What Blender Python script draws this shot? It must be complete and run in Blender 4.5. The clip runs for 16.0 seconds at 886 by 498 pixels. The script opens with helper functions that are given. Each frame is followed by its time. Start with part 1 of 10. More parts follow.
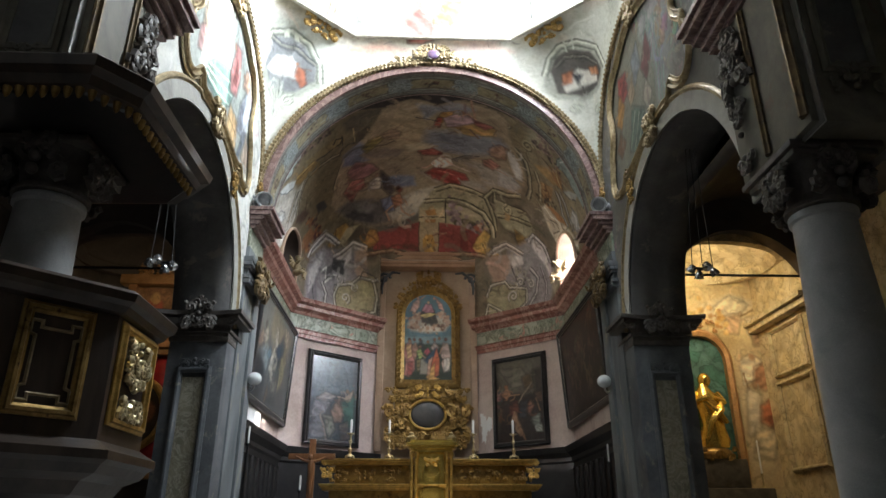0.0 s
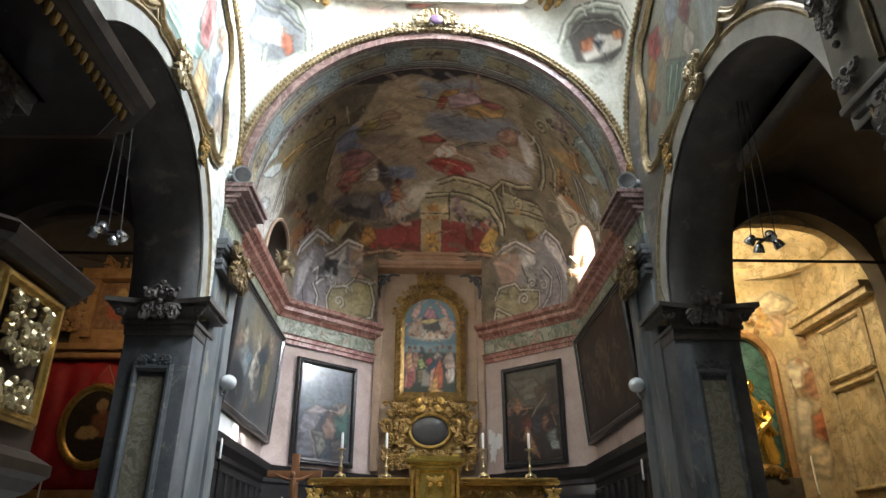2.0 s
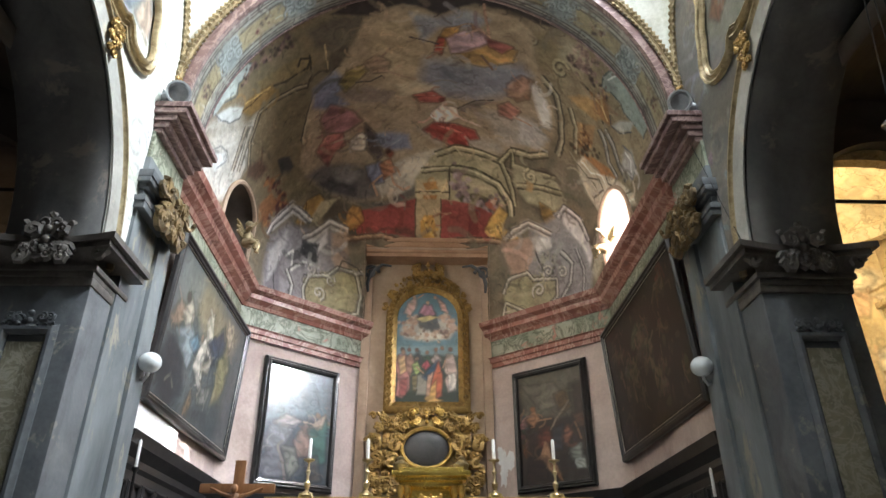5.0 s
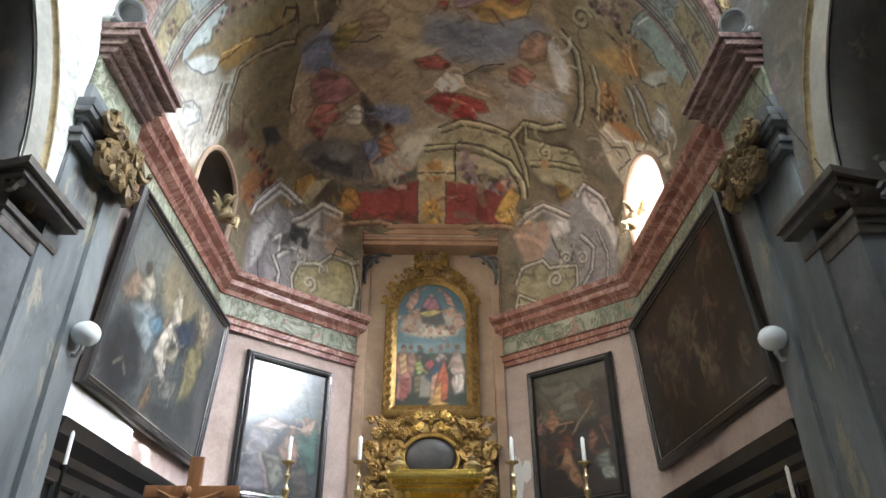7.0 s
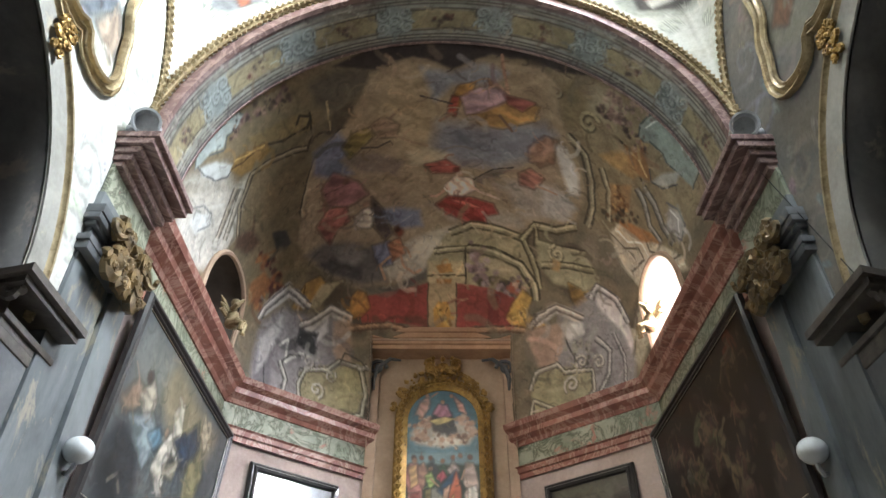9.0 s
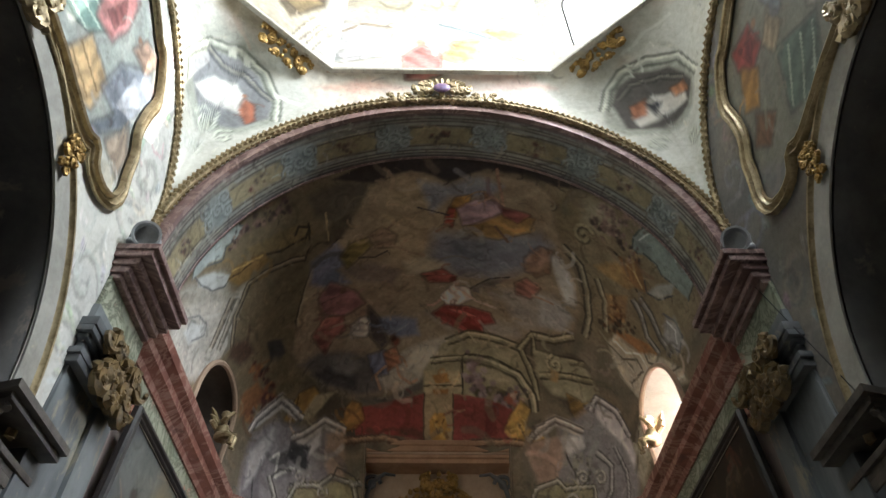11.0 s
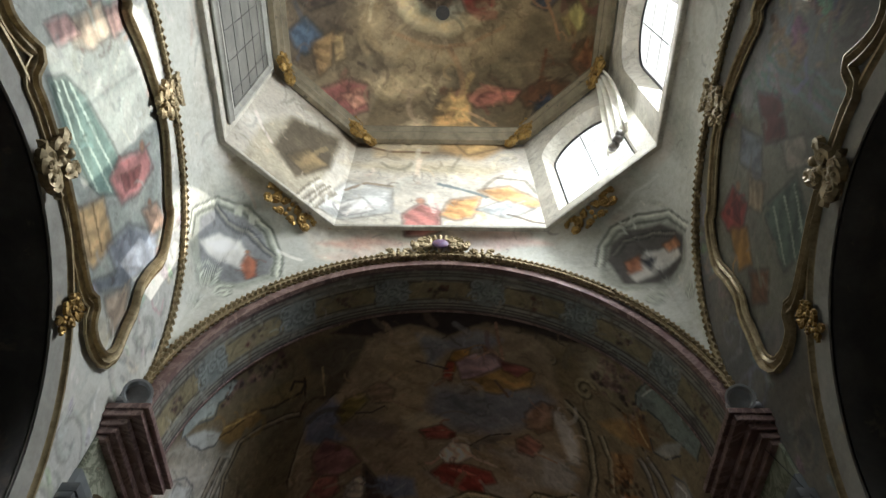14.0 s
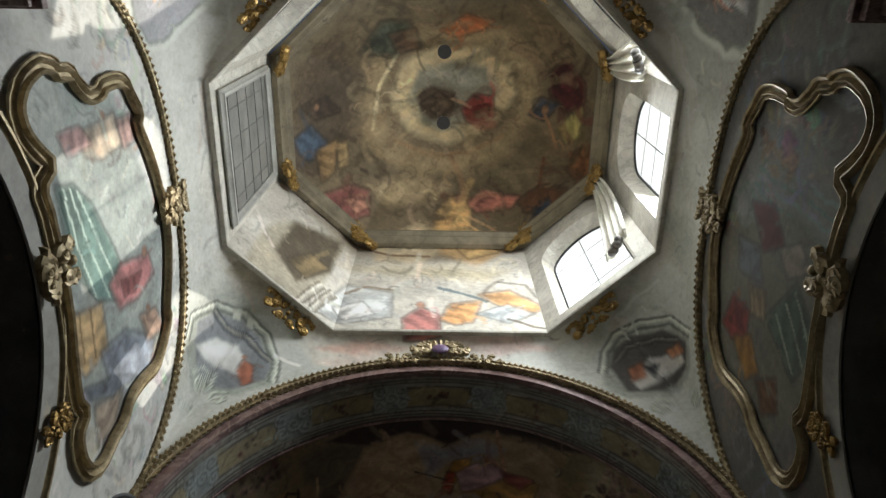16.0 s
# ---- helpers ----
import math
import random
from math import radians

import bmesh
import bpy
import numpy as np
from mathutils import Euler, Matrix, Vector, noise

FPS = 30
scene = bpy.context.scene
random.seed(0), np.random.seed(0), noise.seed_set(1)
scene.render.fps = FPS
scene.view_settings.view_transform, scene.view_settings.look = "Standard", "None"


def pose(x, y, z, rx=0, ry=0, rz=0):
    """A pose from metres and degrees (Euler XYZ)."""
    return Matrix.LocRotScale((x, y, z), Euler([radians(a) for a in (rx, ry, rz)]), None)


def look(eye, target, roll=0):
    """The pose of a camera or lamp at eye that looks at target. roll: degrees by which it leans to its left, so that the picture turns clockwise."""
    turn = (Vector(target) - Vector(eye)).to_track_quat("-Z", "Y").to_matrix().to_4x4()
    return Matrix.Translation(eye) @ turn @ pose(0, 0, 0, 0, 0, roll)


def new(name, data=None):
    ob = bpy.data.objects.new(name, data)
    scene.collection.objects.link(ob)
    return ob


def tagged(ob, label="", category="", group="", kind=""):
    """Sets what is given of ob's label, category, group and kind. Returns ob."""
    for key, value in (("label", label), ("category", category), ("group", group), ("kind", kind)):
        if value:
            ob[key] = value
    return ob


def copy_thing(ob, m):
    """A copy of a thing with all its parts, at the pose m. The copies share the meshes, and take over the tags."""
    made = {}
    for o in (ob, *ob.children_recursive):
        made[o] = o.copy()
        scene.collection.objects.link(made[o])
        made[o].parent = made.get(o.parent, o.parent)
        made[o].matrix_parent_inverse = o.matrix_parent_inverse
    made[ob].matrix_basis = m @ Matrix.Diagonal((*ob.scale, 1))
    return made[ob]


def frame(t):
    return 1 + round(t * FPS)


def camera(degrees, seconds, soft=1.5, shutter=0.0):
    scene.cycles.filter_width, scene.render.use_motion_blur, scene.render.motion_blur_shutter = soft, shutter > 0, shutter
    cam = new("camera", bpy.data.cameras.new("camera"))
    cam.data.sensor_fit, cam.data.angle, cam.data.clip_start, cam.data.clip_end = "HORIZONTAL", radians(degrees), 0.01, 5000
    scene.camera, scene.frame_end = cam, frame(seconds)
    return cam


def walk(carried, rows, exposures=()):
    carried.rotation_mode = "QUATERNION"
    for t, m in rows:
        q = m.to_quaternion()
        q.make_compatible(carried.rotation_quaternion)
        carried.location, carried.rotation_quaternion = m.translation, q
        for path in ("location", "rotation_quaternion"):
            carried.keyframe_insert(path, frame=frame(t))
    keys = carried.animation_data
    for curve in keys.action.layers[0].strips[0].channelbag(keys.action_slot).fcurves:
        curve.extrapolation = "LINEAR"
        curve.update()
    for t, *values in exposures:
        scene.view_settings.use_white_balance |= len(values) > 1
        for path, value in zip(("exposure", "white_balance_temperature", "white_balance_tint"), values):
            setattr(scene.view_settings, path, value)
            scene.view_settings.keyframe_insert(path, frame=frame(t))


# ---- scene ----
cam = camera(66.0, 16.0)
METRES, EYE, TILT, LEAN, TURN = 8.5, 1.6, 22.4, 0.0, -2.0
ROWS = [
    (0.0, 0.0, 0.0, 0.0, -0.0, 0.0, -0.0),
    (0.5, -0.0027, 0.063, -0.024, 0.09, 0.52, 0.06),
    (1.0, -0.0111, 0.1257, -0.0475, 0.26, 1.09, 0.07),
    (1.5, -0.0107, 0.182, -0.0752, 0.17, 1.71, 0.1),
    (2.0, -0.0095, 0.241, -0.098, 0.08, 2.21, 0.12),
    (2.5, -0.0083, 0.3071, -0.1227, 0.02, 2.76, 0.08),
    (3.0, 0.0022, 0.3694, -0.1513, -0.05, 3.36, 0.12),
    (3.5, 0.0025, 0.4308, -0.1797, 0.05, 3.92, 0.17),
    (4.0, -0.0011, 0.4966, -0.2028, 0.02, 4.47, 0.11),
    (6.5, -0.0084, 0.7959, -0.3278, 0.53, 7.15, 0.44),
    (7.0, -0.0098, 0.8451, -0.3399, 0.54, 7.67, 0.41),
    (7.5, -0.0088, 0.8677, -0.343, 0.76, 8.57, 0.57),
    (8.0, -0.0119, 0.8731, -0.3386, 1.19, 10.33, 0.65),
    (8.5, -0.014, 0.8733, -0.3314, 1.4, 13.18, 0.75),
    (9.0, -0.0168, 0.8736, -0.3285, 1.3, 16.12, 0.71),
    (11.5, -0.0119, 0.8682, -0.3149, 1.05, 26.85, 0.57),
    (12.0, -0.0117, 0.8684, -0.313, 1.01, 29.0, 0.51),
    (12.5, -0.0132, 0.8686, -0.3103, 0.95, 31.25, 0.48),
    (13.0, -0.0129, 0.8668, -0.3075, 1.03, 33.23, 0.53),
    (13.5, -0.0099, 0.8642, -0.3051, 1.03, 35.12, 0.52),
    (14.0, -0.0089, 0.8627, -0.3023, 1.11, 37.09, 0.59),
    (14.5, -0.008, 0.8618, -0.2987, 1.09, 39.26, 0.52),
    (15.0, -0.0081, 0.8619, -0.2963, 1.06, 41.48, 0.47),
    (15.5, -0.007, 0.8622, -0.295, 1.07, 43.5, 0.41),
    (16.0, -0.0088, 0.8601, -0.2921, 0.99, 45.48, 0.44),
]
walk(cam, [(t, pose(-0.25, 0, EYE, TILT, LEAN, TURN) @ pose(METRES * x, METRES * y, METRES * z, 90 + pitch, roll, yaw)) for t, x, y, z, yaw, pitch, roll in ROWS],
     exposures=[(t, stops, kelvin, 10) for t, stops, kelvin in ((0, 1.0, 6250), (2, 1.4, 6250), (4, 1.7, 6250), (7, 1.85, 6250), (9.2, 1.6, 6250), (11.4, 0.35, 6500), (12.5, -0.2, 6600), (14.5, -0.5, 6600), (16, -0.75, 6600))])

# ---- world, sun, large lights ----
world = bpy.data.worlds.new("sky")
scene.world = world
world.use_nodes = True
wn = world.node_tree
sky = wn.nodes.new("ShaderNodeTexSky")
sky.sky_type, sky.sun_disc = "NISHITA", False
SUN_WAY = Vector((-7.75, -0.42, -4.4)).normalized()
sky.sun_elevation, sky.sun_rotation = math.asin(-SUN_WAY.z), math.atan2(-SUN_WAY.x, -SUN_WAY.y)
wn.nodes["Background"].inputs[1].default_value = 0.12
wn.links.new(sky.outputs[0], wn.nodes["Background"].inputs[0])
sun = new("sun", bpy.data.lights.new("sun", "SUN"))
sun.data.energy, sun.data.angle, sun.data.color = 5.0, radians(0.5), (1.0, 0.95, 0.86)
sun.matrix_world = look((20, 8, 25), Vector((20, 8, 25)) + SUN_WAY)


def area_lamp(name, at, aim, w, h, power, color):
    ob = new(name, bpy.data.lights.new(name, "AREA"))
    ob.data.shape, ob.data.size, ob.data.size_y, ob.data.energy, ob.data.color = "RECTANGLE", w, h, power, color
    ob.matrix_world = look(at, aim)
    return ob


SKYLIGHT = (0.90, 0.965, 1.0)
area_lamp("skylight_drum_east", (3.55, 10.75, 15.0), (-4.0, 11.0, 10.0), 1.5, 2.8, 700, SKYLIGHT)
area_lamp("skylight_drum_northeast", (2.65, 12.75, 15.0), (-3.5, 8.5, 10.5), 1.4, 2.6, 40, SKYLIGHT)
area_lamp("skylight_drum_southeast", (2.65, 8.75, 15.0), (-3.0, 13.2, 11.0), 1.4, 2.6, 190, SKYLIGHT)
area_lamp("skylight_apse", (4.35, 18.1, 8.85), (-3.0, 18.4, 4.0), 0.8, 0.7, 125, (0.95, 0.97, 1.0)).data.spread = radians(88)
# fill lamp added behind the viewer, where no window is built
area_lamp("skylight_nave", (0, -5.2, 8.6), (0, 12, 6.0), 3.0, 3.0, 5, (1.0, 0.96, 0.9))
# added fill lamp, west cornice behind the great arch; small lamp before the tabernacle
area_lamp("chancel_floodlight", (-3.35, 15.35, 8.35), (2.4, 21.4, 7.4), 0.3, 0.2, 17, (1.0, 0.86, 0.68)).data.spread = radians(95)
area_lamp("altar_lamp", (0.06, 16.0, 1.75), (0.06, 16.9, 3.0), 0.3, 0.1, 4, (1.0, 0.78, 0.45))

# ---- materials ----
MATS = {}


def nodes_of(name):
    m = bpy.data.materials.new(name)
    m.use_nodes = True
    return m, m.node_tree.nodes, m.node_tree.links, m.node_tree.nodes["Principled BSDF"]


def tex(nd, lk, kind, scale, src, detail=6.0, rough=0.55, dist=0.0):
    t = nd.new("ShaderNodeTex" + kind)
    t.inputs["Scale"].default_value = scale
    if kind == "Noise":
        t.inputs["Detail"].default_value, t.inputs["Roughness"].default_value, t.inputs["Distortion"].default_value = detail, rough, dist
    lk.new(src, t.inputs["Vector"])
    return t


def ramp(nd, lk, src, stops):
    r = nd.new("ShaderNodeValToRGB")
    el = r.color_ramp.elements
    while len(el) < len(stops):
        el.new(0.5)
    for e, (p, c) in zip(el, stops):
        e.position, e.color = p, (*c, 1)
    lk.new(src, r.inputs[0])
    return r.outputs[0]


def mixc(nd, lk, fac, a, b, mode="MIX"):
    m = nd.new("ShaderNodeMix")
    m.data_type, m.blend_type = "RGBA", mode
    for i, v in ((0, fac), (6, a), (7, b)):
        if isinstance(v, (int, float)):
            m.inputs[i].default_value = v
        elif isinstance(v, tuple):
            m.inputs[i].default_value = (*v, 1)
        else:
            lk.new(v, m.inputs[i])
    return m.outputs[2]


def bump(nd, lk, bs, height, strength, distance=0.02):
    b = nd.new("ShaderNodeBump")
    b.inputs["Strength"].default_value, b.inputs["Distance"].default_value = strength, distance
    lk.new(height, b.inputs["Height"])
    lk.new(b.outputs[0], bs.inputs["Normal"])


def surface(name, dark, light, rough=0.6, metal=0.0, scale=2.0, grain=30.0, relief=0.15, stretch=(1, 1, 1), wear=None, vein=None, coat=0.0):
    """Two-scale mottled surface: broad tone, fine grain, optional wear colour and veins."""
    m, nd, lk, bs = nodes_of(name)
    geo = nd.new("ShaderNodeNewGeometry")
    mp = nd.new("ShaderNodeMapping")
    mp.inputs["Scale"].default_value = stretch
    lk.new(geo.outputs["Position"], mp.inputs["Vector"])
    v = mp.outputs[0]
    broad = tex(nd, lk, "Noise", scale, v, 5, 0.6, 0.6)
    fine = tex(nd, lk, "Noise", grain, v, 4, 0.6)
    c = ramp(nd, lk, broad.outputs["Fac"], [(0.32, dark), (0.68, light)])
    c = mixc(nd, lk, 0.16, c, ramp(nd, lk, fine.outputs["Fac"], [(0.3, tuple(x * 0.6 for x in dark)), (0.7, tuple(min(1, x * 1.25) for x in light))]))
    if vein:
        vn = tex(nd, lk, "Noise", vein[0], v, 8, 0.65, 2.5)
        f = ramp(nd, lk, vn.outputs["Fac"], [(0.44, (0, 0, 0)), (0.5, (1, 1, 1)), (0.56, (0, 0, 0))])
        c = mixc(nd, lk, f, c, vein[1])
    if wear:
        wn_ = tex(nd, lk, "Noise", wear[0], v, 8, 0.7, 0.4)
        f = ramp(nd, lk, wn_.outputs["Fac"], [(wear[1], (0, 0, 0)), (wear[1] + 0.06, (1, 1, 1))])
        c = mixc(nd, lk, f, c, wear[2])
    lk.new(c, bs.inputs["Base Color"])
    rr = nd.new("ShaderNodeMapRange")
    rr.inputs[3].default_value, rr.inputs[4].default_value = max(0.04, rough - 0.12), min(1, rough + 0.12)
    lk.new(fine.outputs["Fac"], rr.inputs[0])
    lk.new(rr.outputs[0], bs.inputs["Roughness"])
    bs.inputs["Metallic"].default_value, bs.inputs["Coat Weight"].default_value = metal, coat
    bump(nd, lk, bs, fine.outputs["Fac"], relief * 0.5)
    MATS[name] = m
    return m


def fresco(name, base, blobs=(), scale=0.9, warp=0.5, rough=0.75, fine=5.0, contrast=0.72, soft=0.65, gloss=0.0, lines=0.55):
    """Painted plaster or canvas: drifting clouds of pigment, rounded painted volumes with dark contours,
    then single painted shapes (x, y, z, rx, ry, rz, colour)."""
    m, nd, lk, bs = nodes_of(name)
    geo = nd.new("ShaderNodeNewGeometry")
    pos = geo.outputs["Position"]

    def warped(src, sc, amount, detail):
        n = tex(nd, lk, "Noise", sc, pos, detail, 0.6, 0.3)
        sub = nd.new("ShaderNodeVectorMath")
        sub.operation = "SUBTRACT"
        sub.inputs[1].default_value = (0.5, 0.5, 0.5)
        lk.new(n.outputs["Color"], sub.inputs[0])
        wv = nd.new("ShaderNodeVectorMath")
        wv.operation = "MULTIPLY_ADD"
        lk.new(sub.outputs[0], wv.inputs[0])
        wv.inputs[1].default_value = (amount,) * 3
        lk.new(src, wv.inputs[2])
        return wv.outputs[0]

    w = warped(pos, scale * 1.4, warp * 2.4, 3)
    w2 = warped(w, scale * 4.5, warp * 0.55, 4)
    k = len(base)
    n2 = tex(nd, lk, "Noise", scale, w, 3, 0.5, 0.8)
    c = ramp(nd, lk, n2.outputs["Fac"], [(0.3 + 0.4 * i / max(1, k - 1), col) for i, col in enumerate(base)])
    for sc, amount in ((scale * 1.9, contrast), (scale * 4.2, contrast * 0.8)):
        vo = nd.new("ShaderNodeTexVoronoi")
        vo.feature = "SMOOTH_F1"
        vo.inputs["Scale"].default_value, vo.inputs["Smoothness"].default_value = sc, 0.25
        lk.new(w2, vo.inputs["Vector"])
        sep = nd.new("ShaderNodeSeparateColor")
        lk.new(vo.outputs["Color"], sep.inputs[0])
        pal = ramp(nd, lk, sep.outputs[0], [(0.15 + 0.7 * i / max(1, k - 1), base[(i * 2 + 1) % k]) for i in range(k)])
        c = mixc(nd, lk, amount, c, pal)
        shade = ramp(nd, lk, vo.outputs["Distance"], [(0.1, (1.0, 1.0, 1.0)), (0.45, (0.86, 0.85, 0.83)), (0.75, (0.45, 0.42, 0.40))])
        c = mixc(nd, lk, amount, c, shade, "MULTIPLY")
    for x, y, z, rx, ry, rz, col in blobs:
        a = nd.new("ShaderNodeVectorMath")
        a.operation = "SUBTRACT"
        a.inputs[1].default_value = (x, y, z)
        lk.new(w2, a.inputs[0])
        b = nd.new("ShaderNodeVectorMath")
        b.operation = "DIVIDE"
        b.inputs[1].default_value = (rx, ry, rz)
        lk.new(a.outputs[0], b.inputs[0])
        d = nd.new("ShaderNodeVectorMath")
        d.operation = "LENGTH"
        lk.new(b.outputs[0], d.inputs[0])
        r = nd.new("ShaderNodeMapRange")
        r.interpolation_type = "SMOOTHSTEP"
        r.inputs[1].default_value, r.inputs[2].default_value = 1.0, soft
        r.inputs[3].default_value, r.inputs[4].default_value = 0.0, 0.8
        lk.new(d.outputs["Value"], r.inputs[0])
        c = mixc(nd, lk, r.outputs[0], c, col)
    ln = tex(nd, lk, "Noise", scale * 2.6, w2, 2, 0.5, 1.5)
    f = ramp(nd, lk, ln.outputs["Fac"], [(0.475, (0, 0, 0)), (0.497, (lines, lines, lines)), (0.503, (lines, lines, lines)), (0.53, (0, 0, 0))])
    c = mixc(nd, lk, f, c, tuple(x * 0.35 for x in base[0]))
    n3 = tex(nd, lk, "Noise", fine, w2, 5, 0.62, 0.6)
    c = mixc(nd, lk, 0.4, c, ramp(nd, lk, n3.outputs["Fac"], [(0.3, (0.30, 0.28, 0.26)), (0.5, (0.5, 0.5, 0.5)), (0.7, (0.72, 0.70, 0.67))]), "OVERLAY")
    lk.new(c, bs.inputs["Base Color"])
    bs.inputs["Roughness"].default_value, bs.inputs["Coat Weight"].default_value = rough, gloss
    bs.inputs["Coat Roughness"].default_value = 0.15
    bump(nd, lk, bs, n3.outputs["Fac"], 0.02)
    MATS[name] = m
    return m


def glow(name, color, strength):
    m, nd, lk, bs = nodes_of(name)
    bs.inputs["Base Color"].default_value = (*color, 1)
    bs.inputs["Emission Color"].default_value = (*color, 1)
    bs.inputs["Emission Strength"].default_value = strength
    return m


PIER = surface("grey_painted_stone", (0.042, 0.048, 0.055), (0.145, 0.155, 0.165), 0.6, scale=1.3, grain=16, relief=0.35, wear=(2.4, 0.6, (0.20, 0.19, 0.165)))
PANEL = surface("ochre_green_marbling", (0.14, 0.13, 0.09), (0.26, 0.24, 0.17), 0.55, scale=2.5, grain=18, vein=(3.0, (0.33, 0.31, 0.25)))
PILASTER = surface("blue_grey_pilaster_paint", (0.065, 0.078, 0.085), (0.19, 0.21, 0.22), 0.6, scale=1.4, grain=14, relief=0.3, stretch=(1, 1, 0.4), wear=(1.8, 0.57, (0.25, 0.235, 0.185)))
ARCHIVOLT = surface("pale_painted_plaster", (0.24, 0.235, 0.21), (0.44, 0.435, 0.40), 0.7, scale=1.4, grain=20, wear=(2.5, 0.6, (0.42, 0.38, 0.30)))
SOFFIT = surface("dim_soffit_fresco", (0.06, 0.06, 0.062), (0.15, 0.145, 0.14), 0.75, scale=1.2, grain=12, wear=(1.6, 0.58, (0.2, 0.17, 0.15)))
COLUMN = surface("grey_granite_column", (0.30, 0.315, 0.32), (0.47, 0.48, 0.485), 0.4, scale=2.0, grain=60, relief=0.08, wear=(6, 0.63, (0.55, 0.55, 0.53)))
DARKCAP = surface("dark_bronzed_stucco", (0.045, 0.04, 0.036), (0.13, 0.115, 0.10), 0.5, scale=5, grain=40, relief=0.4)
RED_MARBLE = surface("red_marbled_stucco", (0.16, 0.055, 0.04), (0.34, 0.15, 0.115), 0.4, scale=1.6, grain=9, relief=0.05, vein=(1.1, (0.44, 0.27, 0.22)), wear=(1.8, 0.6, (0.15, 0.07, 0.06)))
DARK_MARBLE = surface("brown_marbled_cornice", (0.11, 0.065, 0.06), (0.24, 0.15, 0.14), 0.4, scale=1.8, grain=9, relief=0.05, vein=(1.2, (0.34, 0.24, 0.22)))
FRIEZE = surface("green_marbled_frieze", (0.16, 0.20, 0.14), (0.44, 0.44, 0.35), 0.5, scale=1.6, grain=9, relief=0.06, vein=(1.6, (0.10, 0.115, 0.075)), wear=(1.1, 0.57, (0.42, 0.20, 0.155)))
PINK = surface("pinkish_limewashed_plaster", (0.38, 0.29, 0.255), (0.60, 0.50, 0.46), 0.8, scale=0.9, grain=14, relief=0.2, wear=(1.5, 0.64, (0.52, 0.40, 0.33)))
GILT = surface("aged_gilding", (0.42, 0.25, 0.06), (0.92, 0.62, 0.20), 0.36, metal=0.85, scale=7, grain=45, relief=0.35, wear=(9, 0.66, (0.22, 0.13, 0.05)))
GILT_PALE = surface("pale_gilded_stucco", (0.17, 0.125, 0.06), (0.46, 0.37, 0.22), 0.45, metal=0.4, scale=7, grain=40, relief=0.3, wear=(8, 0.6, (0.20, 0.15, 0.09)))
GILT_DARK = surface("browned_gilding", (0.16, 0.095, 0.03), (0.46, 0.30, 0.10), 0.42, metal=0.7, scale=6, grain=40, relief=0.4, wear=(7, 0.6, (0.10, 0.06, 0.03)))
BRIGHT_GOLD = surface("bright_gold_leaf", (0.75, 0.50, 0.10), (1.0, 0.74, 0.22), 0.24, metal=0.95, scale=6, grain=40, relief=0.25)
SILVER = surface("silvered_relief", (0.5, 0.47, 0.40), (0.85, 0.80, 0.68), 0.3, metal=0.9, scale=8, grain=40, relief=0.3)
GILT_SILVER = surface("worn_gilded_silver_relief", (0.40, 0.30, 0.13), (0.80, 0.70, 0.45), 0.35, metal=0.8, scale=8, grain=40, relief=0.3, wear=(6, 0.6, (0.55, 0.53, 0.48)))
BRONZED = surface("bronzed_gilding", (0.05, 0.04, 0.028), (0.24, 0.165, 0.07), 0.42, metal=0.45, scale=6, grain=40, relief=0.4)
WOOD = surface("dark_walnut", (0.022, 0.015, 0.011), (0.075, 0.052, 0.038), 0.38, scale=3, grain=24, stretch=(1, 1, 0.2), relief=0.15, coat=0.25)
BLACKWOOD = surface("ebonised_wood", (0.008, 0.008, 0.009), (0.03, 0.028, 0.028), 0.33, scale=4, grain=30, relief=0.1, coat=0.3)
CROSSWOOD = surface("chestnut_cross_wood", (0.16, 0.065, 0.025), (0.34, 0.16, 0.07), 0.4, scale=4, grain=26, stretch=(1, 1, 0.25), coat=0.2)
BRASS = surface("worn_brass", (0.36, 0.26, 0.12), (0.75, 0.62, 0.36), 0.3, metal=0.9, scale=8, grain=50)
WAX = surface("white_wax", (0.74, 0.73, 0.70), (0.86, 0.85, 0.82), 0.45, scale=8, grain=40, relief=0.04)
IRON = surface("black_iron", (0.012, 0.012, 0.013), (0.04, 0.04, 0.042), 0.45, metal=0.6, scale=8, grain=50)
STEEL = surface("grey_lamp_enamel", (0.32, 0.34, 0.36), (0.46, 0.48, 0.50), 0.35, scale=5, grain=40, relief=0.03)
CHROME = surface("bright_lamp_metal", (0.5, 0.52, 0.54), (0.75, 0.77, 0.79), 0.2, metal=0.9, scale=8, grain=40, relief=0.03)
OPAL = surface("opal_glass", (0.62, 0.66, 0.68), (0.72, 0.75, 0.76), 0.2, scale=3, grain=20, relief=0.0)
STUCCO = surface("cream_stucco", (0.58, 0.55, 0.46), (0.76, 0.74, 0.66), 0.7, scale=3, grain=30, relief=0.2, wear=(5, 0.62, (0.42, 0.37, 0.28)))
PLAIN = surface("dull_limewash", (0.34, 0.33, 0.31), (0.5, 0.49, 0.46), 0.85, scale=0.8, grain=12, relief=0.2)
IMPOST = surface("olive_brown_impost_paint", (0.085, 0.078, 0.06), (0.19, 0.175, 0.135), 0.65, scale=1.6, grain=16, relief=0.15, wear=(2.4, 0.6, (0.15, 0.11, 0.08)))
# one dark tone for the aisles, west chapel and west recess
DIM = surface("dark_limewash", (0.06, 0.05, 0.042), (0.13, 0.11, 0.09), 0.85, scale=0.9, grain=12, relief=0.2)
FLOOR = surface("worn_stone_floor", (0.18, 0.17, 0.155), (0.34, 0.32, 0.30), 0.35, scale=1.2, grain=25, relief=0.1)
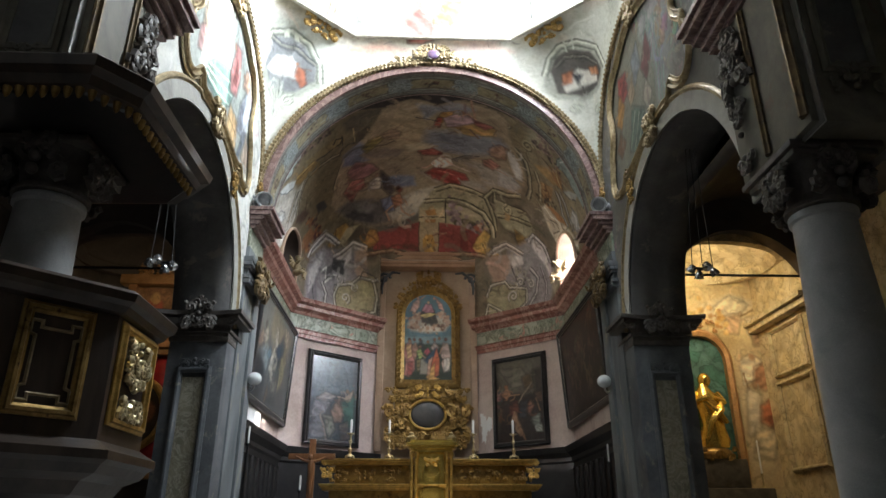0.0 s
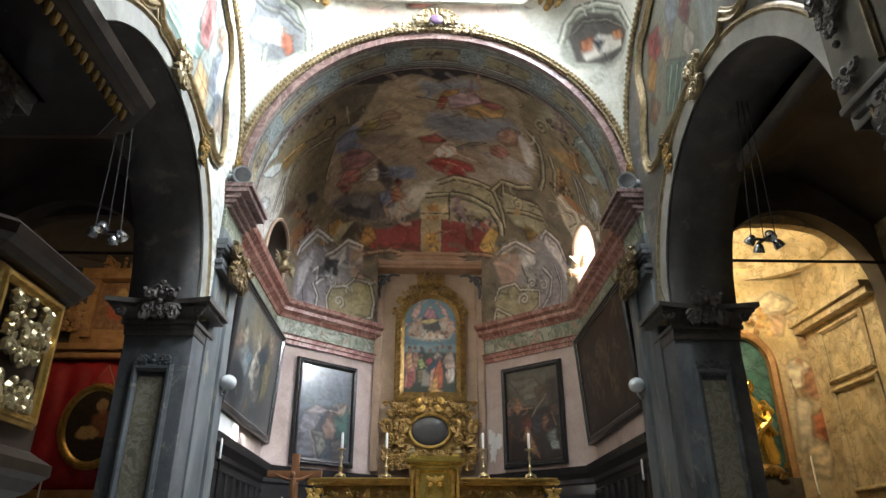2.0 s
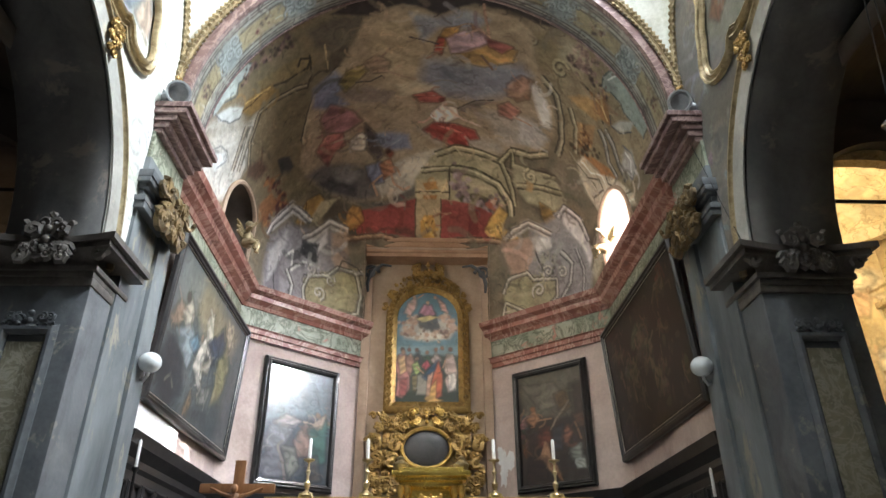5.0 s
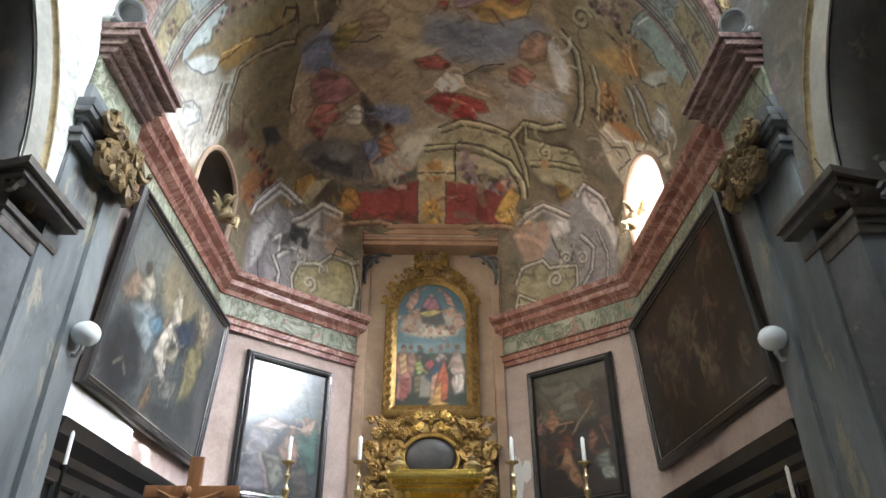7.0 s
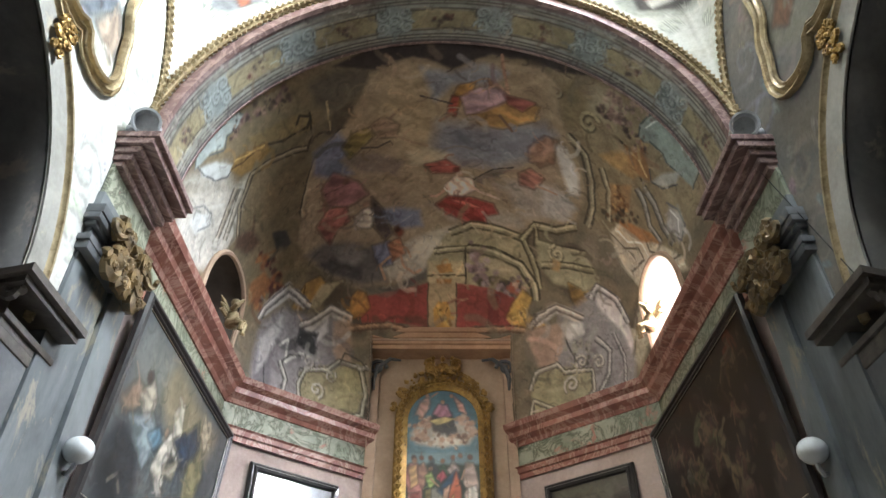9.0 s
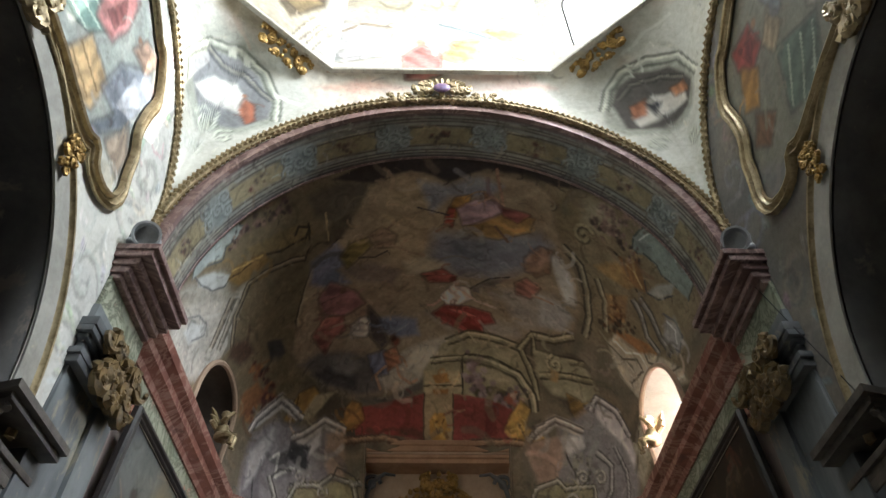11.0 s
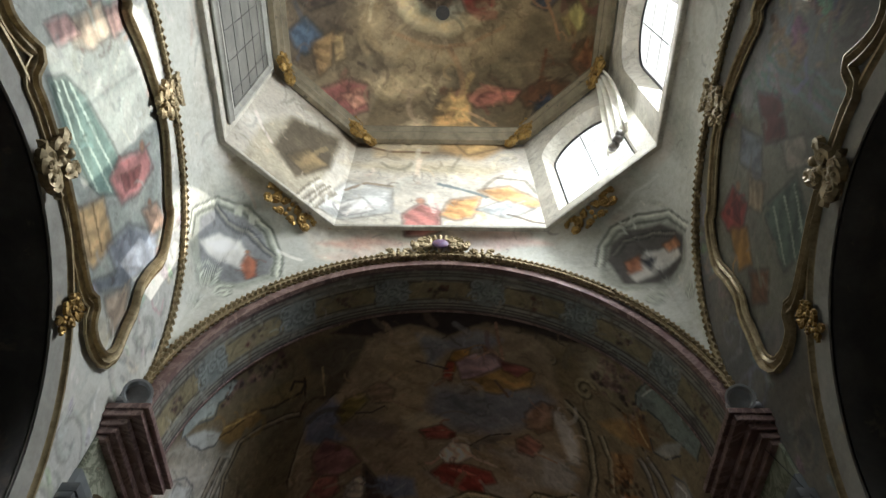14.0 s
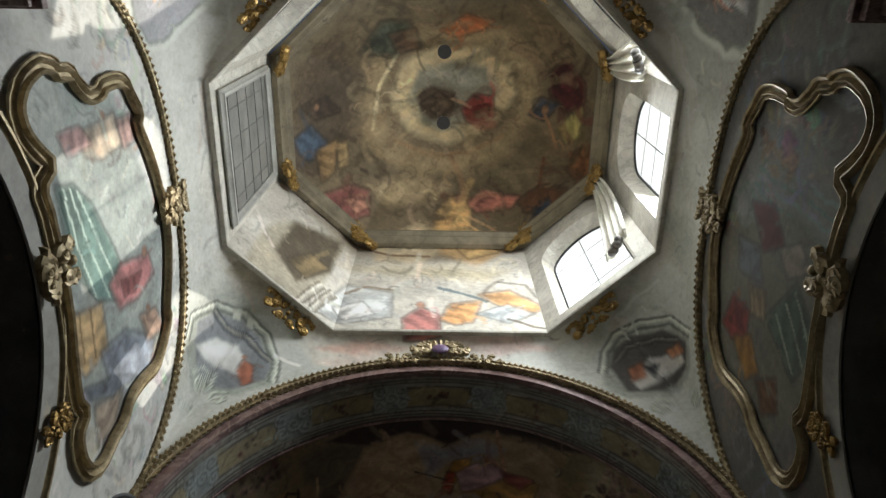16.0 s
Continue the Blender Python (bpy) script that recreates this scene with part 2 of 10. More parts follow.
REDCLOTH = surface("crimson_damask", (0.22, 0.006, 0.01), (0.50, 0.02, 0.025), 0.6, scale=3.0, grain=14, relief=0.25)
ORANGEWOOD = surface("orange_gilded_wood", (0.30, 0.15, 0.055), (0.58, 0.34, 0.15), 0.45, metal=0.2, scale=3, grain=25, relief=0.25)
SLATE = surface("dark_slate", (0.03, 0.03, 0.032), (0.075, 0.072, 0.07), 0.35, scale=4, grain=30)
LATTICE = surface("grey_painted_lattice", (0.11, 0.11, 0.10), (0.24, 0.235, 0.215), 0.7, scale=1.2, grain=14)
WHITEWALL = surface("bare_and_sunlit_plaster", (0.72, 0.73, 0.73), (0.84, 0.85, 0.86), 0.8, scale=1.5, grain=20)
DAYLIGHT = glow("daylit_window_glass", (0.93, 0.97, 1.0), 1.6)
SHADED_DAY = glow("shaded_window_glass", (0.93, 0.97, 1.0), 0.25)
STUCCO_WARM = surface("warm_painted_stucco", (0.36, 0.25, 0.18), (0.50, 0.37, 0.27), 0.75, scale=1.4, grain=16)
STUCCO_OLIVE = surface("olive_painted_stucco", (0.11, 0.092, 0.058), (0.24, 0.20, 0.135), 0.75, scale=2, grain=12, wear=(4, 0.6, (0.09, 0.075, 0.05)))
ORANGE_PLASTER = surface("orange_brown_plaster", (0.34, 0.20, 0.12), (0.52, 0.34, 0.22), 0.75, scale=1.6, grain=14)
SHIELD = surface("blue_chequered_enamel", (0.05, 0.06, 0.20), (0.30, 0.16, 0.22), 0.4, scale=20, grain=40)
REDLIGHT = glow("red_sanctuary_lamp", (1.0, 0.02, 0.02), 6.0)

# frescoes
APSE_WALL = surface("ochre_pink_painted_wall", (0.33, 0.235, 0.165), (0.50, 0.385, 0.28), 0.8, scale=0.8, grain=12, relief=0.15, wear=(1.4, 0.6, (0.42, 0.29, 0.21)))
DRUM = fresco("drum_paint", [(0.40, 0.37, 0.30), (0.60, 0.58, 0.51), (0.50, 0.48, 0.42), (0.66, 0.64, 0.58)], [], 0.9, 0.3, contrast=0.35, lines=0.3)
CHAPEL = fresco("warm_chapel_fresco", [(0.50, 0.36, 0.17), (0.66, 0.53, 0.30), (0.58, 0.46, 0.33), (0.70, 0.60, 0.40)], [(8.0, 16.8, 4.6, 0.5, 1.0, 0.9, (0.40, 0.24, 0.18)), (7.9, 16.8, 6.8, 0.6, 1.0, 0.5, (0.62, 0.55, 0.47)), (8.1, 16.8, 3.9, 0.4, 1.0, 0.4, (0.42, 0.14, 0.08))], 0.8, 0.3)
NICHE = fresco("green_niche_paint", [(0.03, 0.10, 0.08), (0.07, 0.20, 0.17), (0.12, 0.25, 0.24)], [], 0.8, 0.2)

OVAL_CANVAS = fresco("oval_canvas", [(0.02, 0.014, 0.01), (0.04, 0.03, 0.02)], [
    (-6.95, 16.9, 4.6, 0.16, 1.0, 0.2, (0.50, 0.32, 0.16)),
    (-6.85, 16.9, 4.25, 0.3, 1.0, 0.35, (0.26, 0.10, 0.05)),
    (-7.15, 16.9, 4.05, 0.28, 1.0, 0.16, (0.58, 0.38, 0.16)),
], 2.0, 0.08, rough=0.4, fine=10, gloss=0.2)
CREST_CANVAS = fresco("crest_canvas", [(0.16, 0.08, 0.04), (0.36, 0.20, 0.10)], [
    (-7.05, 16.93, 6.8, 0.3, 1.0, 0.35, (0.48, 0.10, 0.06)),
    (-7.05, 16.93, 7.1, 0.16, 1.0, 0.2, (0.60, 0.40, 0.16)),
], 2.0, 0.08, rough=0.5)

# ---- shape helpers ----
WORLD_OF = {}


def thing(name, at, label, category, group="", kind=""):
    ob = new(name)
    ob.location = at
    ob.empty_display_size = 0.1
    WORLD_OF[ob.name] = Vector(at)
    return tagged(ob, label, category, group, kind)


def part(name, bm, material, parent=None, label="", smooth=True, kind="", category=""):
    """Links a bmesh, given in world metres, as one mesh object under a thing or part."""
    me = bpy.data.meshes.new(name)
    bmesh.ops.recalc_face_normals(bm, faces=bm.faces[:])
    bm.to_mesh(me)
    bm.free()
    me.materials.append(material)
    if smooth:
        me.polygons.foreach_set("use_smooth", [True] * len(me.polygons))
        me.set_sharp_from_angle(angle=radians(38))
    ob = new(name, me)
    if parent is not None:
        ob.parent = parent
        ob.matrix_parent_inverse = Matrix.Translation(-WORLD_OF.get(parent.name, Vector()))
    return tagged(ob, label, category, "", kind)


def structure(name, bm, material, label, smooth=True, thick=0.0):
    ob = part(name, bm, material, None, label, smooth, "structure")
    if thick:
        inside = Vector((0, 18, 6)) if sum(v.co.y for v in ob.data.vertices) > 15.2 * len(ob.data.vertices) else Vector((0, 10, 6))
        facing = sum((inside - p.center).dot(p.normal) * p.area for p in ob.data.polygons)
        md = ob.modifiers.new("thickness", "SOLIDIFY")
        md.thickness, md.offset = thick, -1.0 if facing > 0 else 1.0
    return ob


def box(bm, x0, x1, y0, y1, z0, z1, bevel=0.0):
    m = Matrix.LocRotScale(((x0 + x1) / 2, (y0 + y1) / 2, (z0 + z1) / 2), None, (abs(x1 - x0), abs(y1 - y0), abs(z1 - z0)))
    vs = bmesh.ops.create_cube(bm, size=1, matrix=m)["verts"]
    if bevel:
        es = list({e for v in vs for e in v.link_edges})
        bmesh.ops.bevel(bm, geom=es, offset=bevel, segments=2, affect="EDGES", profile=0.6)
    return bm


def boxm(*a, bevel=0.0):
    return box(bmesh.new(), *a, bevel=bevel)


def sheet(bm, f, nu, nv, skip=None, wrap=False):
    """A surface f(u, v), u and v from 0 to 1."""
    rows = [[bm.verts.new(f(i / nu, j / nv)) for j in range(nv + 1)] for i in range(nu if wrap else nu + 1)]
    n = len(rows)
    for i in range(nu):
        for j in range(nv):
            if skip and skip((i + 0.5) / nu, (j + 0.5) / nv):
                continue
            a, b = rows[i], rows[(i + 1) % n]
            try:
                bm.faces.new((a[j], b[j], b[j + 1], a[j + 1]))
            except ValueError:
                pass
    return bm


def lathe(bm, prof, at=(0, 0, 0), n=20, a0=0.0, a1=360.0):
    full = abs(a1 - a0) >= 360
    k = n if full else n + 1
    rings = []
    for r, z in prof:
        rings.append([bm.verts.new((at[0] + r * math.cos(radians(a0 + (a1 - a0) * i / n)), at[1] + r * math.sin(radians(a0 + (a1 - a0) * i / n)), at[2] + z)) for i in range(k)])
    for a, b in zip(rings, rings[1:]):
        for i in range(k if full else k - 1):
            bm.faces.new((a[i], a[(i + 1) % k], b[(i + 1) % k], b[i]))
    if full:
        for ring in (rings[0], rings[-1]):
            bm.faces.new(ring)
    return bm


def tube(bm, pts, radii, n=6):
    pts = [Vector(p) for p in pts]
    if isinstance(radii, (int, float)):
        radii = [radii] * len(pts)
    t = (pts[1] - pts[0]).normalized()
    side = t.orthogonal().normalized()
    rings = []
    for i, p in enumerate(pts):
        t = (pts[min(i + 1, len(pts) - 1)] - pts[max(i - 1, 0)]).normalized()
        side = (side - t * side.dot(t))
        side = side.normalized() if side.length > 1e-6 else t.orthogonal().normalized()
        up = t.cross(side)
        rings.append([bm.verts.new(p + (side * math.cos(2 * math.pi * k / n) + up * math.sin(2 * math.pi * k / n)) * radii[i]) for k in range(n)])
    for a, b in zip(rings, rings[1:]):
        for k in range(n):
            bm.faces.new((a[k], a[(k + 1) % n], b[(k + 1) % n], b[k]))
    bm.faces.new(rings[0]), bm.faces.new(rings[-1])
    return bm


def sweep(bm, pts, prof, normal, closed=False):
    """A moulding: profile points (across, out) carried along pts; out is the normal (a vector, or a function of the point)."""
    pts = [Vector(p) for p in pts]
    n = len(pts)
    rings = []
    for i, p in enumerate(pts):
        a = pts[(i - 1) % n] if closed or i else None
        b = pts[(i + 1) % n] if closed or i < n - 1 else None
        t0 = (p - a).normalized() if a is not None else (b - p).normalized()
        t1 = (b - p).normalized() if b is not None else t0
        nn = Vector(normal(p)) if callable(normal) else Vector(normal)
        t = (t0 + t1)
        t = t.normalized() if t.length > 1e-6 else t1
        side = nn.cross(t).normalized()
        k = 1 / max(0.45, nn.cross(t1).normalized().dot(side))
        rings.append([bm.verts.new(p + side * u * k + nn * v) for u, v in prof])
    m = len(prof)
    for i in range(n if closed else n - 1):
        a, b = rings[i], rings[(i + 1) % n]
        for k in range(m):
            bm.faces.new((a[k], a[(k + 1) % m], b[(k + 1) % m], b[k]))
    if not closed:
        bm.faces.new(rings[0]), bm.faces.new(rings[-1])
    return bm


def blob(bm, c, r, seg=8):
    m = Matrix.LocRotScale(c, None, r if not isinstance(r, (int, float)) else (r, r, r))
    bmesh.ops.create_uvsphere(bm, u_segments=seg, v_segments=max(4, seg // 2 + 1), radius=1, matrix=m)
    return bm


def scrolls(bm, at, right, up, out, w, h, n, seed, fat=0.10):
    """Carved acanthus work filling about w x h round a point: tapering volutes, leaves and buds, mirrored about its middle."""
    rnd = random.Random(seed)
    at, right, up, out = Vector(at), Vector(right), Vector(up), Vector(out)
    s = min(w, h)
    for _ in range(n):
        u, v = rnd.uniform(0.05, 0.42) * w, rnd.uniform(-0.42, 0.42) * h
        r0, turn, a0, spin = rnd.uniform(0.10, 0.20) * s, rnd.uniform(1.0, 1.7), rnd.uniform(0, 6.3), rnd.choice((-1, 1))
        lift = rnd.uniform(0.02, 0.10) * s
        for m in (-1, 1):
            pts, rad = [], []
            for k in range(11):
                f = k / 10
                r = r0 * (1 - 0.8 * f)
                a = a0 + spin * turn * 2 * math.pi * f
                pts.append(at + right * m * (u + r * math.cos(a)) + up * (v + r * math.sin(a)) + out * (lift + 0.07 * s * f))
                rad.append(fat * s * (0.25 + 0.65 * math.sin(math.pi * min(1, 0.15 + f))))
            tube(bm, pts, rad, 5)
            q = pts[-1]
            blob(bm, q, fat * s * 0.6, 6)
            leaf = [at + right * m * (u + r0 * (1.0 + 0.9 * k / 4) * math.cos(a0 + 2.4)) + up * (v + r0 * (1.0 + 0.9 * k / 4) * math.sin(a0 + 2.4)) + out * (lift + 0.05 * s * math.sin(k)) for k in range(5)]
            tube(bm, leaf, [fat * s * x for x in (0.3, 0.7, 0.8, 0.5, 0.08)], 5)
    for k in range(3):
        blob(bm, at + up * (k - 1) * 0.26 * h + out * 0.08 * s, (0.11 * s, 0.11 * s, 0.11 * s), 8)
    return bm


def arc(cy, cz, ry, rz, a0, a1, n, power=2.0):
    """Points (across, height) along a superelliptic arch."""
    out = []
    for i in range(n + 1):
        a = radians(a0 + (a1 - a0) * i / n)
        c, s = math.cos(a), math.sin(a)
        out.append((cy + ry * math.copysign(abs(c) ** (2 / power), c), cz + rz * math.copysign(abs(s) ** (2 / power), s)))
    return out


MOULD = [(-0.07, 0), (-0.07, 0.03), (-0.035, 0.05), (-0.02, 0.085), (0.02, 0.085), (0.035, 0.05), (0.07, 0.03), (0.07, 0)]


def mould(k):
    return [(u * k, v * k) for u, v in MOULD]



# ---- painted surfaces: pigment laid stroke by stroke on finely divided sheets ----
def pigment_material(name, rough, coat=0.0, fine=12.0, crack=0.5):
    m, nd, lk, bs = nodes_of(name)
    at_ = nd.new("ShaderNodeAttribute")
    at_.attribute_name = "pigment"
    geo = nd.new("ShaderNodeNewGeometry")
    n1 = tex(nd, lk, "Noise", fine, geo.outputs["Position"], 6, 0.65, 0.5)
    n2 = tex(nd, lk, "Noise", 1.3, geo.outputs["Position"], 6, 0.65, 0.8)
    c = mixc(nd, lk, crack, at_.outputs["Color"], ramp(nd, lk, n1.outputs["Fac"], [(0.3, (0.32, 0.31, 0.30)), (0.5, (0.5, 0.5, 0.5)), (0.7, (0.68, 0.67, 0.65))]), "OVERLAY")
    c = mixc(nd, lk, 0.45, c, ramp(nd, lk, n2.outputs["Fac"], [(0.3, (0.36, 0.34, 0.32)), (0.5, (0.5, 0.5, 0.5)), (0.7, (0.6, 0.59, 0.57))]), "OVERLAY")
    lk.new(c, bs.inputs["Base Color"])
    bs.inputs["Roughness"].default_value, bs.inputs["Coat Weight"].default_value, bs.inputs["Coat Roughness"].default_value = rough, coat, 0.12
    bump(nd, lk, bs, n1.outputs["Fac"], 0.04)
    return m


PIGMENT = pigment_material("fresco_pigment", 0.8)
OIL = pigment_material("varnished_oil_paint", 0.42, 0.3, 14.0, 0.25)
OIL_GLOSS = pigment_material("glossy_oil_paint", 0.3, 1.0, 14.0, 0.25)


def waves(P, scale, seed, n=6):
    rs = np.random.RandomState(seed)
    out = np.zeros(len(P))
    for k in range(n):
        d = rs.normal(size=3)
        d *= scale * (0.6 + 0.35 * k) * 2 * np.pi / np.linalg.norm(d)
        out += np.sin(P @ d + rs.uniform(0, 6.3) + 0.9 * np.sin(P @ (d[[1, 2, 0]] * 0.6))) / (1 + 0.35 * k)
    return out / 2.6


def busy(cv, spot, n, size, cols, op=0.75):
    """Many small brushed shapes: leaves, folds, shadows."""
    r = cv.rnd
    for _ in range(n):
        c = spot(r)
        if c is None:
            continue
        s = size * r.uniform(0.5, 1.4)
        col = tuple(v * r.uniform(0.7, 1.2) for v in r.choice(cols))
        if r.random() < 0.6:
            cv.oval(c, s, s * r.uniform(0.3, 0.6), r.uniform(0, 3.1), col, op, 0.35, 0.7, 0.2)
        else:
            a = r.uniform(0, 6.3)
            cv.line(c, [(0, 0), (s * math.cos(a), s * math.sin(a)), (2 * s * math.cos(a + 0.6), 2 * s * math.sin(a + 0.6)), (2.4 * s * math.cos(a + 1.3), 2.4 * s * math.sin(a + 1.3))], s * 0.3, col, op)


class Paint:
    """Pigment on the points of a sheet. Shapes are placed by a centre in space; inside is a point on the viewer's side."""

    def __init__(self, P, inside, base, scale, seed):
        self.P0, self.inside, self.rnd, self.aged = P, Vector(inside), random.Random(seed), True
        w = lambda s, a, sd: np.stack([waves(P, s, sd + k) for k in range(3)], 1) * a
        self.P = P + w(1.2, 0.06, seed) + w(4.0, 0.016, seed + 9)
        cols = np.array(base)
        t = (waves(self.P + w(0.5, 0.25, seed + 20), scale, seed + 5, 8) * 0.5 + 0.5).clip(0, 0.999) * (len(cols) - 1)
        i = t.astype(int)
        f = (t - i)[:, None]
        self.C = cols[i] * (1 - f) + cols[np.minimum(i + 1, len(cols) - 1)] * f

    def axes_at(self, c):
        n = (self.inside - Vector(c)).normalized()
        r = Vector((0, 0, 1)).cross(n)
        r = r.normalized() if r.length > 0.25 else Vector((1, 0, 0))
        return np.array(r), np.array(n.cross(r).normalized())

    def local(self, c, reach):
        c = np.array(c, float)
        d = self.P - c
        idx = np.nonzero((d * d).sum(1) < (reach * 1.6 + 0.1) ** 2)[0]
        r, u = self.axes_at(c)
        return idx, d[idx] @ r, d[idx] @ u

    def lay(self, idx, mask, col):
        m = mask[:, None]
        self.C[idx] = self.C[idx] * (1 - m) + col * m

    def oval(self, c, a, b, ang, col, op=0.9, soft=0.3, shade=0.35, folds=0.0, du=0.0, dv=0.0):
        idx, x, y = self.local(c, max(a, b) + math.hypot(du, dv))
        if not len(idx):
            return
        x, y = x - du, y - dv
        ca, sa = math.cos(ang), math.sin(ang)
        p, q = (x * ca + y * sa) / a, (-x * sa + y * ca) / b
        d = np.sqrt(p * p + q * q)
        tone = 1 + shade * (0.7 * y / max(a, b) - 0.35 * x / max(a, b))
        if folds:
            tone = tone + folds * np.sin(9 * q + 3 * np.sin(3 * p) + du * 40)
        self.lay(idx, op * ((1 - d) / soft).clip(0, 1), np.array(col) * tone[:, None])

    def line(self, c, pts, w, col, op=0.9):
        reach = max(math.hypot(x, y) for x, y in pts) + w
        idx, x, y = self.local(c, reach)
        if not len(idx):
            return
        best = np.full(len(idx), 9.0)
        n = len(pts) - 1
        for k, ((xa, ya), (xb, yb)) in enumerate(zip(pts, pts[1:])):
            dx, dy = xb - xa, yb - ya
            t = (((x - xa) * dx + (y - ya) * dy) / max(1e-9, dx * dx + dy * dy)).clip(0, 1)
            taper = 1.0 - 0.55 * abs((k + 0.5) / n * 2 - 1)
            best = np.minimum(best, np.hypot(x - xa - t * dx, y - ya - t * dy) / (w * taper))
        self.lay(idx, op * ((1 - best) / 0.35).clip(0, 1), np.array(col)[None, :])

    def figure(self, c, s, robe, skin=(0.56, 0.38, 0.27), pale=(0.62, 0.58, 0.52)):
        """A tumbling bundle of drapery with pale limbs, as a loose painted shape."""
        r = self.rnd
        a0 = r.uniform(0, 3.1)
        for k in range(5):
            col = tuple(v * r.uniform(0.55, 1.2) for v in (robe if k < 4 else pale))
            self.oval(c, s * r.uniform(0.3, 0.55), s * r.uniform(0.16, 0.3), a0 + r.uniform(-0.7, 0.7), col, 0.92, 0.22, 0.5, 0.22, r.uniform(-0.35, 0.35) * s, r.uniform(-0.35, 0.35) * s)
        for k in range(4):
            an, l = r.uniform(0, 6.3), s * r.uniform(0.4, 0.8)
            x0, y0 = r.uniform(-0.2, 0.2) * s, r.uniform(-0.1, 0.3) * s
            self.line(c, [(x0, y0), (x0 + l * 0.5 * math.cos(an), y0 + l * 0.5 * math.sin(an)), (x0 + l * math.cos(an + 0.5), y0 + l * math.sin(an + 0.5))], s * 0.09, tuple(v * r.uniform(0.75, 1.1) for v in skin))
        x0, y0 = r.uniform(-0.15, 0.15) * s, r.uniform(0.3, 0.5) * s
        self.oval(c, s * 0.12, s * 0.14, 0, skin, 0.95, 0.3, 0.5, 0, x0, y0)
        self.oval(c, s * 0.13, s * 0.09, 0, tuple(v * 0.35 for v in skin), 0.9, 0.3, 0.3, 0, x0, y0 + s * 0.08)

    def cloud(self, c, s, light, dark, n=14):
        r = self.rnd
        for k in range(n):
            f = r.random()
            self.oval(c, s * r.uniform(0.18, 0.36), s * r.uniform(0.14, 0.26), r.uniform(-0.4, 0.4), tuple(a * f + b * (1 - f) for a, b in zip(light, dark)), 0.75, 0.5, 0.55, 0, r.uniform(-0.8, 0.8) * s, r.uniform(-0.4, 0.4) * s)

    def scroll(self, c, s, light, dark, turn=1):
        r = self.rnd
        a0 = r.uniform(0, 6.3)
        pts = [(s * (1 - 0.8 * k / 16) * math.cos(a0 + turn * 0.45 * k), s * (1 - 0.8 * k / 16) * math.sin(a0 + turn * 0.45 * k)) for k in range(17)]
        self.line(c, [(x + 0.03 * s, y - 0.14 * s) for x, y in pts], s * 0.2, dark, 0.75)
        self.line(c, pts, s * 0.15, tuple(v * r.uniform(0.7, 0.95) for v in light), 0.7)
        for k in (2, 5, 8):
            x, y = pts[k]
            self.oval(c, s * 0.34, s * 0.16, a0 + k, tuple(v * r.uniform(0.6, 1.0) for v in light), 0.75, 0.35, 0.6, 0.25, x * 1.3, y * 1.25)

    # ---- shapes drawn on a flat chart of the sheet, in metres ----
    def chart(self, kind, *a):
        """Lays the sheet out flat: "yz" or "xz" for plain walls, "round" (centre, axis, radius) for vaults."""
        P = self.P0 + np.stack([waves(self.P0, 2.2, 77 + k) * 0.011 + waves(self.P0, 7.0, 87 + k) * 0.006 for k in range(3)], 1)
        if kind == "round":
            centre, axis, size = a
            axis = np.array(axis) / np.linalg.norm(axis)
            d = P - np.array(centre)
            d = d / np.linalg.norm(d, axis=1)[:, None]
            q = 2 * size / (1 + d @ axis)
            self.Q = np.stack([d[:, 0] * q, (d @ np.cross(axis, (1.0, 0.0, 0.0))) * q], 1)
        else:
            self.Q = P[:, 1:] if kind == "yz" else P[:, [0, 2]]
        self.broad, self.fine = waves(self.P0, 0.8, 5), waves(self.P0, 3.5, 6)
        self.aged = False

    def near(self, pts, reach):
        pts = np.array(pts, float)
        lo, hi = pts.min(0) - reach, pts.max(0) + reach
        return pts, np.nonzero(((self.Q > lo) & (self.Q < hi)).all(1))[0]

    def edge_way(self, q, pts, closed=True):
        """Distance to the outline, and whether inside it."""
        best, odd = np.full(len(q), 99.0), np.zeros(len(q), bool)
        n = len(pts)
        for k in range(n if closed else n - 1):
            a, b = pts[k], pts[(k + 1) % n]
            d = b - a
            t = (((q - a) @ d) / max(1e-9, d @ d)).clip(0, 1)
            best = np.minimum(best, np.hypot(*(q - a - t[:, None] * d).T))
            if abs(d[1]) > 1e-9:
                odd ^= ((a[1] > q[:, 1]) != (b[1] > q[:, 1])) & (q[:, 0] < d[0] * (q[:, 1] - a[1]) / d[1] + a[0])
        return best, odd

    def fill(self, pts, col, soft=0.08, op=0.92):
        pts, idx = self.near(pts, soft)
        if not len(idx):
            return
        way, inside = self.edge_way(self.Q[idx], pts)
        mask = op * (0.5 + np.where(inside, way, -way) / soft).clip(0, 1)
        tone = 1 + 0.16 * self.broad[idx] + 0.14 * self.fine[idx]
        self.lay(idx, mask, np.array(col) * tone[:, None].clip(0.5, 1.5))

    def robe(self, pts, col, soft=0.05):
        """Drapery: folds along the cloth, light from above, a darker contour."""
        pts, idx = self.near(pts, soft + 0.12)
        if not len(idx):
            return
        q = self.Q[idx]
        way, inside = self.edge_way(q, pts)
        sd = np.where(inside, way, -way)
        mid, size = pts.mean(0), max(0.05, float(np.ptp(pts, axis=0).max()))
        an = self.rnd.uniform(0, 3.14)
        u, v = (q - mid) @ (math.cos(an), math.sin(an)) / size, (q - mid) @ (-math.sin(an), math.cos(an)) / size
        folds = np.sin(17 * v + 4 * np.sin(3.2 * u + an) + 1.4 * self.fine[idx])
        tone = 1 + 0.24 * folds + 0.22 * np.sin(5 * u + an) + 0.1 * self.broad[idx]
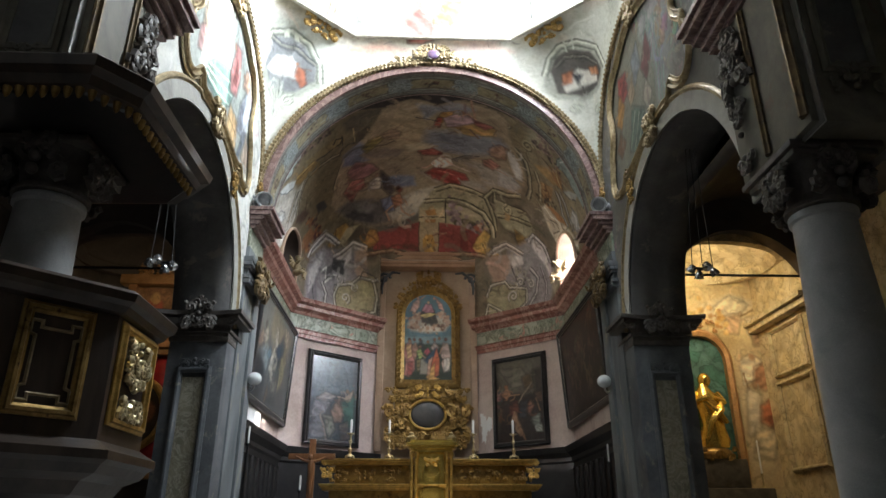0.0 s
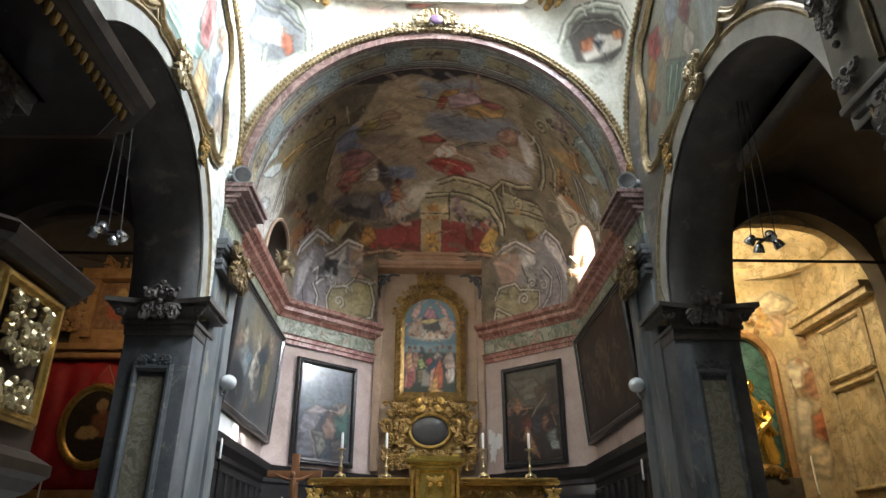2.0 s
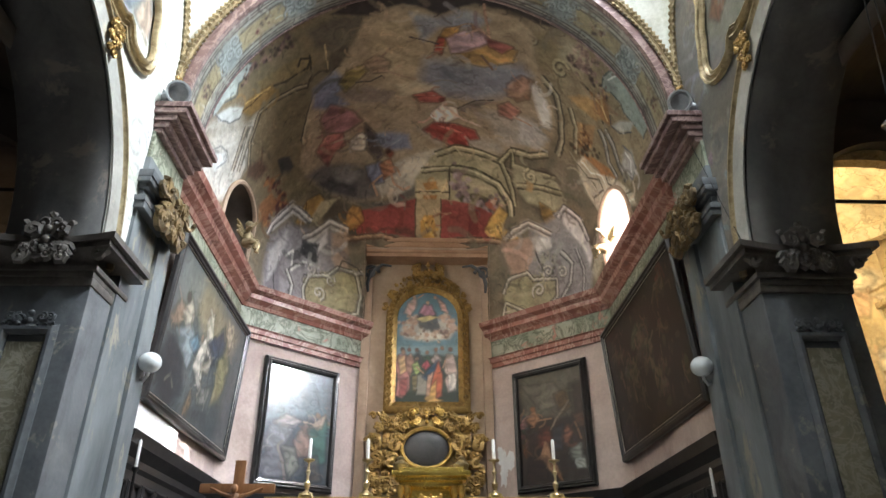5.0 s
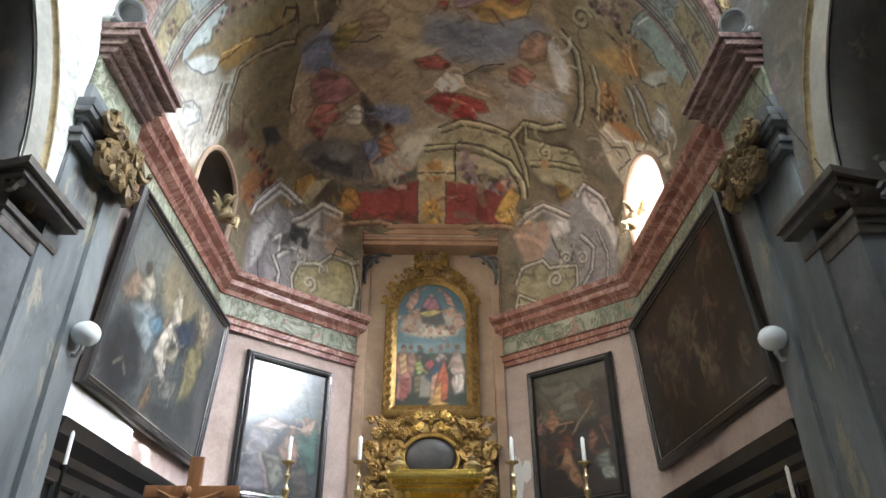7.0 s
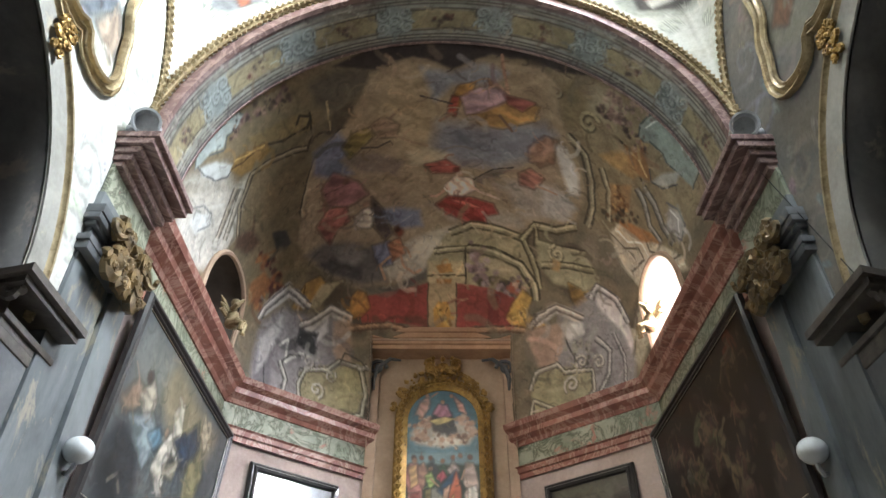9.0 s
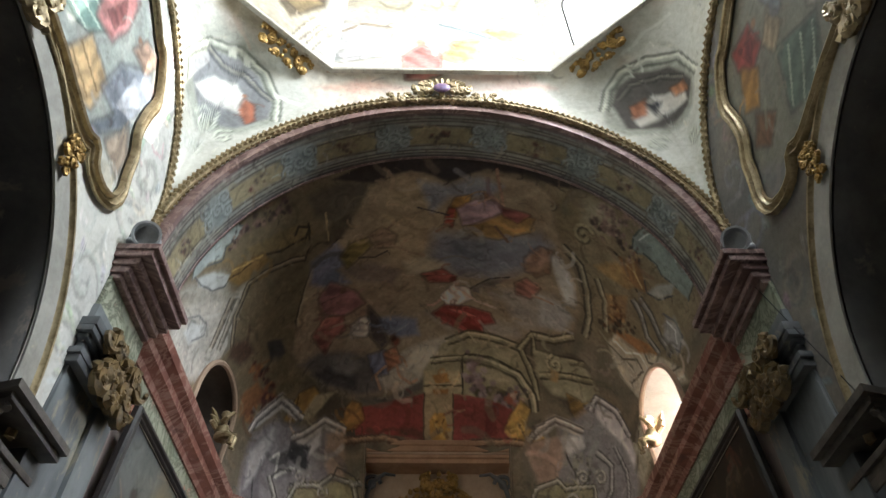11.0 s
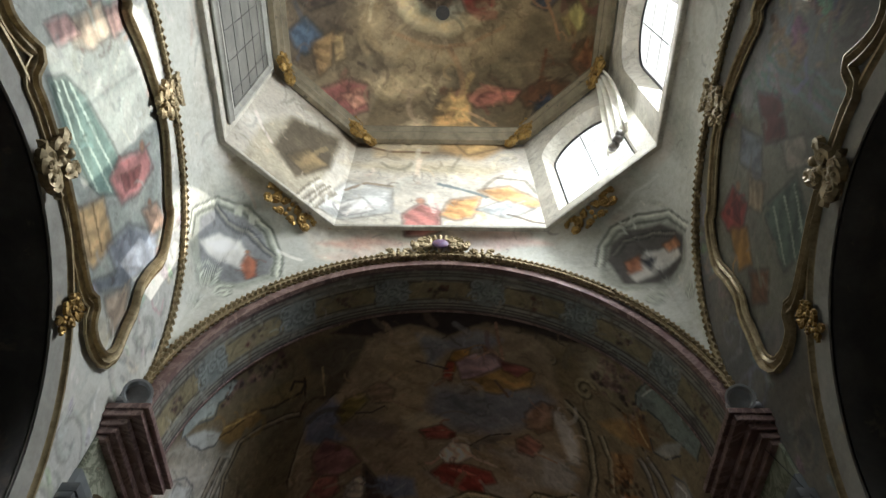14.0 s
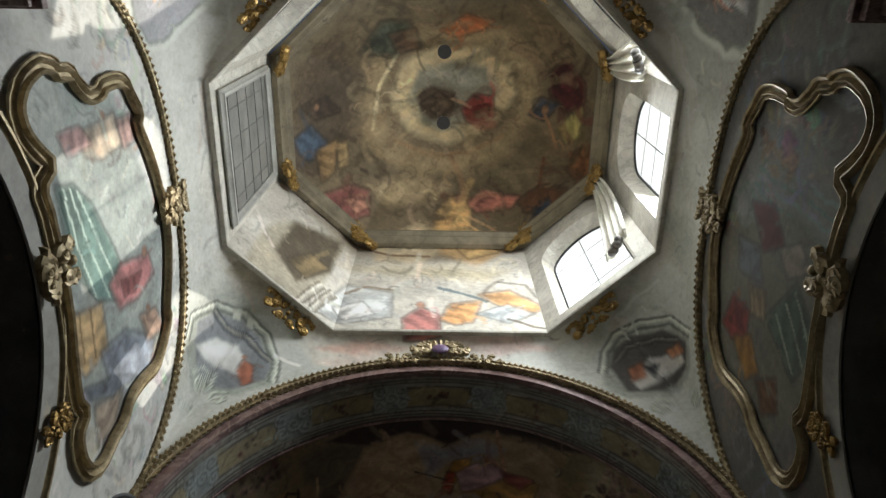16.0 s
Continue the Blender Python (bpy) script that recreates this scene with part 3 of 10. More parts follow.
        self.lay(idx, 0.6 * (1 - abs(sd + soft * 0.3) / (soft * 0.7)).clip(0, 1), np.array(col)[None, :] * 0.3)
        self.lay(idx, 0.95 * (0.5 + sd / soft).clip(0, 1), np.array(col) * tone[:, None].clip(0.4, 1.6))

    def stroke(self, pts, w, col, op=0.9):
        pts, idx = self.near(pts, w)
        if len(idx):
            way, _ = self.edge_way(self.Q[idx], pts, False)
            tone = 1 + 0.15 * self.fine[idx]
            self.lay(idx, op * ((1 - way / w) / 0.5).clip(0, 1), np.array(col) * tone[:, None])

    def stripes(self, pts, w, light, dark):
        """A painted moulding: dark, light, middle and dark lines side by side."""
        pts = np.array(pts, float)
        run = np.gradient(pts, axis=0)
        side = np.stack([-run[:, 1], run[:, 0]], 1) / np.linalg.norm(run, axis=1)[:, None].clip(1e-6)
        half = tuple((a + b) / 2 for a, b in zip(light, dark))
        for k, col in ((-1.0, dark), (-0.3, light), (0.4, half), (1.0, dark)):
            self.stroke(pts + side * k * w, w * 0.5, col, 0.85)

    def volute(self, at, size, light, dark):
        turn = self.rnd.choice((-1, 1))
        a0 = self.rnd.uniform(0, 6.3)
        pts = [(at[0] + size * (1 - 0.85 * k / 14) * math.cos(a0 + turn * 0.6 * k), at[1] + size * (1 - 0.85 * k / 14) * math.sin(a0 + turn * 0.6 * k)) for k in range(15)]
        self.stroke([(x + 0.1 * size, y + 0.12 * size) for x, y in pts], size * 0.26, dark, 0.7)
        self.stroke(pts, size * 0.18, light, 0.85)

    def dab(self, at, size, col):
        ring = [(at[0] + size * math.cos(k * 0.785), at[1] + size * 1.1 * math.sin(k * 0.785)) for k in range(8)]
        self.fill(ring, tuple(v * 0.4 for v in col), size * 0.9, 0.6)
        self.fill([(at[0] + (x - at[0]) * 0.85, at[1] + (y - at[1]) * 0.85) for x, y in ring], col, size * 0.6, 0.95)

    def flowers(self, pts, n, size, cols):
        for _ in range(n):
            f = self.rnd.uniform(0, len(pts) - 1.001)
            (xa, ya), (xb, yb) = pts[int(f)], pts[int(f) + 1]
            f -= int(f)
            s = size * self.rnd.uniform(0.5, 1.2)
            x, y = xa + (xb - xa) * f + self.rnd.gauss(0, size * 1.3), ya + (yb - ya) * f + self.rnd.gauss(0, size * 1.3)
            self.fill([(x + s * math.cos(k * 1.257), y + s * math.sin(k * 1.257)) for k in range(5)], self.rnd.choice(cols), s * 0.7, 0.8)

    def brushwork(self, n, size, seed=1):
        """Short curved strokes, lighter or darker than the paint they lie on: folds, leaves, feathers, wear."""
        r = random.Random(seed)
        C0, some, lo, hi = self.C.copy(), self.Q[::7], self.Q.min(0), self.Q.max(0)
        for _ in range(n):
            x, y = r.uniform(lo[0], hi[0]), r.uniform(lo[1], hi[1])
            i = 7 * int(((some - (x, y)) ** 2).sum(1).argmin())
            if math.hypot(self.Q[i][0] - x, self.Q[i][1] - y) > 0.3:
                continue
            s, a, bend = size * r.uniform(0.4, 1.5), r.uniform(0, 6.3), r.uniform(-1.6, 1.6)
            k = r.choice((0.55, 0.68, 0.8, 1.18, 1.3))
            tint = np.array((1.0 + r.uniform(-0.08, 0.12), 1.0, 1.0 + r.uniform(-0.12, 0.1)))
            pts = [(x, y)]
            for j in range(4):
                x, y = x + s * 0.5 * math.cos(a), y + s * 0.5 * math.sin(a)
                a += bend * 0.6
                pts.append((x, y))
            self.stroke(pts, s * r.uniform(0.12, 0.3), C0[i] * k * tint, 0.5)

    def deepen(self, power, mid, gain):
        """Richer darks: tones pushed away from a middle value, hues a little faded."""
        grey = (self.C @ np.array((0.3, 0.55, 0.15))).clip(0.004, 1)[:, None]
        self.C = (0.84 * self.C + 0.16 * grey) * (grey / mid) ** (power - 1) * gain


def painted_sheet(name, f, nu, nv, painter, mat, label, skip=None, wrap=False, parent=None):
    pts = np.array([f(i / nu, j / nv) for i in range(nu if wrap else nu + 1) for j in range(nv + 1)], float)
    n = nu if wrap else nu + 1
    faces = [(i * (nv + 1) + j, ((i + 1) % n) * (nv + 1) + j, ((i + 1) % n) * (nv + 1) + j + 1, i * (nv + 1) + j + 1) for i in range(nu) for j in range(nv) if not (skip and skip((i + 0.5) / nu, (j + 0.5) / nv))]
    me = bpy.data.meshes.new(name)
    me.from_pydata(pts.tolist(), [], faces)
    me.polygons.foreach_set("use_smooth", [True] * len(faces))
    cv = painter(pts)
    col = np.ones((len(pts), 4), np.float32)
    # aged fresco: pigments faded toward a warm grey
    if mat is PIGMENT and cv.aged:
        tone = (cv.C @ np.array((0.3, 0.55, 0.15))).clip(0.004, 1)[:, None]
        cv.C = cv.C * (tone / 0.45) ** 0.42
    if cv.aged:
        lum = cv.C @ np.array((0.3, 0.55, 0.15))
        cv.C = (0.72 * cv.C + 0.28 * lum[:, None]) * np.array((1.08, 0.985, 0.91))
    col[:, :3] = cv.C.clip(0.004, 0.88)
    me.attributes.new("pigment", "FLOAT_COLOR", "POINT").data.foreach_set("color", col.ravel())
    me.materials.append(mat)
    ob = new(name, me)
    if parent is not None:
        ob.parent = parent
        ob.matrix_parent_inverse = Matrix.Translation(-WORLD_OF.get(parent.name, Vector()))
        return tagged(ob, label)
    return tagged(ob, label, kind="structure")


RED, ROSE, OCHRE_C, BLUE = (0.52, 0.07, 0.055), (0.50, 0.24, 0.21), (0.56, 0.34, 0.10), (0.22, 0.28, 0.42)
CREAM, GREY, UMBER, OLIVE, TEAL = (0.60, 0.54, 0.44), (0.30, 0.29, 0.30), (0.16, 0.11, 0.075), (0.42, 0.38, 0.25), (0.30, 0.37, 0.36)


def paint_vault(P):
    cv = Paint(P, (0, 17.0, 8.6), [(0.13, 0.10, 0.065), (0.30, 0.23, 0.14), (0.22, 0.18, 0.12), (0.34, 0.28, 0.19)], 0.45, 3)
    cv.chart("round", (0, 17.5, 8.0), (0, 0.5, 0.866), 4.2)
    # left and upper tones hold some shade besides their own darker paint
    # architecture left
    cv.fill([(-8.68, -2.02), (-7.12, -4.61), (-4.84, -4.75), (-2.69, -4.59), (-1.45, -4.34), (-1.74, -3.61), (-2.87, -2.63), (-3.23, -0.19), (-2.79, 0.61), (-4.09, 0.98), (-5.29, 1.83)], (0.27, 0.208, 0.112), 0.61)
    cv.fill([(-7.61, -4.13), (-6.59, -3.53), (-5.38, -2.79), (-4.93, -2.86), (-5.69, -1.33), (-6.81, -1.03), (-8.29, -1.74), (-8.54, -3.75)], (0.558, 0.538, 0.487), 0.31)
    cv.fill([(-8.06, -4.84), (-6.84, -4.28), (-5.63, -3.67), (-5.48, -2.86), (-6.54, -3.3)], (0.456, 0.427, 0.372), 0.4)
    cv.fill([(-2.94, -4.3), (-2.19, -4.35), (-1.58, -4.27), (-1.54, -3.9), (-1.94, -3.55), (-2.41, -3.38), (-2.8, -3.75)], (0.166, 0.137, 0.097), 0.19)
    cv.fill([(-2.41, -3.38), (-1.94, -3.55), (-1.83, -2.97), (-2.3, -2.81), (-2.64, -2.86)], (0.126, 0.0995, 0.0665), 0.14)
    cv.fill([(-4.39, -2.21), (-3.83, -2.5), (-3.1, -2.6), (-2.94, -1.51), (-3.15, -0.17), (-3.66, -0.5), (-4.3, -0.96)], (0.236, 0.179, 0.0923), 0.2)
    cv.fill([(-4.74, -3.84), (-4.03, -3.74), (-3.39, -3.72), (-2.95, -3.6), (-2.87, -3.23), (-3.3, -3.14), (-3.92, -3.32), (-4.53, -3.44)], (0.311, 0.224, 0.0831), 0.12)
    cv.stripes([(-2.99, -0.04), (-3.2, -0.96), (-3.05, -1.73), (-2.85, -2.3), (-2.23, -2.83)], 0.078, (0.551, 0.45, 0.283), (0.0787, 0.059, 0.0367))
    cv.stripes([(-5.56, -1.26), (-5.36, -2.15), (-4.83, -2.81), (-4.16, -2.84), (-3.48, -2.78), (-3.09, -2.69)], 0.07, (0.45, 0.372, 0.248), (0.0787, 0.059, 0.0367))
    cv.stripes([(-6.49, -1.81), (-5.83, -2.34), (-5.44, -2.74)], 0.1, (0.499, 0.427, 0.321), (0.118, 0.0923, 0.0665))
    cv.stripes([(-6.15, -1.51), (-5.64, -2.08), (-5.24, -2.56)], 0.1, (0.551, 0.499, 0.404), (0.166, 0.147, 0.112))
    cv.stroke([(-2.98, -3.61), (-2.97, -2.99), (-3.09, -2.69)], 0.039, (0.0704, 0.052, 0.034))
    cv.stroke([(-2.55, -3.72), (-2.5, -2.96)], 0.03, (0.606, 0.45, 0.216))
    cv.stroke([(-4.62, -3.49), (-3.77, -3.21), (-3.06, -3.26), (-2.96, -3.52), (-3.24, -3.65), (-3.34, -3.47)], 0.046, (0.0572, 0.0455, 0.034))
    cv.fill([(-6.8, -4.35), (-6.43, -4.74), (-6.18, -5.08), (-5.8, -5.07), (-5.21, -4.84), (-4.63, -4.38), (-4.9, -4.3), (-5.37, -4.33), (-5.58, -4.11), (-6.08, -4.3), (-6.5, -4.3)], (0.45, 0.538, 0.538), 0.085)
    cv.stroke([(-6.8, -4.35), (-6.39, -4.82), (-6.14, -5.07), (-5.76, -5.06), (-5.16, -4.84), (-4.59, -4.37)], 0.03, (0.132, 0.166, 0.179))
    cv.stroke([(-4.9, -4.3), (-5.37, -4.3), (-5.56, -4.03), (-6.14, -4.27)], 0.032, (0.132, 0.166, 0.179))
    cv.fill([(-6.64, -4.26), (-5.91, -3.9), (-5.41, -3.48), (-5.62, -3.27), (-6.18, -3.51), (-6.56, -3.94)], (0.538, 0.578, 0.578), 0.096)
    cv.stroke([(-6.67, -4.32), (-6.52, -3.91), (-6.14, -3.48), (-5.69, -3.28), (-5.43, -3.39)], 0.036, (0.132, 0.153, 0.166))
    cv.stroke([(-6.01, -5.03), (-5.59, -4.93), (-5.08, -4.64)], 0.026, (0.82, 0.82, 0.82))
    cv.fill([(-7.76, -3.22), (-7.21, -3.21), (-6.67, -2.72), (-6.89, -2.43), (-7.63, -2.69)], (0.635, 0.664, 0.664), 0.14)
    cv.stroke([(-7.43, -3.48), (-6.89, -3.17), (-6.6, -2.66), (-6.82, -2.42), (-7.43, -2.69)], 0.043, (0.224, 0.232, 0.248))
    cv.flowers([(-5.21, -4.14), (-4.88, -4.36), (-4.42, -4.34), (-3.92, -4.28), (-3.52, -4.32)], 60, 0.076, ((0.179, 0.097, 0.097), (0.292, 0.166, 0.153), (0.0787, 0.0455, 0.0455), (0.372, 0.232, 0.172)))
    cv.fill([(-5.53, -3.38), (-5.25, -3.58), (-4.81, -3.51), (-4.58, -3.2), (-4.79, -2.95), (-5.17, -2.98)], (0.361, 0.201, 0.0314), 0.089)
    cv.fill([(-4.65, -3.51), (-4.22, -3.42), (-4.16, -3.13), (-4.51, -2.99), (-4.7, -3.24)], (0.404, 0.224, 0.0424), 0.084)
    cv.stroke([(-5.48, -3.39), (-5.1, -3.32), (-4.64, -3.37)], 0.029, (0.118, 0.052, 0.00804))
    cv.stroke([(-5.31, -3.53), (-4.91, -3.43), (-4.3, -3.37)], 0.028, (0.725, 0.45, 0.112))
    cv.fill([(-5.56, -1.26), (-4.95, -1.2), (-4.58, -0.59), (-5.05, -0.47), (-5.71, -0.98)], (0.166, 0.0787, 0.0455), 0.22)
    cv.fill([(-4.12, -0.67), (-3.65, -0.53), (-3.47, -0.13), (-3.72, 0.16), (-3.95, -0.15)], (0.0704, 0.0745, 0.0831), 0.084)
    cv.fill([(-5.05, -0.47), (-3.38, 0.05), (-2.79, 0.61), (-3.4, 0.88), (-4.28, 0.56)], (0.292, 0.224, 0.123), 0.19)
    cv.flowers([(-4.46, -0.12), (-4.09, 0.25), (-3.89, 0.75), (-4.29, 0.92), (-4.72, 1.09)], 70, 0.1, ((0.372, 0.118, 0.034), (0.166, 0.0395, 0.034), (0.525, 0.224, 0.052), (0.118, 0.029, 0.029)))
    cv.fill([(-4.94, 0.48), (-4.33, 0.32), (-4.08, 0.7), (-4.45, 0.99), (-4.96, 1.02)], (0.427, 0.166, 0.0395), 0.11)
    # architecture right
    cv.fill([(2.35, -4.5), (3.38, -4.54), (4.54, -4.47), (6.06, -4.39), (7.62, -4.33), (7.25, -1.14), (4.24, -0.63), (3.32, -0.56), (3.46, -2.28), (2.71, -3.23)], (0.336, 0.265, 0.147), 0.65)
    cv.fill([(3.12, -4.41), (3.83, -4.57), (4.24, -4.29), (3.7, -3.77), (3.21, -3.9)], (0.456, 0.388, 0.248), 0.26)
    cv.fill([(2.47, -4.15), (2.83, -4.42), (3.19, -4.03), (3.14, -3.26), (2.72, -3.15)], (0.292, 0.224, 0.112), 0.17)
    cv.volute((3.3, -3.52), 0.3, (0.499, 0.416, 0.232), (0.0787, 0.0627, 0.0367))
    cv.volute((2.43, -3.92), 0.19, (0.45, 0.382, 0.248), (0.118, 0.0923, 0.059))
    cv.stripes([(2.8, -2.95), (3.28, -2.61), (3.48, -1.96), (3.51, -1.13), (3.32, -0.56)], 0.096, (0.551, 0.474, 0.302), (0.0923, 0.0745, 0.0487))
    cv.stripes([(3.78, -2.44), (4.04, -1.9), (4.04, -1.05)], 0.088, (0.606, 0.525, 0.341), (0.118, 0.097, 0.059))
    cv.stroke([(3.99, -3.53), (4.45, -3.44), (5.07, -2.83)], 0.051, (0.0572, 0.0455, 0.029))
    cv.fill([(3.67, -2.8), (4.3, -3.26), (5.1, -3.2), (4.78, -2.69), (4.02, -2.7)], (0.499, 0.292, 0.0923), 0.13)
    cv.fill([(4.35, -3.45), (4.87, -3.7), (5.28, -3.32), (5.48, -3.0), (4.95, -2.9), (4.55, -3.12)], (0.404, 0.186, 0.0487), 0.11)
    cv.stroke([(4.5, -3.37), (4.9, -3.33), (5.24, -3.03)], 0.032, (0.79, 0.551, 0.216))
    cv.fill([(4.06, -2.16), (4.76, -2.5), (4.72, -1.65), (4.12, -1.26)], (0.416, 0.232, 0.0876), 0.11)
    cv.flowers([(4.25, -2.09), (4.46, -1.86), (4.37, -1.52)], 30, 0.073, ((0.292, 0.118, 0.029), (0.664, 0.372, 0.112), (0.166, 0.0665, 0.0166)))
    cv.stripes([(4.97, -2.5), (5.28, -2.24), (5.59, -1.7), (6.17, -1.48)], 0.1, (0.499, 0.474, 0.45), (0.104, 0.0923, 0.0831))
    cv.stripes([(5.21, -2.65), (5.67, -2.45), (6.13, -2.02), (6.72, -1.82)], 0.11, (0.45, 0.427, 0.404), (0.104, 0.0923, 0.0831))
    cv.fill([(4.75, -3.79), (4.66, -4.21), (4.9, -4.63), (5.48, -5.07), (6.0, -5.04), (6.34, -4.74), (6.97, -4.56), (7.01, -3.98), (6.41, -3.89), (5.81, -3.85), (5.47, -4.0), (5.08, -4.0)], (0.316, 0.404, 0.382), 0.085)
    cv.stroke([(4.71, -3.8), (4.66, -4.24), (4.89, -4.65), (5.5, -5.11), (6.04, -5.07), (6.39, -4.74), (7.01, -4.6), (7.03, -3.96)], 0.035, (0.0876, 0.123, 0.123))
    cv.stroke([(5.08, -4.0), (5.55, -4.02), (5.85, -3.85), (6.45, -3.92)], 0.033, (0.0876, 0.123, 0.123))
    cv.stroke([(4.85, -4.24), (5.07, -4.6), (5.52, -4.91), (5.93, -4.83), (6.19, -4.55)], 0.029, (0.664, 0.725, 0.694))
    cv.fill([(5.41, -3.01), (5.74, -3.48), (6.38, -4.0), (6.3, -3.57), (5.77, -3.07)], (0.45, 0.45, 0.427), 0.096)
    cv.stroke([(5.28, -3.32), (5.41, -3.01), (5.86, -3.09), (6.37, -3.6)], 0.036, (0.107, 0.112, 0.118))
    cv.flowers([(3.5, -3.97), (3.96, -4.06), (4.44, -3.87), (4.96, -3.75)], 80, 0.077, ((0.166, 0.097, 0.0923), (0.341, 0.201, 0.179), (0.525, 0.372, 0.283), (0.0787, 0.0487, 0.0455)))
    cv.flowers([(3.63, -4.46), (4.21, -4.42), (4.85, -4.66)], 40, 0.073, ((0.201, 0.135, 0.118), (0.404, 0.265, 0.216)))
    cv.fill([(6.29, -2.81), (6.85, -2.91), (7.31, -2.63), (7.0, -2.0), (6.29, -2.04)], (0.439, 0.427, 0.439), 0.18)
    cv.stroke([(6.15, -2.81), (6.68, -2.95), (7.15, -2.76), (7.15, -2.2), (6.54, -2.0)], 0.048, (0.179, 0.179, 0.201))
    cv.stroke([(6.35, -2.71), (6.77, -2.69), (6.95, -2.37)], 0.036, (0.82, 0.82, 0.82))
    cv.fill([(4.03, -0.66), (4.38, -1.13), (5.13, -1.35), (5.9, -1.32), (7.27, -1.73), (7.71, -1.64), (5.99, -0.3), (5.06, 0.41), (4.39, 0.11)], (0.687, 0.599, 0.45), 0.12)
    cv.stroke([(4.07, -0.63), (4.52, -0.42), (5.15, -0.74), (5.41, -0.51), (4.82, 0.1)], 0.045, (0.179, 0.135, 0.0923))
    cv.stroke([(5.38, -1.25), (5.66, -0.91), (6.38, -1.12), (5.98, -0.53)], 0.047, (0.179, 0.135, 0.0923))
    cv.stroke([(4.27, -0.91), (4.69, -0.72), (5.27, -0.97), (5.68, -0.65)], 0.042, (0.82, 0.82, 0.757))
    cv.fill([(4.24, -1.18), (4.8, -1.34), (5.62, -1.49), (6.12, -1.41), (5.27, -1.01), (4.69, -1.03)], (0.525, 0.201, 0.029), 0.1)
    cv.flowers([(3.99, -1.11), (4.48, -1.43), (5.01, -1.58)], 24, 0.093, ((0.0554, 0.0367, 0.0244), (0.166, 0.0787, 0.029)))
    cv.fill([(5.81, 0.0), (6.57, -0.94), (7.46, -1.73), (7.98, -1.71), (6.79, -0.67), (6.1, 0.4), (5.72, 1.7), (5.45, 2.54), (5.05, 2.47), (5.0, 1.43), (5.27, 0.57)], (0.578, 0.499, 0.351), 0.2)
    cv.stroke([(6.16, -0.16), (6.75, -0.89), (7.58, -1.64)], 0.065, (0.82, 0.82, 0.694))
    cv.stroke([(5.08, 2.47), (5.06, 1.26), (5.45, 0.34), (6.27, -0.68), (7.26, -1.76)], 0.044, (0.172, 0.14, 0.0923))
    # open sky
    cv.fill([(-1.74, -3.61), (-1.53, -4.07), (-1.11, -4.14), (-0.75, -4.32), (-0.23, -4.16), (0.17, -4.01), (0.74, -4.28), (1.38, -4.32), (2.05, -4.37), (2.41, -4.12), (2.52, -3.45), (2.77, -2.94), (3.19, -2.23), (3.32, -1.46), (3.01, -0.56), (2.48, -0.28), (1.96, -0.21), (1.71, 0.15), (1.15, -0.01), (0.61, -0.13), (0.26, 0.06), (-0.02, 0.54), (-0.44, 1.03), (-0.98, 1.28), (-1.74, 1.32), (-2.39, 0.97), (-2.99, 0.46), (-3.26, -0.06), (-3.18, -0.79), (-3.1, -1.66), (-2.87, -2.47), (-2.23, -2.83), (-1.95, -3.23)], (0.45, 0.331, 0.201), 0.12)
    cv.fill([(-1.11, -4.02), (-0.29, -4.06), (0.18, -3.52), (-0.05, -2.47), (-0.63, -1.54), (-1.13, -2.25), (-1.38, -3.23)], (0.518, 0.382, 0.216), 0.41)
    cv.fill([(-0.11, -2.7), (0.79, -2.61), (2.24, -3.05), (2.52, -2.84), (2.06, -2.03), (1.16, -1.5), (0.32, -1.52), (-0.22, -1.92)], (0.297, 0.316, 0.393), 0.36)
    cv.fill([(-0.47, -4.07), (0.17, -3.93), (0.8, -4.21), (1.34, -4.08), (1.0, -3.74), (0.18, -3.66), (-0.17, -3.23)], (0.341, 0.351, 0.416), 0.17)
    cv.fill([(-2.93, -1.84), (-2.93, -2.49), (-2.3, -2.79), (-2.0, -2.28), (-2.22, -1.98), (-1.94, -1.52), (-2.42, -1.51)], (0.19, 0.224, 0.351), 0.18)
    cv.fill([(-1.51, -0.44), (-0.97, -0.43), (-0.47, -0.33), (-0.4, 0.04), (-0.84, 0.06), (-1.21, -0.13)], (0.232, 0.274, 0.427), 0.13)
    cv.fill([(-1.09, -0.34), (-0.82, -0.28), (-0.77, -0.01), (-1.04, -0.04)], (0.183, 0.201, 0.311), 0.1)
    cv.fill([(-0.26, -0.48), (0.21, -0.09), (1.15, -0.03), (1.77, -0.06), (1.39, -0.89), (0.79, -1.09), (2.61, -1.42), (2.86, -0.62), (1.89, -0.28)], (0.45, 0.382, 0.311), 0.21)
    cv.fill([(2.46, -2.58), (2.78, -2.59), (3.13, -1.96), (3.16, -1.39), (2.87, -1.27), (2.65, -1.92)], (0.672, 0.657, 0.635), 0.14)
    cv.fill([(2.18, -1.26), (2.75, -1.22), (3.05, -0.92), (2.7, -0.46), (2.15, -0.48)], (0.531, 0.506, 0.487), 0.16)
    cv.fill([(-3.06, 0.32), (-2.62, 0.15), (-2.03, 0.21), (-1.52, 0.39), (-1.09, 0.82), (-1.17, 1.21), (-1.74, 1.25), (-2.46, 0.89)], (0.183, 0.159, 0.159), 0.18)
    cv.fill([(-2.79, 0.61), (-2.23, 0.53), (-1.72, 0.8), (-1.73, 1.11), (-2.39, 0.89)], (0.107, 0.097, 0.102), 0.1)
    cv.fill([(-2.36, 0.31), (-1.9, 0.29), (-1.58, 0.59), (-1.85, 0.78), (-2.24, 0.62)], (0.302, 0.274, 0.257), 0.12)
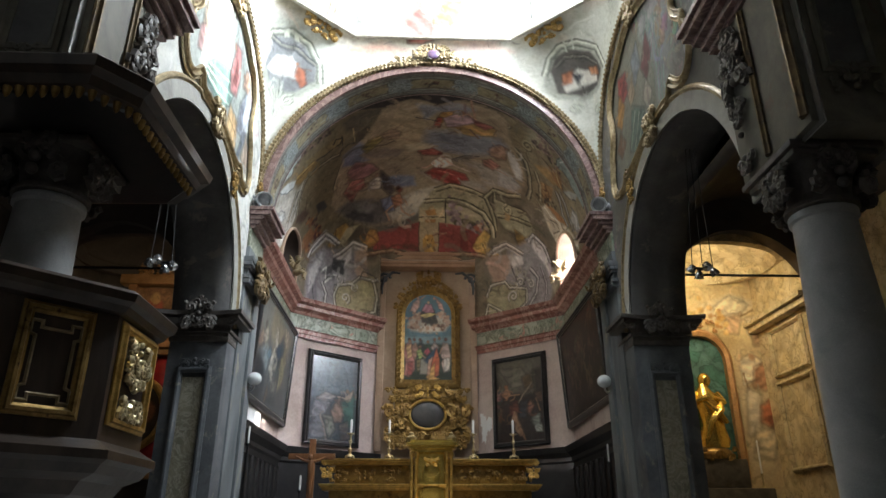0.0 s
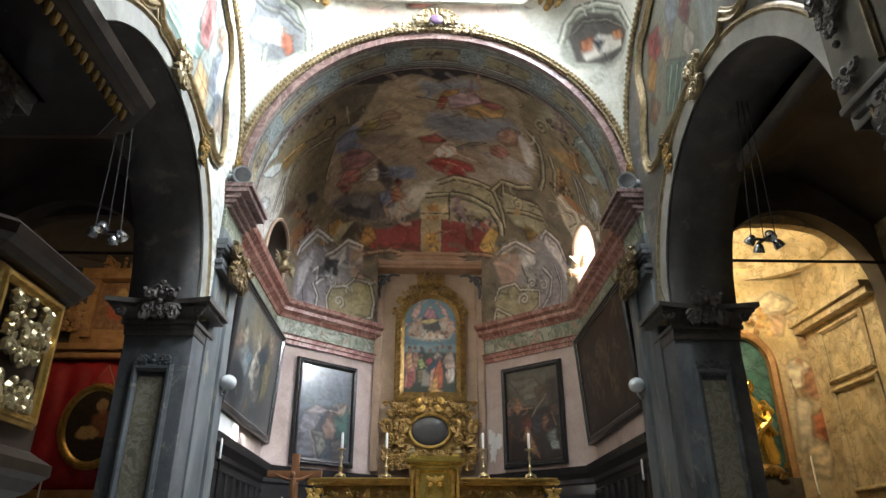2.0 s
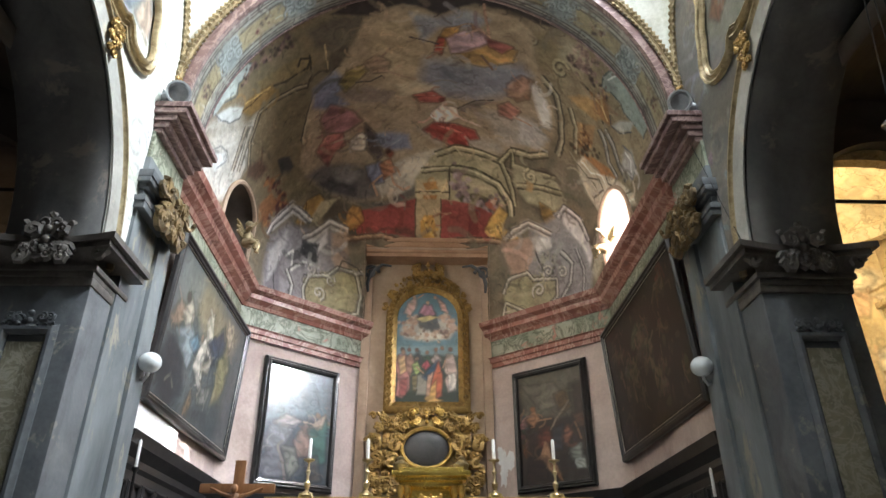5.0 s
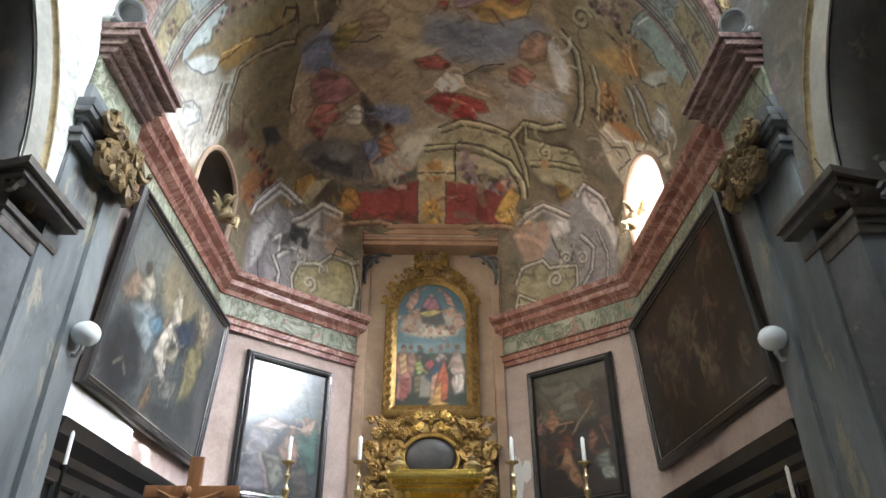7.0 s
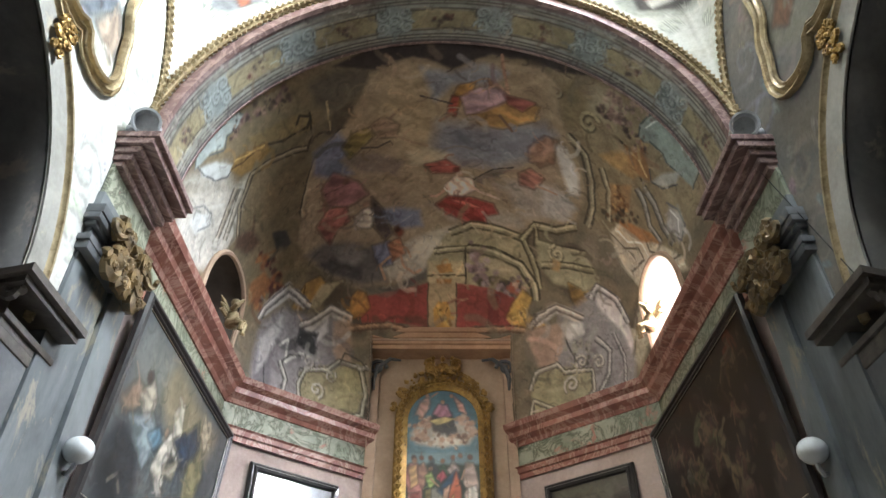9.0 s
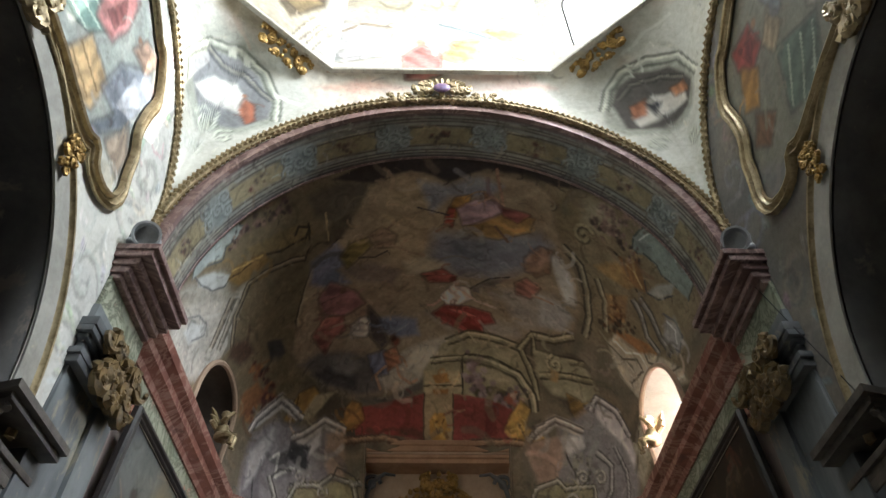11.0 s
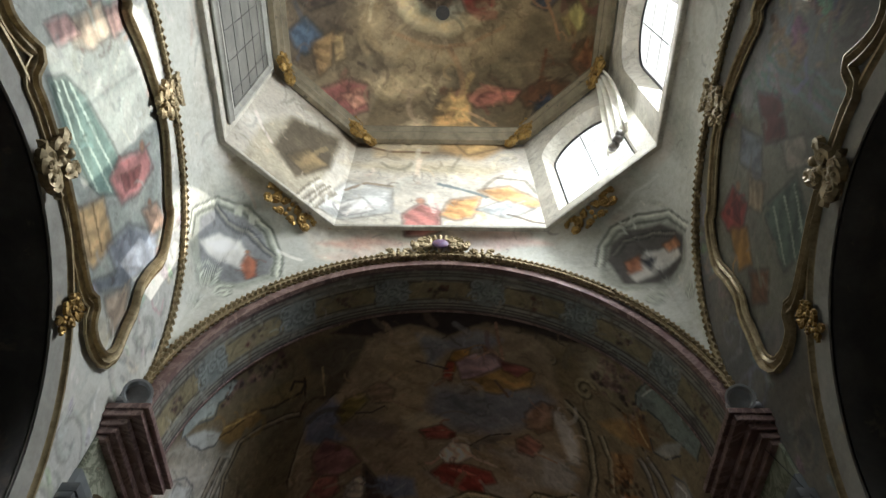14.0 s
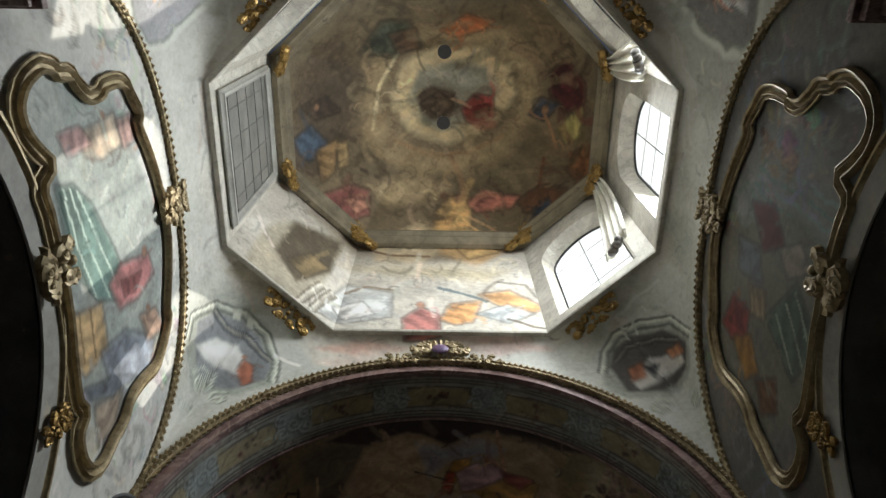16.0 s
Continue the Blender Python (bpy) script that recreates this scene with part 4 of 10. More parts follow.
    cv.fill([(-1.09, 0.65), (-0.73, 0.38), (-0.14, 0.14), (0.35, 0.01), (0.21, 0.49), (-0.16, 1.01), (-0.69, 1.26), (-1.1, 1.14), (-1.31, 0.85)], (0.585, 0.512, 0.404), 0.12)
    cv.fill([(-0.61, 0.41), (-0.08, 0.29), (0.09, 0.54), (-0.38, 0.91), (-0.67, 0.77)], (0.725, 0.649, 0.525), 0.096)
    cv.fill([(-1.74, 1.27), (-0.98, 1.32), (-0.38, 1.03), (0.09, 0.57), (0.21, 0.64), (-0.26, 1.15), (-0.86, 1.47), (-1.55, 1.44)], (0.172, 0.15, 0.129), 0.084)
    cv.fill([(-0.76, -1.88), (-0.28, -1.97), (0.2, -1.76), (-0.16, -1.54), (-0.63, -1.51)], (0.664, 0.551, 0.361), 0.17)
    cv.fill([(-2.86, -1.48), (-2.29, -1.6), (-1.59, -0.99), (-1.09, -0.55), (-1.7, -0.48), (-2.38, -0.89)], (0.45, 0.311, 0.194), 0.14)
    cv.fill([(-2.3, -2.01), (-1.5, -2.01), (-0.81, -1.64), (-0.98, -1.26), (-1.75, -1.51)], (0.306, 0.232, 0.186), 0.14)
    # dark ragged hem below the arch
    cv.fill([(-2.31, -4.48), (-1.55, -4.63), (-0.51, -4.72), (0.6, -4.81), (1.74, -4.88), (2.63, -4.78), (3.35, -4.66), (2.43, -4.42), (1.79, -4.49), (1.37, -4.41), (0.96, -4.43), (0.57, -4.24), (0.17, -4.03), (-0.18, -4.21), (-0.63, -4.33), (-0.98, -4.28), (-1.4, -4.15), (-1.7, -4.24)], (0.059, 0.0409, 0.0487), 0.072)
    # figures: upper right
    cv.robe([(0.21, -2.86), (0.16, -3.26), (0.32, -3.64), (0.67, -3.75), (0.6, -3.48), (0.37, -3.21)], (0.551, 0.265, 0.0314), 0.052)
    cv.robe([(0.09, -2.93), (0.18, -3.38), (0.32, -3.35), (0.26, -2.85)], (0.474, 0.0665, 0.0367), 0.053)
    cv.robe([(0.36, -3.36), (0.77, -3.62), (1.25, -3.65), (1.41, -3.34), (0.9, -3.01), (0.5, -2.92)], (0.545, 0.346, 0.404), 0.066)
    cv.robe([(0.6, -2.87), (1.14, -3.2), (1.44, -3.44), (2.08, -3.44), (1.96, -3.04), (1.28, -2.65), (0.81, -2.66)], (0.606, 0.341, 0.0787), 0.069)
    cv.robe([(1.27, -3.54), (1.69, -3.53), (1.98, -3.5), (1.7, -3.21), (1.38, -3.31)], (0.45, 0.118, 0.107), 0.054)
    cv.stroke([(1.17, -4.45), (1.26, -4.06), (1.34, -3.64)], 0.045, (0.525, 0.274, 0.172))
    cv.stroke([(0.83, -3.58), (1.12, -3.76), (1.37, -3.61)], 0.04, (0.664, 0.382, 0.248))
    cv.stroke([(1.21, -2.99), (1.47, -2.63)], 0.05, (0.292, 0.166, 0.102))
    cv.dab((0.97, -3.76), 0.089, (0.372, 0.186, 0.112))
    cv.stroke([(0.19, -2.9), (-0.07, -2.72)], 0.042, (0.427, 0.232, 0.147))
    cv.stroke([(-0.47, -3.39), (-0.11, -3.26), (0.18, -3.17)], 0.028, (0.0923, 0.0704, 0.0787))
    cv.robe([(1.9, -2.27), (2.25, -2.71), (2.52, -2.68), (2.45, -2.09), (2.13, -1.81), (1.9, -1.9)], (0.45, 0.248, 0.159), 0.089)
    cv.dab((2.13, -2.35), 0.1, (0.499, 0.265, 0.159))
    cv.dab((2.4, -2.07), 0.091, (0.45, 0.232, 0.135))
    cv.robe([(1.63, -1.45), (1.92, -1.67), (2.22, -1.47), (1.97, -1.12), (1.67, -1.14)], (0.45, 0.172, 0.123), 0.072)
    cv.stroke([(2.04, -1.21), (2.52, -1.13)], 0.04, (0.551, 0.361, 0.248))
    # figures: left
    cv.robe([(-2.7, -1.34), (-2.43, -1.68), (-1.83, -1.25), (-1.58, -0.84), (-2.06, -0.61), (-2.54, -0.84)], (0.404, 0.159, 0.166), 0.088)
    cv.robe([(-2.77, -0.31), (-2.48, -0.67), (-2.06, -0.61), (-1.98, -0.26), (-2.27, -0.1), (-2.44, 0.19)], (0.462, 0.14, 0.115), 0.068)
    cv.robe([(-1.85, -0.33), (-1.58, -0.51), (-1.3, -0.31), (-1.51, -0.04), (-1.78, -0.06)], (0.635, 0.551, 0.462), 0.065)
    cv.robe([(-1.48, -0.74), (-1.23, -0.4), (-1.04, 0.15), (-1.18, 0.3), (-1.43, -0.06)], (0.107, 0.0787, 0.0787), 0.064)
    cv.dab((-1.6, -0.6), 0.078, (0.499, 0.292, 0.186))
    cv.dab((-2.11, -1.34), 0.09, (0.311, 0.147, 0.0923))
    cv.robe([(-1.46, 0.4), (-1.09, 0.34), (-1.04, 0.85), (-1.31, 0.87)], (0.212, 0.232, 0.361), 0.062)
    cv.robe([(-1.13, 0.39), (-0.87, 0.29), (-0.77, 0.62), (-1.04, 0.77)], (0.558, 0.208, 0.0923), 0.049)
    cv.dab((-0.89, 0.16), 0.099, (0.302, 0.0831, 0.0395))
    cv.dab((-0.94, 0.07), 0.075, (0.118, 0.034, 0.0166))
    cv.stroke([(-1.09, 0.68), (-1.31, 0.85), (-1.2, 1.15)], 0.038, (0.606, 0.331, 0.194))
    cv.stroke([(-0.87, 0.67), (-0.78, 0.92), (-0.57, 1.07), (-0.43, 1.0)], 0.037, (0.606, 0.331, 0.194))
    cv.stroke([(-0.97, 0.38), (-0.73, 0.53), (-0.66, 0.71)], 0.031, (0.525, 0.265, 0.129))
    cv.robe([(-1.57, -2.79), (-1.26, -2.93), (-0.95, -2.66), (-1.01, -2.36), (-1.36, -2.4)], (0.382, 0.24, 0.153), 0.084)
    cv.dab((-1.31, -2.84), 0.083, (0.499, 0.311, 0.201))
    cv.stroke([(-1.01, -2.39), (-0.64, -2.15), (-0.33, -2.03)], 0.043, (0.474, 0.311, 0.194))
    cv.stroke([(-1.13, -2.88), (-0.95, -3.08)], 0.042, (0.382, 0.232, 0.153))
    cv.robe([(-2.22, -2.35), (-2.0, -2.63), (-1.66, -2.72), (-1.51, -2.49), (-1.77, -2.21), (-2.03, -2.0)], (0.292, 0.216, 0.0455), 0.087)
    cv.stroke([(-1.77, -2.21), (-1.4, -2.12), (-1.13, -2.25)], 0.03, (0.123, 0.0923, 0.0745))
    # figures: red flying shape in the middle
    cv.robe([(-0.12, -0.45), (0.14, -0.67), (0.61, -0.64), (1.05, -0.53), (1.15, -0.32), (0.88, -0.24), (0.93, 0.02), (0.7, 0.07), (0.41, -0.12), (0.11, -0.24)], (0.499, 0.059, 0.0395), 0.063)
    cv.robe([(0.2, -0.46), (0.67, -0.35), (0.89, -0.05), (0.62, -0.11)], (0.302, 0.029, 0.0223), 0.037)
    cv.robe([(0.09, -0.59), (0.43, -0.55), (0.79, -0.41), (0.55, -0.42)], (0.718, 0.166, 0.112), 0.032)
    cv.robe([(0.04, -0.93), (0.27, -1.17), (0.6, -1.13), (0.69, -0.85), (0.41, -0.69), (0.15, -0.68)], (0.773, 0.62, 0.525), 0.053)
    cv.robe([(-0.37, -1.49), (0.08, -1.61), (0.34, -1.42), (0.2, -1.26), (-0.2, -1.26)], (0.487, 0.097, 0.0704), 0.055)
    cv.dab((0.34, -1.24), 0.082, (0.664, 0.382, 0.248))
    cv.dab((0.29, -1.34), 0.082, (0.232, 0.052, 0.034))
    cv.stroke([(0.5, -1.01), (0.79, -0.8), (1.17, -0.68)], 0.04, (0.757, 0.551, 0.404))
    cv.stroke([(0.08, -0.83), (-0.12, -0.65), (-0.24, -0.67)], 0.039, (0.664, 0.361, 0.248))
    cv.stroke([(0.7, -0.01), (1.01, 0.19), (1.21, 0.37)], 0.045, (0.664, 0.427, 0.283))
    cv.stroke([(0.55, -0.04), (0.91, 0.1)], 0.038, (0.664, 0.427, 0.283))
    cv.fill([(0.65, -1.11), (1.03, -1.41), (1.47, -1.57), (1.21, -1.22), (0.81, -0.95)], (0.265, 0.216, 0.172), 0.056)
    cv.stroke([(0.65, -1.11), (1.06, -1.45), (1.51, -1.6)], 0.026, (0.107, 0.0831, 0.0665))
    # painted architecture beneath the sky
    cv.fill([(0.09, 0.23), (0.56, 0.0), (1.15, 0.03), (1.71, 0.17), (2.14, 1.1), (1.7, 1.41), (0.46, 1.45), (-0.26, 1.45), (-0.32, 0.79)], (0.487, 0.404, 0.224), 0.074)
    cv.stripes([(0.18, 0.19), (0.61, -0.0), (1.15, 0.03), (1.71, 0.17)], 0.075, (0.725, 0.635, 0.361), (0.123, 0.097, 0.0455))
    cv.stripes([(1.96, -0.16), (2.48, -0.16), (2.97, -0.4)], 0.085, (0.679, 0.599, 0.341), (0.123, 0.097, 0.0455))
    cv.stripes([(1.71, 0.21), (1.96, -0.16), (2.03, 0.22), (2.5, 0.26), (3.22, 0.22)], 0.078, (0.664, 0.578, 0.321), (0.107, 0.0831, 0.0424))
    cv.stripes([(1.75, 0.24), (2.06, 0.86), (2.15, 1.23)], 0.065, (0.592, 0.512, 0.292), (0.107, 0.0831, 0.0424))
    cv.fill([(2.03, 0.16), (2.7, 0.22), (3.3, 0.34), (3.72, 0.78), (3.22, 1.16), (2.48, 1.05), (2.12, 0.72)], (0.499, 0.439, 0.257), 0.11)
    cv.stripes([(2.19, 0.71), (2.73, 0.61), (3.46, 0.57)], 0.068, (0.606, 0.525, 0.302), (0.107, 0.0831, 0.0424))
    cv.volute((2.51, 0.39), 0.21, (0.664, 0.578, 0.341), (0.0923, 0.0745, 0.0327))
    cv.fill([(2.42, 0.51), (2.62, 0.57), (2.6, 0.79), (2.44, 0.77)], (0.664, 0.393, 0.14), 0.053)
    cv.stripes([(-0.14, 0.6), (0.39, 0.54), (1.04, 0.52), (1.73, 0.78)], 0.061, (0.757, 0.664, 0.404), (0.118, 0.0923, 0.0455))
    cv.fill([(-0.28, 0.81), (0.47, 0.8), (0.48, 1.44), (-0.28, 1.45)], (0.649, 0.512, 0.265), 0.06)
    cv.stroke([(-0.28, 1.13), (0.48, 1.12)], 0.025, (0.118, 0.0787, 0.034))
    cv.stroke([(-0.31, 1.44), (0.51, 1.43)], 0.025, (0.166, 0.118, 0.052))
    cv.fill([(-0.12, 0.91), (0.19, 0.85), (0.24, 1.05), (-0.04, 1.08)], (0.664, 0.292, 0.0395), 0.036)
    cv.fill([(-0.12, 1.21), (0.22, 1.19), (0.2, 1.37), (-0.07, 1.39)], (0.571, 0.232, 0.029), 0.036)
    cv.stroke([(0.49, 0.53), (0.51, 1.44)], 0.025, (0.052, 0.0395, 0.0244))
    cv.stripes([(0.56, 0.53), (1.1, 0.59), (1.67, 0.79), (2.02, 1.18), (2.08, 1.49)], 0.089, (0.725, 0.635, 0.382), (0.0831, 0.0665, 0.0327))
    cv.fill([(0.63, 1.16), (1.18, 1.07), (1.76, 1.26), (1.94, 1.45), (1.18, 1.28), (0.82, 1.35)], (0.123, 0.102, 0.0455), 0.049)
    cv.fill([(0.68, 0.67), (1.23, 0.72), (1.68, 0.94), (1.17, 0.95), (0.75, 0.95)], (0.551, 0.45, 0.265), 0.062)
    cv.fill([(-1.78, 2.06), (-1.75, 1.51), (-0.98, 1.42), (-0.29, 1.29), (-0.3, 2.24), (-0.88, 2.13)], (0.444, 0.0627, 0.0487), 0.037)
    cv.fill([(0.31, 1.29), (0.94, 1.34), (1.68, 1.54), (1.87, 1.92), (1.82, 2.15), (0.97, 2.17), (0.33, 2.26)], (0.444, 0.0627, 0.0487), 0.037)
    cv.fill([(0.96, 1.39), (1.19, 1.44), (1.27, 2.1), (1.02, 2.14)], (0.302, 0.0395, 0.034), 0.037)
    cv.fill([(-0.29, 1.29), (0.31, 1.29), (0.33, 2.34), (-0.3, 2.34)], (0.512, 0.372, 0.194), 0.037)
    cv.stroke([(-0.29, 1.29), (-0.3, 2.31)], 0.023, (0.179, 0.112, 0.059))
    cv.stroke([(0.31, 1.29), (0.33, 2.31)], 0.023, (0.179, 0.112, 0.059))
    cv.fill([(-0.19, 1.85), (-0.07, 1.68), (0.13, 1.68), (0.2, 1.95), (0.11, 2.24), (-0.07, 2.34), (-0.17, 2.12)], (0.649, 0.331, 0.0314), 0.037)
    cv.stroke([(-0.12, 1.82), (0.01, 2.12), (0.13, 1.81)], 0.019, (0.224, 0.097, 0.00696))
    cv.flowers([(-0.14, 1.75), (0.03, 2.0), (0.13, 2.22)], 30, 0.049, ((0.664, 0.351, 0.0314), (0.82, 0.551, 0.123), (0.292, 0.123, 0.0105)))
    cv.flowers([(0.66, 0.62), (0.71, 0.89), (0.81, 1.15), (1.18, 1.29), (1.5, 1.34), (1.82, 1.25)], 90, 0.073, ((0.302, 0.201, 0.216), (0.551, 0.404, 0.404), (0.123, 0.0831, 0.0923), (0.427, 0.265, 0.283)))
    cv.flowers([(1.44, 1.29), (1.76, 1.31)], 16, 0.063, ((0.499, 0.118, 0.052), (0.664, 0.404, 0.283)))
    cv.stripes([(-2.13, 2.16), (-1.13, 2.16), (-0.76, 2.3), (-0.27, 2.41), (0.38, 2.41), (0.85, 2.27), (1.49, 2.21), (2.03, 2.21)], 0.062, (0.664, 0.393, 0.208), (0.172, 0.0831, 0.0455))
    # ochre shells and consoles
    cv.robe([(-1.99, 1.49), (-1.82, 1.34), (-1.64, 1.43), (-1.58, 1.75), (-1.77, 1.92), (-2.16, 1.95), (-2.32, 1.85), (-2.06, 1.73)], (0.525, 0.24, 0.0314), 0.052)
    cv.volute((-2.15, 1.85), 0.15, (0.725, 0.404, 0.0923), (0.166, 0.0665, 0.00804))
    cv.robe([(1.44, 1.94), (1.56, 1.63), (1.76, 1.31), (1.97, 1.48), (1.91, 1.84), (2.41, 2.04), (2.02, 2.16), (1.58, 2.1)], (0.578, 0.331, 0.0455), 0.052)
    cv.volute((1.79, 1.84), 0.14, (0.79, 0.525, 0.112), (0.166, 0.0787, 0.00804))
    cv.robe([(-3.66, 1.58), (-3.39, 1.31), (-3.08, 0.97), (-2.72, 0.89), (-2.59, 1.07), (-2.91, 1.38), (-3.38, 1.69)], (0.439, 0.24, 0.0395), 0.056)
    cv.stroke([(-3.11, 1.01), (-3.24, 1.45), (-3.5, 1.6)], 0.026, (0.166, 0.0831, 0.0105))
    cv.robe([(2.83, 0.98), (3.18, 1.07), (3.54, 1.43), (3.63, 1.62), (3.33, 1.71), (2.97, 1.35)], (0.439, 0.24, 0.0395), 0.057)
    cv.fill([(-2.68, 1.09), (-2.19, 1.08), (-2.88, 1.62), (-3.09, 1.48)], (0.538, 0.439, 0.248), 0.069)
    # lower flanks: grey painted buildings
    cv.fill([(-5.49, 3.36), (-4.92, 2.22), (-4.54, 1.65), (-3.79, 1.4), (-3.12, 1.73), (-2.32, 1.85), (-2.23, 2.7), (-2.47, 3.15), (-3.34, 4.32), (-4.73, 3.72)], (0.316, 0.288, 0.302), 0.17)
    cv.fill([(-5.32, 3.39), (-4.97, 2.51), (-4.66, 2.13), (-4.33, 2.34), (-4.76, 3.67)], (0.232, 0.208, 0.232), 0.13)
    cv.stroke([(-4.63, 2.58), (-4.97, 3.53)], 0.025, (0.059, 0.052, 0.059))
    cv.fill([(-4.61, 1.41), (-4.29, 1.14), (-3.53, 0.85), (-3.03, 1.38), (-3.21, 1.56), (-3.57, 1.19), (-4.33, 1.49)], (0.578, 0.545, 0.525), 0.058)
    cv.stripes([(-4.57, 1.5), (-4.3, 1.28), (-3.54, 0.98), (-3.05, 1.51)], 0.079, (0.79, 0.757, 0.725), (0.135, 0.118, 0.123))
    cv.fill([(-3.37, 1.85), (-3.08, 1.81), (-2.51, 1.57), (-2.01, 1.84), (-2.17, 2.03), (-2.53, 1.83), (-3.18, 2.15)], (0.635, 0.578, 0.525), 0.054)
    cv.stripes([(-3.35, 1.91), (-3.06, 1.88), (-2.5, 1.65), (-2.02, 1.92)], 0.069, (0.82, 0.757, 0.694), (0.166, 0.132, 0.118))
    cv.fill([(-4.62, 1.99), (-3.83, 1.6), (-3.87, 1.87), (-4.59, 2.59), (-5.02, 2.81)], (0.558, 0.525, 0.525), 0.13)
    cv.fill([(-3.19, 2.26), (-2.58, 1.85), (-2.65, 2.2), (-2.97, 2.37)], (0.718, 0.679, 0.679), 0.085)
    cv.fill([(-2.47, 1.96), (-2.02, 1.97), (-2.11, 2.91), (-2.45, 3.02), (-2.55, 2.61)], (0.538, 0.361, 0.248), 0.11)
    cv.fill([(-3.72, 3.46), (-3.59, 3.04), (-3.06, 2.93), (-2.45, 2.99), (-1.85, 2.93), (-1.76, 3.46), (-2.11, 4.14), (-2.66, 4.35), (-3.5, 4.21), (-3.74, 3.83)], (0.382, 0.321, 0.153), 0.089)
    cv.fill([(-2.62, 3.14), (-1.94, 3.05), (-1.94, 3.73), (-2.49, 3.85)], (0.439, 0.372, 0.172), 0.14)
    cv.robe([(-3.51, 2.29), (-3.39, 1.98), (-3.1, 2.14), (-2.91, 2.17), (-3.02, 2.45), (-3.03, 2.72), (-3.29, 2.54)], (0.0503, 0.0503, 0.0537), 0.044)
    cv.robe([(-3.8, 2.23), (-3.52, 2.18), (-3.6, 2.44), (-3.8, 2.38)], (0.123, 0.118, 0.112), 0.046)
    cv.stroke([(-4.04, 2.26), (-3.76, 2.17), (-3.96, 2.7), (-3.49, 2.56), (-3.04, 2.82)], 0.047, (0.664, 0.635, 0.578))
    cv.stroke([(-4.04, 2.68), (-3.8, 2.55), (-3.34, 2.65), (-3.26, 2.94), (-3.56, 2.93)], 0.033, (0.0876, 0.0787, 0.0787))
    cv.stripes([(-4.13, 2.67), (-4.07, 3.15), (-4.31, 3.54), (-4.15, 3.79)], 0.067, (0.664, 0.635, 0.578), (0.104, 0.0923, 0.0876))
    cv.stripes([(-3.76, 3.79), (-3.68, 3.32), (-3.4, 2.99), (-2.76, 3.06), (-2.43, 2.88), (-1.87, 3.12), (-1.72, 3.06)], 0.058, (0.664, 0.62, 0.525), (0.118, 0.102, 0.0704))
    cv.stroke([(-2.44, 2.95), (-2.26, 2.7), (-1.85, 2.93), (-1.73, 3.13)], 0.029, (0.118, 0.102, 0.0704))
    cv.volute((-3.17, 3.51), 0.22, (0.635, 0.578, 0.474), (0.11, 0.0923, 0.0787))
    cv.volute((-2.71, 3.2), 0.16, (0.551, 0.499, 0.404), (0.11, 0.0923, 0.0787))
    cv.volute((-3.28, 2.79), 0.18, (0.606, 0.551, 0.45), (0.11, 0.0923, 0.0787))
    cv.stripes([(-2.65, 4.28), (-2.0, 4.22), (-1.82, 3.73), (-1.88, 3.19)], 0.058, (0.635, 0.578, 0.427), (0.118, 0.102, 0.0704))
    cv.fill([(2.7, 1.79), (3.52, 1.1), (4.54, 1.41), (5.18, 2.44), (5.35, 3.07), (4.26, 3.72), (3.31, 3.64), (2.78, 2.98)], (0.351, 0.321, 0.331), 0.18)
    cv.fill([(3.49, 1.11), (3.85, 0.91), (4.42, 1.22), (4.98, 1.88), (4.98, 2.26), (4.5, 1.78), (3.73, 1.39)], (0.664, 0.606, 0.606), 0.096)
    cv.stripes([(3.48, 1.22), (3.6, 0.92), (4.2, 1.07), (4.7, 1.51)], 0.078, (0.82, 0.773, 0.757), (0.166, 0.14, 0.147))
    cv.fill([(1.98, 2.04), (2.13, 1.82), (2.59, 1.49), (3.32, 1.63), (3.26, 1.88), (2.62, 1.75), (2.16, 2.12)], (0.635, 0.551, 0.474), 0.054)
    cv.stripes([(1.99, 2.14), (2.17, 1.91), (2.6, 1.59), (3.33, 1.73)], 0.067, (0.82, 0.725, 0.635), (0.179, 0.135, 0.112))
    cv.fill([(1.9, 2.27), (2.19, 2.12), (2.79, 1.93), (2.93, 2.42), (2.77, 2.91), (2.29, 3.02), (2.07, 2.64)], (0.525, 0.331, 0.232), 0.083)
    cv.fill([(2.72, 1.98), (3.31, 1.82), (3.43, 2.07), (3.0, 2.34)], (0.664, 0.62, 0.592), 0.086)
    cv.stroke([(2.91, 2.28), (3.31, 2.78), (3.2, 3.07)], 0.032, (0.107, 0.0923, 0.0876))
    cv.fill([(2.2, 3.16), (2.86, 2.97), (3.77, 2.93), (3.98, 3.42), (3.49, 4.04), (2.44, 4.31), (2.2, 3.71)], (0.421, 0.372, 0.201), 0.093)
    cv.stripes([(2.18, 3.57), (2.27, 3.16), (2.77, 2.91), (3.04, 3.09), (3.82, 2.92), (4.02, 3.41), (3.58, 4.04)], 0.06, (0.664, 0.606, 0.499), (0.118, 0.102, 0.0787))
    cv.volute((3.29, 3.35), 0.23, (0.635, 0.578, 0.487), (0.11, 0.0923, 0.0787))
    cv.volute((3.47, 2.75), 0.2, (0.606, 0.551, 0.462), (0.11, 0.0923, 0.0787))
    cv.volute((3.98, 2.68), 0.19, (0.606, 0.551, 0.462), (0.11, 0.0923, 0.0787))
    cv.stripes([(3.78, 2.14), (4.26, 2.34), (4.37, 2.91), (4.2, 3.54)], 0.065, (0.635, 0.592, 0.565), (0.123, 0.107, 0.112))
    cv.stripes([(4.26, 1.91), (4.75, 2.38), (5.1, 3.25)], 0.05, (0.578, 0.538, 0.525), (0.123, 0.107, 0.112))
